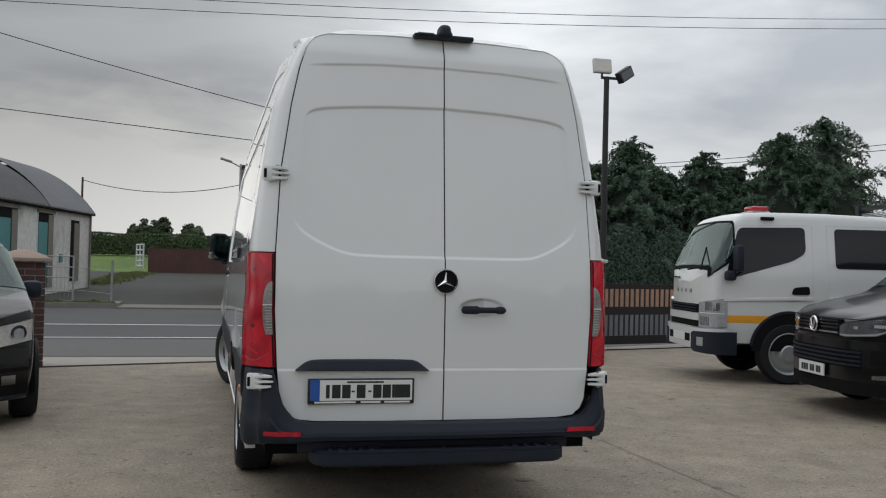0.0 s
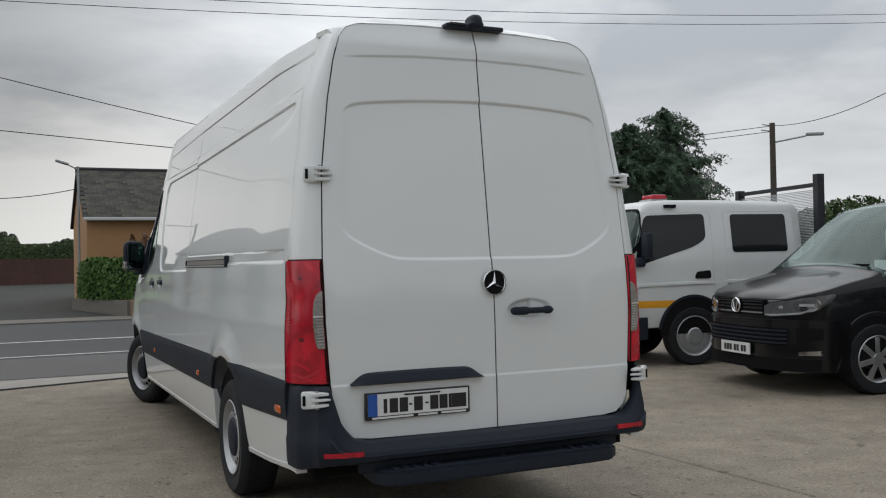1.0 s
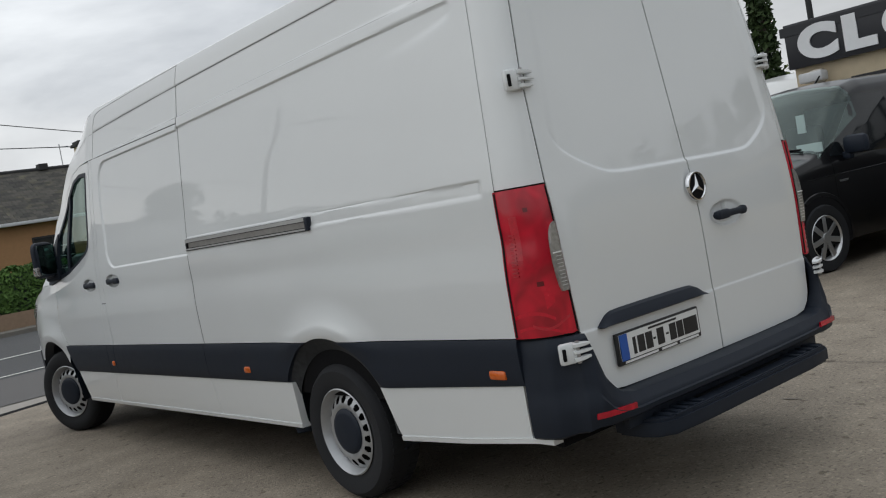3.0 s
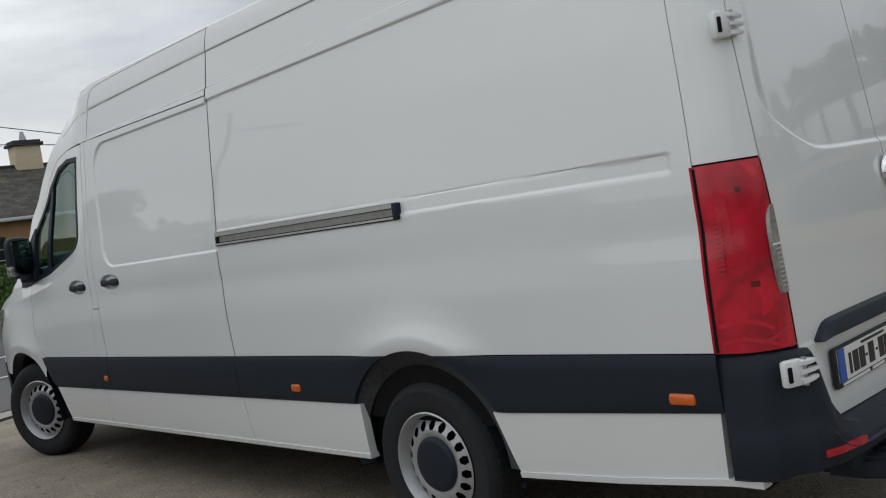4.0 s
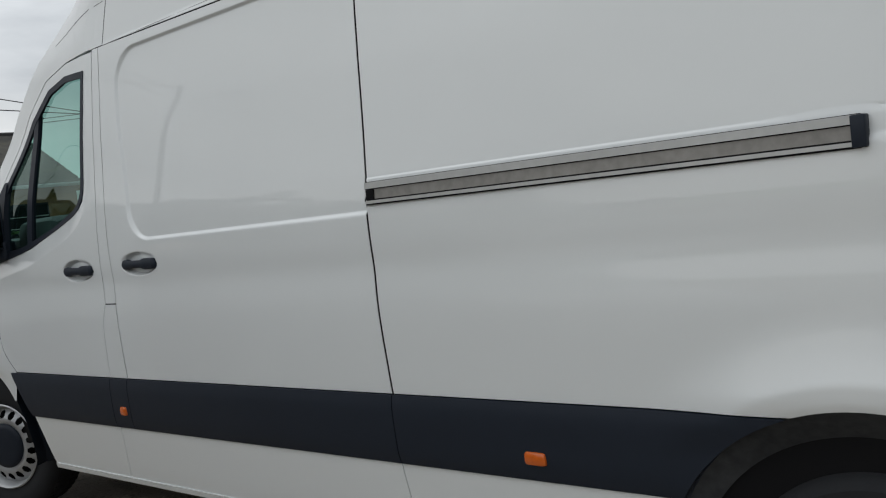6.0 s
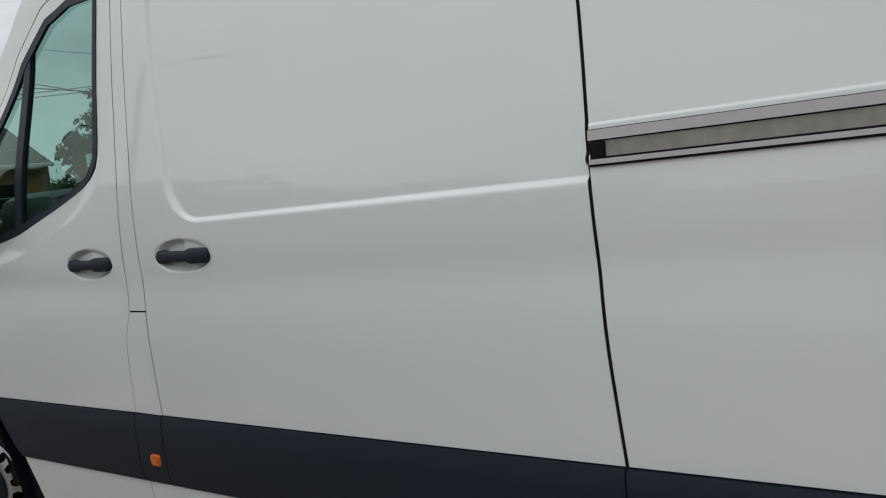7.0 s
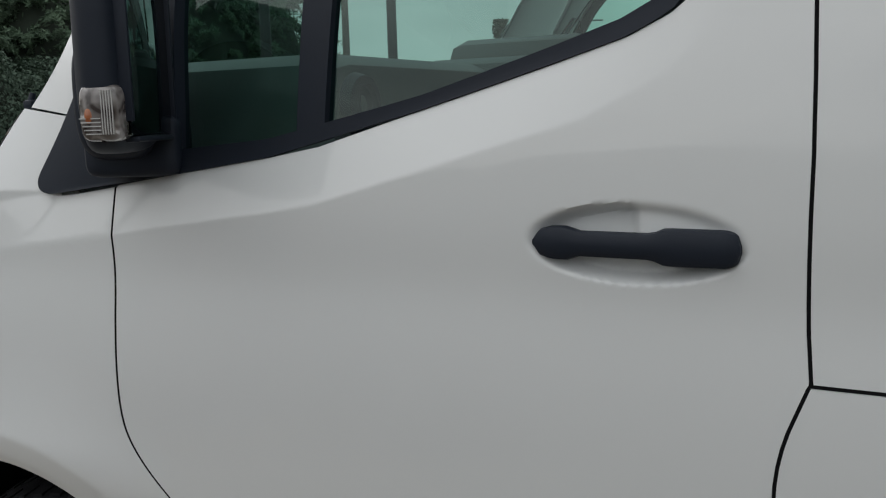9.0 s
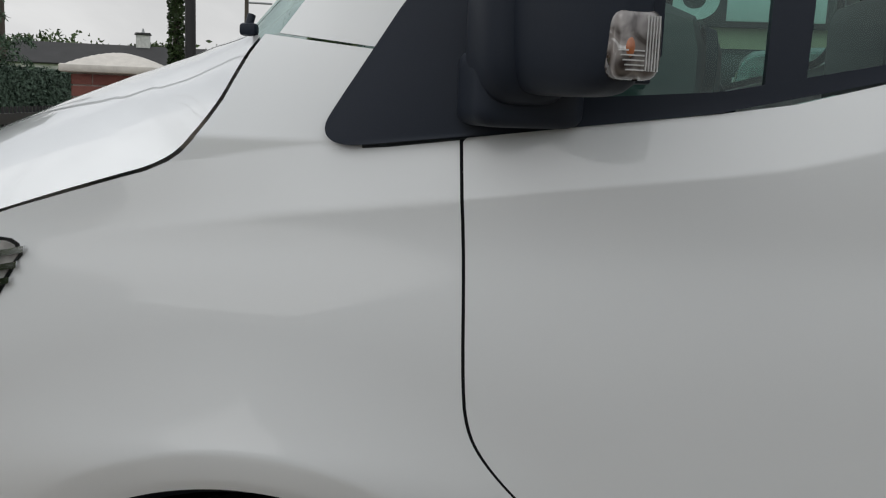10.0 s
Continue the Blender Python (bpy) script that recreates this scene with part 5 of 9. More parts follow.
def build_van_details(van):
    for sx in (-1, 1):
        k = 0.94 if sx > 0 else 1.0
        for cy, cz in ((4.738, 1.225), (4.252, 1.237)):
            grip(van, (sx * (float(half_width(cy, cz + 0.06)) - 0.010) * k, cy, cz), "x", sx)
    # sliding door rail in its channel
    rail = new("door_rail")
    rail.parent = van
    rail["label"] = "aluminium sliding door rail"
    def rail_strip(name, z0, z1, d0, d1, material, y0=1.535, y1=2.945):
        y = np.linspace(y0, y1, 40)
        w = np.interp(1.39, _zz, _ww)
        rows = [np.stack([np.full(40, -(w + d0 + (d1 - d0) * t)), y, np.full(40, z0 + (z1 - z0) * t)], 1) for t in (0, 0.5, 1)]
        v, f = skin([np.stack(rows, 1)], 0.012, (1, 0, 0))
        return mesh_ob(name, v, f, material, rail)
    # the black strips draw the shadow lines between and under the rail's lips
    rail_strip("rail_top_line", 1.4285, 1.4300, -0.002, -0.002, SEAM)
    rail_strip("rail_upper_lip", 1.4095, 1.4285, 0.007, 0.005, RAILALU)
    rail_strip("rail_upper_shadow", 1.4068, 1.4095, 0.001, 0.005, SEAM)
    rail_strip("rail_back", 1.3780, 1.4068, 0.003, 0.001, RAILDULL)
    rail_strip("rail_groove", 1.3742, 1.3780, 0.004, 0.003, SEAM)
    rail_strip("rail_lower_lip", 1.3650, 1.3742, 0.010, 0.009, RAILALU)
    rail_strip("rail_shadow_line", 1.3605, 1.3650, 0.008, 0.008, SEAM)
    w = float(np.interp(1.39, _zz, _ww))
    boxpart("rail_end", (-w - 0.018, -w + 0.012, 1.520, 1.550, 1.362, 1.428), PLASTIC, rail, bevel=0.004)
    boxpart("rail_stop", (-w - 0.008, -w + 0.014, 2.912, 2.943, 1.366, 1.407), SEAM, rail, bevel=0.003)
    # door mirrors
    for sx in (-1, 1):
        k = 0.94 if sx > 0 else 1.0
        mir = new("door_mirror")
        mir.parent = van
        mir.matrix_local = pose(sx * 0.955 * k, 5.53, 1.42, 0, 0, -sx * 27)
        mir["label"] = "black door mirror with an indicator lamp"
        def blob(name, c, d, material, par, power=3.4, seg=(20, 14), label="", shear=0.0):
            bm = bmesh.new()
            bmesh.ops.create_uvsphere(bm, u_segments=seg[0] * 2, v_segments=seg[1] * 2, radius=1)
            for v in bm.verts:
                n = (abs(v.co.x) ** power + abs(v.co.y) ** power + abs(v.co.z) ** power) ** (1 / power)
                v.co = Vector((c[0] + v.co.x / n * d[0], c[1] + v.co.y / n * d[1] + shear * v.co.z / n * d[2], c[2] + v.co.z / n * d[2]))
            return part(name, bm, material, par, label, sharp=80)
        blob("arm", (sx * 0.010, 0.004, -0.074), (0.046, 0.074, 0.048), PLASTIC, mir, 7.0)
        blob("mirror_cheek", (sx * 0.035, 0.018, 0.0), (0.055, 0.062, 0.095), PLASTIC, mir, 3.6)
        hou = blob("mirror_housing", (sx * 0.129, 0.0, 0.062), (0.110, 0.058, 0.144), PLASTIC, mir, 4.2)
        for q in hou.data.vertices:
            u_ = min(1.0, max(0.0, (abs(q.co.x) - 0.05) / 0.186))
            if q.co.y > -0.05:
                q.co.y = -0.05 + (q.co.y + 0.05) * (1 - 0.50 * u_ ** 1.4)
        for x0_, x1_, z0_, z1_ in ((-0.094, -0.086, -0.038, 0.158), (0.086, 0.094, -0.038, 0.158), (-0.074, 0.074, -0.066, -0.058), (-0.074, 0.074, 0.178, 0.186)):
            boxpart("mirror_rim", (sx * 0.128 + x0_, sx * 0.128 + x1_, -0.066, -0.045, z0_, z1_), PLASTIC, hou, bevel=0.003)
        boxpart("mirror_glass", (sx * 0.128 - 0.086, sx * 0.128 + 0.086, -0.0605, -0.048, -0.058, 0.178), MIRRORGLASS, mir, "mirror glass coloured dark green like its reflection", 0.005)
        boxpart("housing_joint", (sx * 0.128 - 0.105, sx * 0.128 + 0.104, -0.030, -0.026, -0.064, -0.060), SEAM, hou)
        lamp = blob("indicator", (sx * 0.2055, -0.027, -0.026), (0.0375, 0.029, 0.038), INDLENS, mir, 5.0, label="clear and amber indicator lamp")
        for i in range(5):
            boxpart("indicator_rib", (sx * 0.2420 - 0.002, sx * 0.2420 + 0.0015, -0.047 + i * 0.0035, -0.0457 + i * 0.0035, -0.054, 0.003), GALVRIB, lamp)
        blob("bulb", (sx * 0.2375, -0.014, -0.030), (0.0075, 0.007, 0.014), AMBERDULL, lamp, 2.0)
        for i in range(5):
            boxpart("lens_step", (sx * 0.2410 - 0.003, sx * 0.2410 + 0.003, -0.030, -0.010 + 0.002 * i, -0.054 + i * 0.005, -0.0525 + i * 0.005), GALVRIB, lamp)
    # cab inside: dash, wheel, seats
    dash = new("dashboard")
    dash.parent = van
    dash["label"] = "dark grey dashboard"
    bm = bmesh.new()
    box(bm, -0.80, 0.75, 5.27, 5.72, 0.85, 1.485, 0.07)
    box(bm, -0.80, 0.75, 5.60, 5.90, 0.85, 1.40, 0.05)
    box(bm, -0.20, 0.16, 5.16, 5.50, 0.75, 1.50, 0.05)
    part("dash_body", bm, DASH, dash)
    boxpart("instrument_hood", (0.16, 0.62, 5.20, 5.60, 1.40, 1.57), DASH, dash, bevel=0.05)
    vent = part("air_vent", lathe_y([(0.001, -0.004), (0.030, -0.006), (0.034, -0.014), (0.046, -0.014), (0.052, 0.004)], 28), PLASTIC, dash)
    vent.matrix_local = pose(-0.73, 5.275, 1.40)
    boxpart("glove_box_line", (-0.70, -0.24, 5.262, 5.275, 1.285, 1.292), SEAM, dash)
    bm = bmesh.new()
    for i in range(32):
        a, b = 2 * math.pi * i / 32, 2 * math.pi * (i + 1) / 32
        f = lambda q: (0.40 + 0.19 * math.cos(q), 5.06 + 0.09 * math.sin(q), 1.30 + 0.165 * math.sin(q))
        rod(bm, f(a), f(b), 0.015, seg=8)
    rod(bm, (0.40, 5.05, 1.30), (0.40, 5.32, 1.22), 0.055)
    rod(bm, (0.22, 5.06, 1.30), (0.58, 5.06, 1.30), 0.022)
    part("steering_wheel", bm, PLASTIC, dash)
    for xc, w in ((-0.42, 0.42), (0.42, 0.26)):
        seat = new("seat")
        seat.parent = van
        seat["label"] = "dark cloth cab seat"
        boxpart("cushion", (xc - w, xc + w, 4.66, 5.16, 0.80, 1.00), FABRIC, seat, bevel=0.05)
        boxpart("backrest", (xc - w, xc + w, 4.60, 4.76, 0.98, 1.64), FABRIC, seat, bevel=0.06, m=None)
        for hx in ((xc - 0.21, xc + 0.21) if w > 0.3 else (xc,)):
            boxpart("head_rest", (hx - 0.13, hx + 0.13, 4.62, 4.74, 1.66, 1.86), FABRIC, seat, bevel=0.05)
    boxpart("window_sticker", (-0.921, -0.918, 4.735, 4.785, 1.528, 1.568), WHITEPL, van, "small white paper sticker on the glass")


build_van_lower(VAN)
for _sx in (-1, 1):
    build_wheel(VAN, HUB_R, _sx)
    build_wheel(VAN, HUB_F, _sx, 20)
build_van_rear(VAN)
build_van_details(VAN)


# ------------------------------------------------------------------ ground, road and pavements
CONCRETE = mat("yard_concrete", (0.236, 0.200, 0.157), 0.80, var=0.22, scale=26.0, bump=0.007, bscale=85, tint=(0.280, 0.238, 0.184))


def weather(m, spots):
    """Broad damp and dusty patches, streaks and scattered dark grit over a material's own colour."""
    n, l = m.node_tree.nodes, m.node_tree.links
    b = n["Principled BSDF"]
    last = b.inputs["Base Color"].links[0].from_socket
    tc = n.new("ShaderNodeTexCoord")
    for scale, detail, low, high, shade, stretch in spots:
        mp, nz, mr, mx = n.new("ShaderNodeMapping"), n.new("ShaderNodeTexNoise"), n.new("ShaderNodeMapRange"), n.new("ShaderNodeMix")
        mp.inputs["Scale"].default_value = stretch
        mp.inputs["Location"].default_value = (scale * 3.7, scale * 1.3, 0)
        nz.inputs["Scale"].default_value, nz.inputs["Detail"].default_value, nz.inputs["Distortion"].default_value = scale, detail, 0.3
        mr.interpolation_type = "SMOOTHSTEP"
        mr.inputs["From Min"].default_value, mr.inputs["From Max"].default_value = low, high
        mx.data_type, mx.blend_type = "RGBA", "MULTIPLY"
        mx.inputs["B"].default_value = (*shade, 1)
        l.new(tc.outputs["Object"], mp.inputs["Vector"])
        l.new(mp.outputs[0], nz.inputs["Vector"])
        l.new(nz.outputs["Fac"], mr.inputs["Value"])
        l.new(mr.outputs[0], mx.inputs["Factor"])
        l.new(last, mx.inputs["A"])
        last = mx.outputs["Result"]
    l.new(last, b.inputs["Base Color"])


weather(CONCRETE, ((0.22, 4, 0.46, 0.66, (0.80, 0.79, 0.79), (1, 1, 1)), (0.55, 5, 0.50, 0.70, (1.16, 1.15, 1.13), (1, 1.4, 1)), (1.6, 6, 0.58, 0.78, (0.78, 0.77, 0.75), (1, 0.6, 1)),
                   (13.0, 5, 0.62, 0.70, (0.55, 0.53, 0.50), (1, 1, 1)), (48.0, 3, 0.55, 0.68, (0.58, 0.57, 0.56), (1, 1, 1)), (36.0, 3, 0.56, 0.70, (1.45, 1.45, 1.42), (1, 1, 1))))
APRON = mat("apron_concrete", (0.31, 0.285, 0.255), 0.85, var=0.16, scale=2.0, bump=0.003, bscale=70)
ASPHALT = mat("road_asphalt", (0.060, 0.061, 0.063), 0.80, var=0.18, scale=2, bump=0.004, bscale=140)
ASPHALT2 = mat("hard_shoulder_asphalt", (0.105, 0.10, 0.097), 0.85, var=0.14, scale=2, bump=0.004, bscale=140)
GRAVEL = mat("driveway_tarmac", (0.040, 0.041, 0.036), 0.9, var=0.28, scale=1.4, bump=0.006, bscale=60)
GRASS = mat("field_grass", (0.062, 0.115, 0.018), 0.9, var=0.40, scale=1.0, bump=0.03, bscale=25, tint=(0.105, 0.170, 0.030))
LINEPAINT = mat("worn_road_paint", (0.60, 0.60, 0.56), 0.7, var=0.18, scale=12)
PATH = mat("footpath_concrete", (0.17, 0.158, 0.138), 0.9, var=0.2, scale=3, bump=0.004, bscale=60)
KERB = mat("kerb_stone", (0.185, 0.172, 0.15), 0.85, var=0.18, scale=5, bump=0.004, bscale=80)
STAIN = mat("damp_stain", (0.16, 0.135, 0.11), 0.6, var=0.25, scale=8)


def sheet(name, pts, z, material, label="", category="", th=0.25, kind="structure"):
    """A slab with a flat top, from plan points."""
    bm = bmesh.new()
    f = bm.faces.new([bm.verts.new((x, y, z)) for x, y in pts])
    if f.normal.z < 0:
        f.normal_flip()
    r = bmesh.ops.extrude_face_region(bm, geom=[f])
    bmesh.ops.translate(bm, vec=(0, 0, -th), verts=[v for v in r["geom"] if isinstance(v, bmesh.types.BMVert)])
    ob = part(name, bm, material, None, smooth=False)
    return tagged(ob, label, category, "", kind)


def line_y(x):
    """The yard's front boundary, along the sliding gate's track."""
    return 8.33 + 0.28 * x


# one rolling sheet to the horizon
nx, ny = 80, 120
gx = np.sign(np.linspace(-1, 1, nx + 1)) * np.abs(np.linspace(-1, 1, nx + 1)) ** 2.4 * 900
gy = -200 + 1500 * np.linspace(0, 1, ny + 1) ** 2.0
gy = np.sort(np.concatenate([gy, np.linspace(22, 60, 20)]))
gz = lambda x, y: -0.12 + 0.034 * np.maximum(0, y - 24) * sst(200, 30, y) * 1.0 + 0.5 * sst(44, 60, y) * sst(200, 90, y) + 3.0 * sst(120, 500, y) + 0.02 * np.maximum(0, np.abs(x) - 60)
P = np.stack(np.broadcast_arrays(gx[:, None], gy[None], gz(gx[:, None], gy[None])), -1).astype(float)
v, f = skin([P], 0.0)
tagged(mesh_ob("ground", v, f, GRASS), "green grass field rising gently behind the road", "ground", "", "structure")

sheet("yard_floor", [(-30, -30), (30, -30), (30, line_y(30)), (-6, line_y(-6)), (-30, line_y(-6))], 0.0, CONCRETE, "worn stained concrete yard floor", "yard")
sheet("apron", [(-30, 6.80), (-6, line_y(-6) + 0.045), (1.9, line_y(1.9) + 0.045), (1.9, 8.84), (-30, 8.55)], -0.004, APRON, "pale concrete apron between yard and road", "pavement")
sheet("gate_track", [(-6, line_y(-6)), (30, line_y(30)), (30, line_y(30) + 0.15), (-6, line_y(-6) + 0.15)], 0.003, SEAM, "dark groove of the sliding gate track", "track")
sheet("verge", [(1.95, line_y(1.95) + 0.06), (45, line_y(45) + 0.06), (45, 8.7 + 12.5), (20, 15.5), (9, 11.9), (1.95, 8.95)], -0.006, APRON, "pale concrete strip beside the gate", "pavement")
sheet("road", [(-150, 8.35), (1.9, 8.85), (150, 9.6), (150, 24.0), (-150, 22.0)], -0.04, ASPHALT, "grey tarmac road", "road")
sheet("hard_shoulder", [(-150, 8.40), (1.9, 8.88), (150, 9.62), (150, 12.9), (-150, 11.3)], -0.034, ASPHALT2, "lighter tarmac hard shoulder", "road")


def road_line(name, y0, slope, w, label):
    bm = bmesh.new()
    box(bm, -120, 120, -w / 2, w / 2, -0.034, -0.027)
    ob = part(name, bm, LINEPAINT, None, smooth=False)
    ob.matrix_world = pose(0, y0, 0, 0, 0, math.degrees(math.atan(slope)))
    return tagged(ob, label, "road marking", "", "structure")


road_line("edge_line", 12.45, 0.012, 0.10, "worn pale edge line on the road")
road_line("centre_line", 15.75, 0.010, 0.14, "white painted line on the road")
# far kerb and footpath, broken by the driveway mouth
for x0, x1, hgt in ((-40, -3.5, 0.10), (1.0, 60, 0.06)):
    sheet("far_kerb", [(x0, 22.35), (x1, 22.45), (x1, 22.62), (x0, 22.52)], hgt, KERB, "grey kerb stones along the road", "kerb", 0.3)
    sheet("far_pavement", [(x0, 22.52), (x1, 22.62), (x1, 24.2), (x0, 24.2)], hgt - 0.015, PATH, "concrete footpath across the road", "pavement", 0.3)
sheet("drive_mouth", [(-3.5, 22.3), (1.0, 22.3), (1.0, 24.25), (-3.5, 24.25)], 0.0, PATH, "concrete driveway mouth", "pavement", 0.3)
# driveway climbing away from the road
yy = np.linspace(24.2, 45.2, 20)
P = np.stack([np.stack([np.linspace(-6.5 - 0.09 * (y - 24), 1.3 + 0.05 * (y - 24), 12), np.full(12, y), np.full(12, 0.004 + 0.031 * (y - 24.2))], 1) for y in yy], 0)
v, f = skin([P], 0.3, (0, 0, -1))
tagged(mesh_ob("driveway", v, f, GRAVEL), "dark tarmac driveway climbing from the road", "driveway", "", "structure")
# saw-cut joints between the slabs of the yard
def joint(a, b):
    a, b = Vector((*a, 0)), Vector((*b, 0))
    d = (b - a).normalized()
    n_ = Vector((-d.y, d.x, 0)) * 0.0035
    ob = mesh_ob("slab_joint", [a - n_ + Vector((0, 0, 0.0042)), b - n_ + Vector((0, 0, 0.0042)), b + n_ + Vector((0, 0, 0.0042)), a + n_ + Vector((0, 0, 0.0042))], [(0, 1, 2, 3)], STAIN, None, smooth=False)
    return tagged(ob, "thin dark joint between concrete slabs", "joint", "joints of the yard", "structure")


joint((1.62, 7.8), (2.28, -8.0))
random.seed(4)
# oil spots, dropped leaves and crumbs on the yard
for i in range(120):
    x, y = random.uniform(-5, 6.0), random.uniform(-3.2, 5)
    r = random.choice((0.012, 0.016, 0.02, 0.03, 0.045))
    lean, slim = random.uniform(0, 3.1), random.uniform(0.18, 0.8)
    bm = bmesh.new()
    n = 9
    ring = [(r * random.uniform(0.6, 1.3) * math.cos(6.283 * k / n) * 1.6, r * slim * random.uniform(0.5, 1.3) * math.sin(6.283 * k / n)) for k in range(n)]
    vs = [bm.verts.new((x + p * math.cos(lean) - q * math.sin(lean), y + p * math.sin(lean) + q * math.cos(lean), 0.0045)) for p, q in ring]
    bm.faces.new(vs)
    ob = part("stain", bm, STAIN, None, smooth=False)
    tagged(ob, "small dark stain on the concrete", "stain", "stains on the yard", "structure")


# ------------------------------------------------------------------ plants
def leafmat(name, c, t, var=0.35):
    m = mat(name, c, 0.65, var=var, scale=3, tint=t, island=1.0)
    m.node_tree.nodes["Principled BSDF"].inputs["Specular IOR Level"].default_value = 0.25
    return m


CONIFER = leafmat("conifer_needles", (0.062, 0.104, 0.068), (0.095, 0.146, 0.092), 0.20)
UNDERGROWTH = leafmat("undergrowth_leaves", (0.050, 0.082, 0.058), (0.066, 0.104, 0.072), 0.12)
BROAD = leafmat("broad_leaves", (0.036, 0.060, 0.026), (0.070, 0.100, 0.040), 0.28)
HEDGE = leafmat("hedge_leaves", (0.035, 0.085, 0.018), (0.085, 0.16, 0.035))
FIELDLEAF = leafmat("hazy_tree_leaves", (0.058, 0.080, 0.045), (0.10, 0.125, 0.07))
IVY = leafmat("ivy_leaves", (0.018, 0.035, 0.014), (0.04, 0.065, 0.02))
OLIVE = leafmat("olive_bush_leaves", (0.075, 0.105, 0.028), (0.13, 0.165, 0.05), 0.25)
REDBUSH = leafmat("reddish_bush_leaves", (0.10, 0.040, 0.028), (0.14, 0.075, 0.04))
BARK = mat("bark", (0.07, 0.055, 0.042), 0.9, var=0.3, scale=12, bump=0.01, bscale=40)
# near-black green that gives the depths of the foliage their shade by colour
DARKCORE = mat("dark_foliage_core", (0.028, 0.040, 0.028), 0.95, var=0.2, scale=6)


def leaves(pts, size, rng, up=0.3, thin=0.5, out=None, spread=0.55):
    """One small folded leaf clump at each point, turned roughly towards out where that is given."""
    n = len(pts)
    d = rng.normal(size=(n, 3))
    if out is not None:
        d = d * spread + out / np.maximum(np.linalg.norm(out, axis=1), 1e-6)[:, None]
    d[:, 2] += up
    d /= np.linalg.norm(d, axis=1)[:, None]
    a = np.cross(d, rng.normal(size=(n, 3)))
    a /= np.linalg.norm(a, axis=1)[:, None]
    b = np.cross(d, a)
    s = size * rng.uniform(0.6, 1.4, (n, 1))
    V = np.stack([pts + a * s, pts + b * s * thin + d * s * 0.15, pts - a * s, pts - b * s * thin + d * s * 0.15], 1).reshape(-1, 3)
    F = np.arange(4 * n).reshape(n, 4)
    return V, F


def conifer_points(h, r, rng, n, boughs=380):
    """Leaf places and outward directions of ragged boughs that spread, tip up and droop."""
    P, O = [], []
    m = n // boughs
    for k in range(boughs):
        u = rng.uniform(0.02, 1.0) ** 0.9
        z, az = h * u, rng.uniform(0, 2 * math.pi)
        lump = 1 + 0.22 * math.sin(3 * az + 5 * u) + rng.normal() * 0.12
        R = (r * min(1.0, 1.30 * (1 - u) ** 0.74) * lump + 0.05) * rng.uniform(0.62, 1.0)
        L = 0.30 * r * rng.uniform(0.6, 1.4) * (1 - 0.35 * u)
        t = rng.uniform(-1, 1, m)
        c, sn = math.cos(az), math.sin(az)
        wide = 0.14 * r * (1 - 0.5 * u) * (1 - 0.85 * (t + 1) / 2)
        side_ = rng.normal(size=m) * wide * 0.55
        rad = np.maximum(R + L * t, 0.03)
        rise = rng.normal() * 0.35 + 0.25
        lift = rise * L * (t + 1) * 0.5 - 0.45 * L * np.maximum(t, 0) ** 2 - 0.5 * np.abs(side_)
        px, py = rad * c - side_ * sn, rad * sn + side_ * c
        pz = z + lift + rng.normal(size=m) * 0.018 * r
        P.append(np.stack([px, py, np.clip(pz, 0.05, h * 1.02)], 1))
        O.append(np.stack([px * 0.8, py * 0.8, np.full(m, 0.55 * r) + (pz - z) * 3], 1))
    return np.concatenate(P), np.concatenate(O)


def broad_points(h, r, rng, n, clumps=60):
    out = []
    for k in range(clumps):
        d = rng.normal(size=3)
        d /= np.linalg.norm(d)
        c = np.array([d[0] * r * 0.72, d[1] * r * 0.72, h * 0.62 + d[2] * h * 0.30]) * rng.uniform(0.75, 1.05)
        q = rng.uniform(0.12, 0.30) * r
        p = rng.normal(size=(n // clumps, 3))
        p = p / np.linalg.norm(p, axis=1)[:, None] * (rng.uniform(0.3, 1, (len(p), 1)) ** 0.5) * q
        out.append(c + p * [1, 1, 0.8])
    return np.concatenate(out)


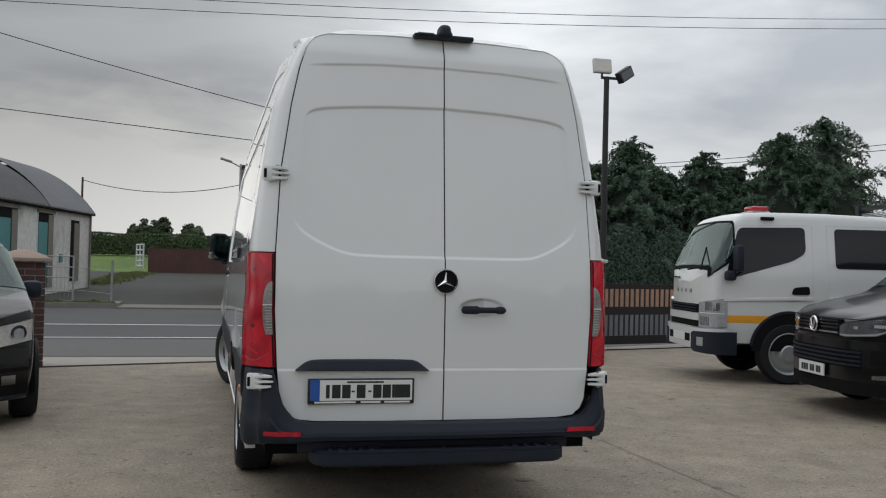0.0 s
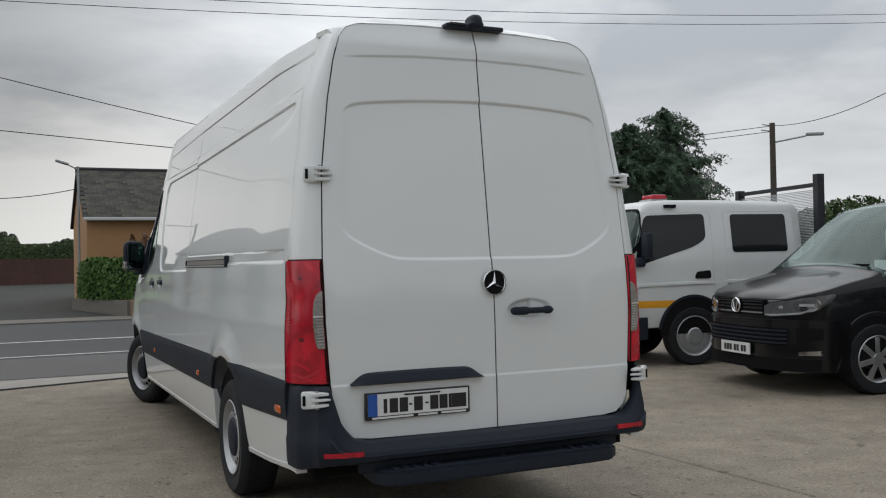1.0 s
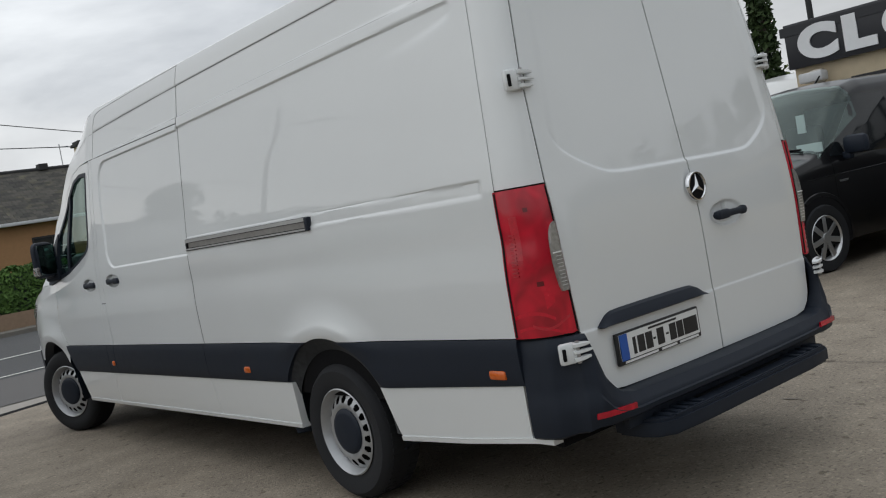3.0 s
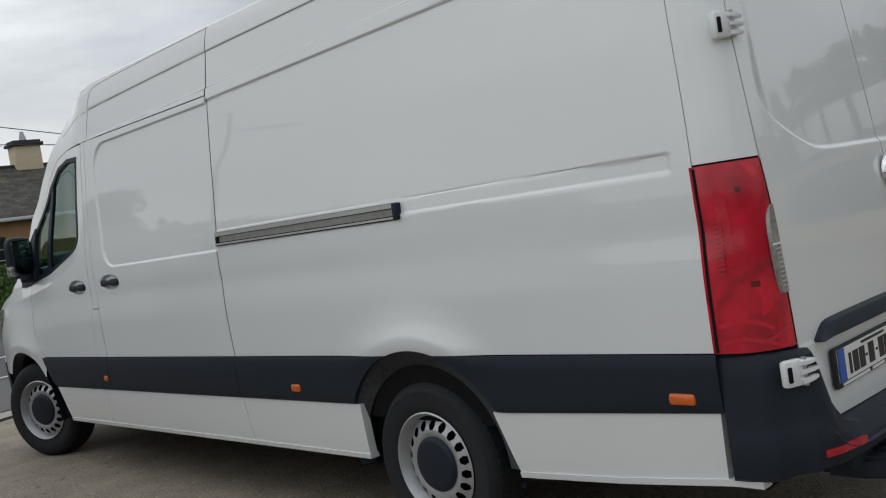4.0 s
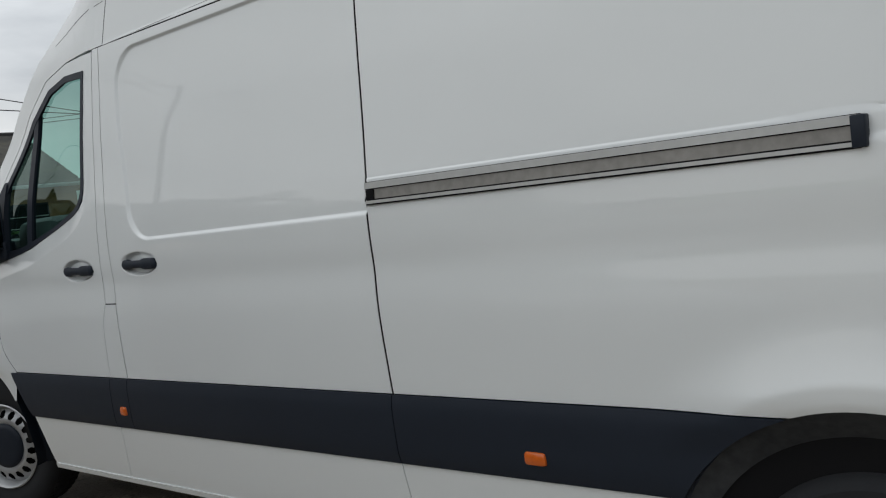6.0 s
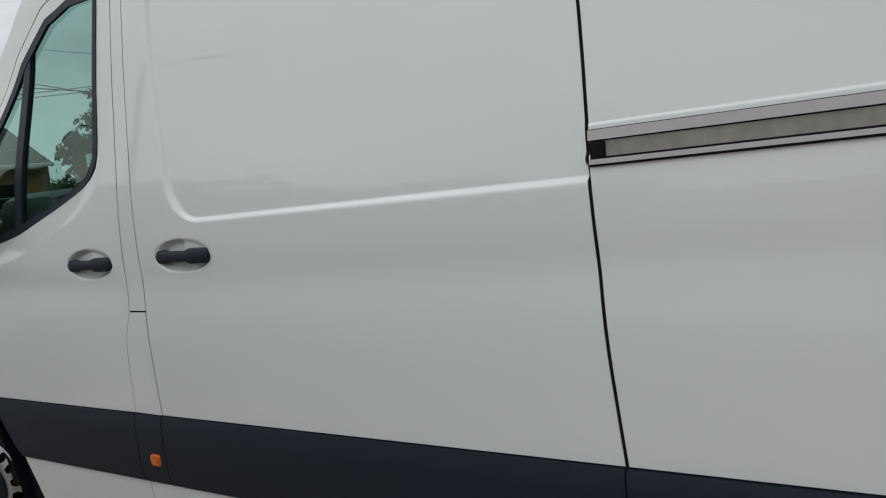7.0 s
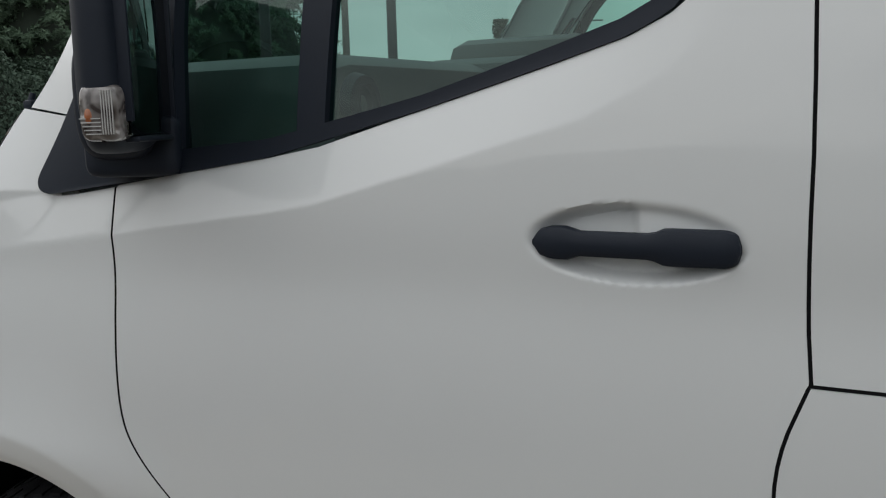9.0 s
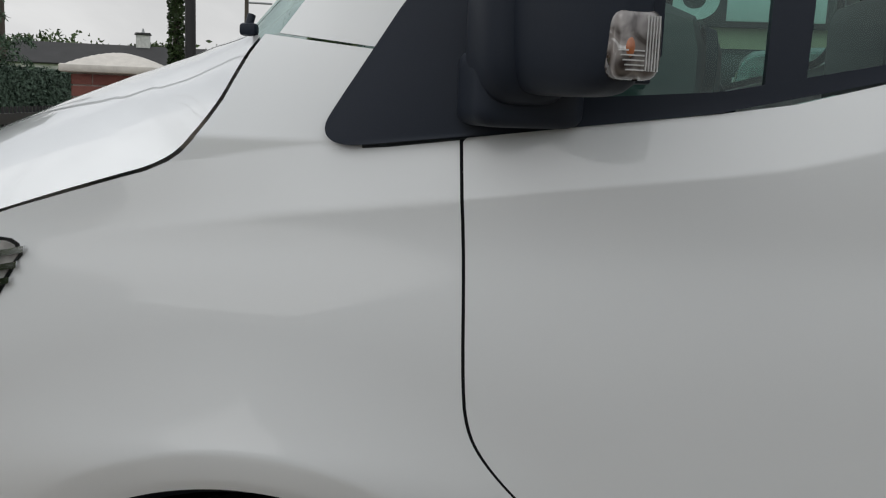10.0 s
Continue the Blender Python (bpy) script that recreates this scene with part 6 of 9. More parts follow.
def tree(name, at, h, r, kind, seed, n, size, label, group="", material=None, trunk=True):
    rng = np.random.default_rng(seed)
    ob = empty(name, pose(*at, 0, 0, seed * 37 % 360), label, "tree", group)
    bm = bmesh.new()
    tr = 0.045 * h * 0.5 + 0.05
    if kind == "conifer":
        rod(bm, (0, 0, -0.2), (0.05, 0.02, h * 0.92), tr, 0.02, 8)
        for k in range(14):
            a, z = rng.uniform(0, 6.28), h * rng.uniform(0.1, 0.85)
            L = r * 0.6 * (1 - z / h)
            rod(bm, (0, 0, z), (L * math.cos(a), L * math.sin(a), z + 0.1 * L), 0.03, 0.01, 5)
        (pts, outw), m = conifer_points(h, r, rng, n), material or CONIFER
    else:
        rod(bm, (0, 0, -0.2), (0.05 * r, 0, h * 0.45), tr, tr * 0.7, 9)
        for k in range(9):
            a, e = k * 0.7 + rng.uniform(0, 0.5), rng.uniform(0.4, 0.75)
            rod(bm, (0.03 * r, 0, h * rng.uniform(0.28, 0.44)), (r * e * math.cos(a), r * e * math.sin(a), h * rng.uniform(0.55, 0.85)), tr * 0.45, 0.02, 6)
        pts, m = broad_points(h, r, rng, n), material or BROAD
        outw = pts - np.array([0, 0, h * 0.5])
    part("trunk", bm, BARK, ob)
    V, F = leaves(pts, size, rng, 0.1, 0.30 if kind == "conifer" else 0.5, outw, 0.75)
    mesh_ob("crown", V, F, m, ob, smooth=False)
    # dark solid core blocks the view through and darkens the gaps between boughs
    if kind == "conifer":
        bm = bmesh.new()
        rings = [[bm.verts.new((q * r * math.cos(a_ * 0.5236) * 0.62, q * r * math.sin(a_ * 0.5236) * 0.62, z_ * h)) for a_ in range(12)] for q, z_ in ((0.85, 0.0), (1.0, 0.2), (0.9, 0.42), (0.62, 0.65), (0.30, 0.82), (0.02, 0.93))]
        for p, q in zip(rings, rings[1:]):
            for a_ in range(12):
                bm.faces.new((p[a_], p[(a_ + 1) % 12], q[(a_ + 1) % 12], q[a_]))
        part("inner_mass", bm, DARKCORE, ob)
    return ob


def hedge(name, path, width, h, seed, n, size, label, material=None, z0=0.0, wob=0.18, category="hedge"):
    """Clipped or wild hedge along a plan path, with a dark inner mass under a skin of leaves."""
    rng = np.random.default_rng(seed)
    ob = empty(name, Matrix.Identity(4), label, category)
    p = resample(path, 40)
    t = np.gradient(p, axis=0)
    t /= np.linalg.norm(t, axis=1)[:, None]
    nrm = np.stack([-t[:, 1], t[:, 0]], 1)
    u = rng.uniform(0, 40, n)
    i = np.minimum(u.astype(int), 39)
    fr = (u - i)[:, None]
    base = p[i] * (1 - fr) + p[i + 1] * fr
    hh = h * (1 + wob * (np.sin(u * 1.1 + seed) * 0.4 + np.sin(u * 2.7) * 0.3 + rng.normal(size=n) * 0.10))
    face = rng.integers(0, 3, n)
    s = np.where(face == 0, -0.5, np.where(face == 1, 0.5, rng.uniform(-0.5, 0.5, n)))
    z = np.where(face == 2, hh, hh * rng.uniform(0.0, 1, n))
    s = s * (1 - 0.25 * (z / hh) ** 3) + rng.normal(size=n) * 0.05
    q = base + nrm[i] * (s * width)[:, None]
    outw = np.concatenate([nrm[i] * np.sign(s)[:, None] * np.where(face == 2, 0.25, 1.0)[:, None], np.where(face == 2, 1.0, 0.25)[:, None]], 1)
    V, F = leaves(np.stack([q[:, 0], q[:, 1], z0 + z + rng.normal(size=n) * 0.05 * h * 0.3], 1), size, rng, 0.1, 0.5, outw, 0.42)
    mesh_ob("foliage", V, F, material or HEDGE, ob, smooth=False)
    # dark solid core stands in for the shaded inside of the hedge
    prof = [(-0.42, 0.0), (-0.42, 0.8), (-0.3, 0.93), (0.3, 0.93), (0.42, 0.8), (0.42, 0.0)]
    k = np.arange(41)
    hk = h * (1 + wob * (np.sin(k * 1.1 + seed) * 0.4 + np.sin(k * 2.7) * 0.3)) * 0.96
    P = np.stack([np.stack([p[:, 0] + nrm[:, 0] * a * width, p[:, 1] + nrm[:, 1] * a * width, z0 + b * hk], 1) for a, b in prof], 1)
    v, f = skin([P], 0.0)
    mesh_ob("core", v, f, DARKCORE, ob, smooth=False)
    return ob


# dark conifers beyond the gate
for i, (x, y, h, r) in enumerate(((10.8, 20.5, 5.15, 2.0), (9.6, 20.9, 4.5, 1.6), (11.9, 20.9, 4.4, 1.6), (13.0, 20.3, 4.85, 1.6), (14.3, 20.9, 4.6, 1.5), (15.5, 20.2, 5.55, 2.0), (17.2, 20.3, 6.1, 2.5), (18.5, 20.8, 4.2, 1.1))):
    tree("conifer", (x, y, -0.1), h, r, "conifer", 11 + i, 42000, 0.062, "dark green conifer with ragged drooping branches", "conifers beyond the gate")
hedge("conifer_undergrowth", [(8.0, 19.4), (13, 19.2), (16.8, 19.6)], 2.0, 2.3, 5, 80000, 0.036, "dense dark green undergrowth below the conifers", UNDERGROWTH, category="bushes")
tree("round_tree", (12.0, 25.3, 0.0), 4.3, 1.7, "broad", 29, 16000, 0.09, "dark round-headed garden tree beside the house", "", BROAD)
# bush and ivy-clad pole behind the vans
tree("laurel_bush", (17.2, 9.6, 0.0), 3.05, 1.7, "broad", 31, 7000, 0.11, "bright green leafy bush behind the vans", "", OLIVE)
tree("laurel_bush", (17.4, 8.0, 0.0), 3.0, 1.5, "broad", 32, 6000, 0.11, "bright green leafy bush behind the vans", "", OLIVE)
# trees, hedge and field across the road
for i, (x, y, h, r) in enumerate(((-6.6, 80, 2.9, 1.3), (-5.2, 81, 3.1, 1.4), (-2.5, 80, 2.6, 1.4), (2.5, 84, 2.0, 1.5))):
    tree("field_tree", (x, y, 1.9), h, r, "broad", 41 + i, 6000, 0.13, "dark round-headed tree on the skyline", "trees on the skyline", FIELDLEAF)
hedge("field_hedge", [(-30, 61), (-14, 60), (-5, 60), (4, 60), (16, 62)], 1.6, 1.36, 7, 50000, 0.075, "long dark green field hedge", BROAD, 1.58, 0.06)
hedge("skyline_hedge", [(-70, 95), (-30, 88), (0, 90), (40, 95)], 3.0, 1.0, 9, 9000, 0.25, "distant dark hedge on the skyline", BROAD, 1.9, 0.4)
# wooded rise across the road further along
for i, (x, y, h, r) in enumerate(((-11.8, 29.2, 6.5, 2.3), (-14.0, 28.5, 6.2, 2.5), (-16.4, 28, 5.9, 2.4), (-19.5, 27.8, 5.9, 2.9), (-23.5, 29, 5.2, 2.8), (-27.5, 31, 5.6, 3.4), (-32, 31, 5.6, 3.0), (-38, 32, 6.6, 3.6))):
    tree("roadside_tree", (x, y, 0.1), h, r, "broad", 61 + i, 6000, 0.18, "dark green roadside tree across the road", "trees along the road")
hedge("roadside_hedge", [(-48, 27), (-28, 27), (-11, 27)], 1.6, 2.1, 13, 14000, 0.15, "dark green hedge along the far side of the road", BROAD, 0.0, 0.25)
# garden hedge of the house on its low wall, reddish bush behind it
hedge("garden_hedge", [(0.10, 27.1), (0.40, 25.9), (0.95, 24.6), (1.5, 24.2), (4.0, 24.1), (9.5, 24.15)], 0.66, 1.12, 17, 26000, 0.06, "clipped bright green garden hedge on a low wall", HEDGE, 0.45, 0.12)
hedge("red_bush", [(1.2, 25.5), (2.5, 25.3), (3.4, 25.4)], 0.9, 1.25, 19, 3500, 0.09, "low reddish-brown garden bush", REDBUSH, 0.75, 0.35, category="bush")
# rough grass along the far kerb and at the edge of the drive
rng = np.random.default_rng(91)
for nm, a, b, n, deep, size in (("kerb_tufts", (-9.0, 22.75, 0.08), (-3.6, 22.80, 0.08), 2600, 0.16, 0.09), ("drive_tufts", (-5.3, 33.0, 0.32), (-4.2, 44.0, 0.62), 2600, 0.35, 0.13)):
    u = rng.uniform(0, 1, n) ** 0.9
    q = np.array(a) + (np.array(b) - np.array(a)) * u[:, None]
    q[:, 0] += rng.normal(size=n) * (0.02 if nm == "kerb_tufts" else deep)
    q[:, 1] += rng.normal(size=n) * deep * 0.6
    q[:, 2] += rng.uniform(-0.02, 1.0, n) * size * (0.5 + 0.5 * np.sin(u * 47) * np.sin(u * 19))
    V, F = leaves(q, size * 0.7, rng, -0.4, 0.16)
    tagged(mesh_ob(nm, V, F, OLIVE, smooth=False), "rough unmown grass tufts", "grass", "", "stuff")
# woods on far hills
rng = np.random.default_rng(77)
for nm, x0, x1, y0, y1, zt, m in (("far_woods", 60, 170, 60, 140, 10.0, BROAD),):
    n = 60000
    x = rng.uniform(x0, x1, n)
    y = y0 + (y1 - y0) * (1 - (x - x0) / (x1 - x0)) + rng.normal(size=n) * 6
    hh = zt * (0.75 + 0.25 * np.sin(x * 0.21) * np.sin(y * 0.17 + 1))
    V, F = leaves(np.stack([x, y, rng.uniform(0.0, 1, n) ** 0.6 * hh], 1), 0.42, rng)
    tagged(mesh_ob(nm, V, F, m, smooth=False), "distant dark green wooded hillside", "woods", "", "stuff")


# ------------------------------------------------------------------ walls, gates, buildings
BRICK = mat("red_brick", (0.155, 0.046, 0.038), 0.85, var=0.22, scale=9, bump=0.003, bscale=90, per_object=0.8, tint=(0.205, 0.078, 0.062))
# the red brick again, darkened to brown for the pillar's shaded side
SHADEBRICK = mat("shaded_red_brick", (0.060, 0.030, 0.026), 0.85, var=0.25, scale=9, bump=0.003, bscale=90, per_object=0.8, tint=(0.095, 0.050, 0.042))
MORTAR = mat("pale_mortar", (0.42, 0.36, 0.33), 0.9, var=0.12, scale=14, bump=0.002, bscale=120)
TANSTONE = mat("tan_cap_stone", (0.33, 0.255, 0.205), 0.85, var=0.16, scale=7, bump=0.002, bscale=80)
CAPSTONE = mat("pale_cap_stone", (0.60, 0.57, 0.52), 0.8, var=0.14, scale=7, bump=0.002, bscale=80)
IRON = mat("black_painted_iron", (0.012, 0.012, 0.013), 0.5, var=0.2, scale=10)
GALV = mat("galvanised_steel", (0.33, 0.34, 0.35), 0.5, metal=0.6, var=0.15, scale=14)
PEACH = mat("peach_render", (0.42, 0.235, 0.115), 0.9, var=0.10, scale=3, bump=0.003, bscale=110)
CREAM = mat("cream_render", (0.56, 0.47, 0.33), 0.9, var=0.10, scale=3, bump=0.003, bscale=110)
WHITEWASH = mat("weathered_whitewash", (0.52, 0.53, 0.52), 0.9, var=0.20, scale=2.2, bump=0.004, bscale=70, tint=(0.62, 0.62, 0.60))
weather(WHITEWASH, ((1.1, 6, 0.55, 0.75, (0.66, 0.65, 0.62), (1, 1, 0.4)), (7.0, 5, 0.62, 0.76, (0.70, 0.69, 0.66), (1, 1, 0.5))))
SLATE = mat("lichened_slate", (0.017, 0.017, 0.018), 0.80, var=0.6, scale=5, bump=0.004, bscale=60, per_object=1.4, tint=(0.050, 0.046, 0.036))
SLATEREST = mat("lichened_slate_courses", (0.017, 0.017, 0.018), 0.80, var=0.6, scale=5, bump=0.004, bscale=60, island=1.4, tint=(0.050, 0.046, 0.036))
for _m in (SLATE, SLATEREST):
    weather(_m, ((2.2, 5, 0.52, 0.66, (1.5, 1.5, 1.15), (1, 1, 1)), (6.0, 4, 0.56, 0.70, (0.55, 0.55, 0.55), (1, 1, 1))))
SLATEBASE = mat("slate_underlay", (0.035, 0.035, 0.036), 0.85, var=0.3, scale=5)
TIN = mat("grey_corrugated_tin", (0.115, 0.12, 0.13), 0.6, metal=0.1, var=0.25, scale=2.5)
TINDARK = mat("dark_corrugated_tin", (0.070, 0.068, 0.070), 0.65, metal=0.1, var=0.3, scale=2.5)
TEAL = mat("teal_door_paint", (0.05, 0.21, 0.22), 0.6, var=0.2, scale=6)
DARKWOOD = mat("brown_fence_paint", (0.090, 0.044, 0.036), 0.8, var=0.25, scale=5)
GUTTER = mat("white_gutter", (0.55, 0.56, 0.57), 0.5, var=0.08, scale=5)
SIGNBLACK = mat("sign_black", (0.016, 0.017, 0.022), 0.45, var=0.15, scale=5)
SIGNWHITE = mat("sign_white", (0.75, 0.76, 0.77), 0.5, var=0.04, scale=5)
ROOMDARK = mat("dark_window_glass", (0.02, 0.024, 0.028), 0.06, coat=0.6, var=0.0)
DARKPANE = mat("dusty_lamp_glass", (0.10, 0.11, 0.12), 0.15, var=0.1, scale=20)
POLEWOOD = mat("creosoted_pole", (0.075, 0.062, 0.050), 0.85, var=0.3, scale=10, bump=0.004, bscale=60)
CABLE = mat("black_cable", (0.02, 0.02, 0.022), 0.6, var=0.0)


def brick_pillar(at, w, h, cap, turn, label, stone=None, brick=None):
    ob = empty("brick_pillar", pose(*at, 0, 0, turn), label, "gate pillar", "gate pillars")
    boxpart("mortar_core", (-w / 2 + 0.008, w / 2 - 0.008, -w / 2 + 0.008, w / 2 - 0.008, -0.1, h), MORTAR, ob)
    L, H, D = 0.213, 0.065, 0.10
    me = None
    n = int(h / 0.076)
    rise = h / n
    for r in range(n):
        for sidei in range(4):
            k = round(w / 0.224)
            step = w / k
            off = 0 if r % 2 == 0 else step / 2
            for c in range(k + (1 if r % 2 else 0)):
                u0 = max(-w / 2, -w / 2 + c * step - off)
                u1 = min(w / 2, -w / 2 + (c + 1) * step - off)
                if u1 - u0 < 0.05:
                    continue
                q = boxpart("brick", (u0 + 0.005, u1 - 0.005, -w / 2 - 0.002, -w / 2 + 0.03, r * rise, (r + 1) * rise - 0.011), brick or BRICK, ob, bevel=0.0)
                q.matrix_local = Matrix.Rotation(sidei * math.pi / 2, 4, "Z")
    bm = box(bmesh.new(), -w / 2 - 0.07, w / 2 + 0.07, -w / 2 - 0.07, w / 2 + 0.07, h, h + 0.055, 0.015)
    c = part("cap", bm, stone or CAPSTONE, ob, "pale moulded cap stone")
    # domed top of the cap
    q = w / 2 + 0.045
    g = np.linspace(-1, 1, 17)
    X, Y = np.meshgrid(g, g, indexing="ij")
    Z = cap * (1 - np.maximum(np.abs(X), np.abs(Y)) ** 1.7)
    v, f = skin([np.stack([X * q, Y * q, h + 0.052 + Z], -1)], 0.03, (0, 0, -1))
    mesh_ob("cap_top", v, f, stone or CAPSTONE, c, sharp=50)
    return ob


brick_pillar((-3.36, 7.72, 0), 0.46, 1.27, 0.10, 16, "brick gate pillar toned dark as in shade, with a tan cap stone", TANSTONE, SHADEBRICK)
brick_pillar((4.245, 8.62, 0), 0.55, 1.44, 0.10, 16, "red brick gate pillar with a pale domed cap stone")


def low_wall(name, a, b, th, h, material, label, z0=0.0, coping=None):
    a, b = Vector((*a, 0)), Vector((*b, 0))
    d = b - a
    ob = boxpart(name, (0, d.length, -th / 2, th / 2, z0 - 0.3, z0 + h), material)
    ob.matrix_world = Matrix.Translation(a) @ Matrix.Rotation(math.atan2(d.y, d.x), 4, "Z")
    tagged(ob, label, "wall", "", "structure")
    if coping:
        c = boxpart("coping", (-0.02, d.length + 0.02, -th / 2 - 0.03, th / 2 + 0.03, z0 + h, z0 + h + 0.06), coping, ob, bevel=0.01)
    return ob


low_wall("front_wall", (-3.7, 7.62), (-24, 2.0), 0.25, 1.15, MORTAR, "rendered yard wall beside the gate", 0, CAPSTONE)
gw = low_wall("garden_boundary_wall", (5.2, 13.2), (13.5, 15.6), 0.25, 1.0, mat("peach_wall_render", (0.40, 0.235, 0.160), 0.9, var=0.2, scale=3, bump=0.004, bscale=60), "low peach rendered wall with a grey plinth")
boxpart("plinth", (-0.02, 8.66, -0.155, 0.155, -0.3, 0.47), mat("grey_plinth_render", (0.17, 0.18, 0.185), 0.9, var=0.2, scale=4, bump=0.004, bscale=60), gw)
low_wall("garden_wall", (0.95, 23.85), (10.0, 23.75), 0.24, 0.46, mat("tan_render", (0.27, 0.19, 0.13), 0.9, var=0.2, scale=3, bump=0.004, bscale=60), "low tan rendered garden wall")
low_wall("drive_wall", (0.97, 23.80), (-0.28, 27.15), 0.22, 0.44, KERB, "low grey wall beside the driveway")
low_wall("red_fence", (-4.0, 45.0), (0.9, 45.4), 0.08, 1.22, DARKWOOD, "dark red-brown boarded fence", 0.66)


def sliding_gate():
    L = 4.6
    ob = empty("sliding_gate", pose(4.45, line_y(4.45) + 0.30, 0, 0, 0, math.degrees(math.atan(0.28))), "black painted iron railing gate slid open", "gate")
    boxpart("bottom_rail", (0, L, -0.03, 0.03, 0.07, 0.22), IRON, ob)
    boxpart("top_rail", (0, L, -0.025, 0.025, 1.02, 1.105), IRON, ob)
    boxpart("mid_rail", (0, L, -0.02, 0.02, 0.575, 0.715), IRON, ob)
    me = box(bmesh.new(), -0.011, 0.011, -0.011, 0.011, 0.10, 1.16)
    first = part("railing_bar", me, IRON, ob)
    for i in range(1, int(L / 0.115)):
        o = new("railing_bar", first.data)
        o.parent = ob
        o.location = (0.06 + i * 0.115, 0, 0)
    first.location = (0.06, 0, 0)
    for x in (0.02, L - 0.02):
        boxpart("end_post", (x - 0.03, x + 0.03, -0.03, 0.03, 0.0, 1.12), IRON, ob)


sliding_gate()


# ---- single-storey peach house with slated roof
def slated_roof(parent, x0, x1, ye, ze, yr, zr, name="roof"):
    """One slope from the eaves to the ridge with courses of slates."""
    s = math.hypot(yr - ye, zr - ze)
    ang = math.degrees(math.atan2(zr - ze, yr - ye))
    r = new(name)
    r.parent = parent
    r.matrix_local = pose(x0, ye, ze, ang, 0, 0)
    boxpart("underlay", (0, x1 - x0, 0, s, -0.08, 0.0), SLATEBASE, r)
    rng = np.random.default_rng(3)
    courses = 23
    ch = s / courses
    sw = 0.29
    shapes = [box(bmesh.new(), 0.006, sw - 0.006, -0.02, ch * 1.25, 0.0, 0.014) for _ in range(1)]
    me = bpy.data.meshes.new("slate")
    shapes[0].to_mesh(me)
    shapes[0].free()
    me.materials.append(SLATE)
    count = 0
    V, F = [], []
    for c in range(courses):
        k = int((x1 - x0) / sw)
        for i in range(k):
            off = sw / 2 if c % 2 else 0.0
            px = i * sw + off
            if px + sw > x1 - x0 + 0.01:
                continue
            if count < 300 and px < 4.2:
                o = new("slate", me)
                o.parent = r
                o.matrix_local = pose(px, c * ch, 0.004 + 0.004 * rng.random(), 1.6 + rng.normal() * 0.5, 0, rng.normal() * 0.5)
                count += 1
            else:
                b = len(V) * 8
                m = pose(px, c * ch, 0.005, 1.6, 0, 0)
                V.append([tuple(m @ Vector(v.co)) for v in me.vertices])
                F += [tuple(q + b for q in p.vertices) for p in me.polygons]
    if V:
        rest = mesh_ob("slate_field", [q for vv in V for q in vv], F, SLATEREST, r, smooth=False)
        rest["kind"] = "stuff"
    bm = rod(bmesh.new(), (0, s, 0.02), (x1 - x0, s, 0.02), 0.08, seg=8)
    part("ridge", bm, SLATEBASE, r)
    return r


def chimney(parent, x, y, zb, zt, w=0.85, material=None):
    c = new("chimney")
    c.parent = parent
    c.matrix_local = pose(x, y, zb)
    h = zt - zb
    boxpart("chimney_body", (-w / 2, w / 2, -0.30, 0.30, -0.3, h), material or CREAM, c, bevel=0.01)
    boxpart("chimney_cap", (-w / 2 - 0.09, w / 2 + 0.09, -0.39, 0.39, h, h + 0.10), SLATEBASE, c, bevel=0.02)
    boxpart("upper_cap", (-w / 2 - 0.02, w / 2 + 0.02, -0.32, 0.32, h + 0.10, h + 0.18), SLATEBASE, c)
    bm = bmesh.new()
    bmesh.ops.create_cone(bm, cap_ends=True, segments=12, radius1=0.14, radius2=0.05, depth=0.34, matrix=Matrix.Translation((0, 0, h + 0.33)))
    part("chimney_pot", bm, GALV, c)
    return c


def window(parent, x0, x1, z0, z1, y, face=-1, sill=True):
    w = new("window")
    w.parent = parent
    boxpart("frame", (x0 - 0.05, x1 + 0.05, y - 0.03, y + 0.06, z0 - 0.05, z1 + 0.05), SIGNBLACK, w)
    cx = (x0 + x1) / 2
    for a, b in ((x0, cx - 0.02), (cx + 0.02, x1)):
        boxpart("pane", (a, b, y - 0.045, y - 0.028, z0, z1), ROOMDARK, w)
    for k in range(1, 3):
        zz = z0 + (z1 - z0) * k / 3
        boxpart("glazing_bar", (x0, x1, y - 0.052, y - 0.040, zz - 0.012, zz + 0.012), GUTTER, w)
    if sill:
        boxpart("sill", (x0 - 0.1, x1 + 0.1, y - 0.12, y + 0.02, z0 - 0.12, z0 - 0.05), CAPSTONE, w)
    return w


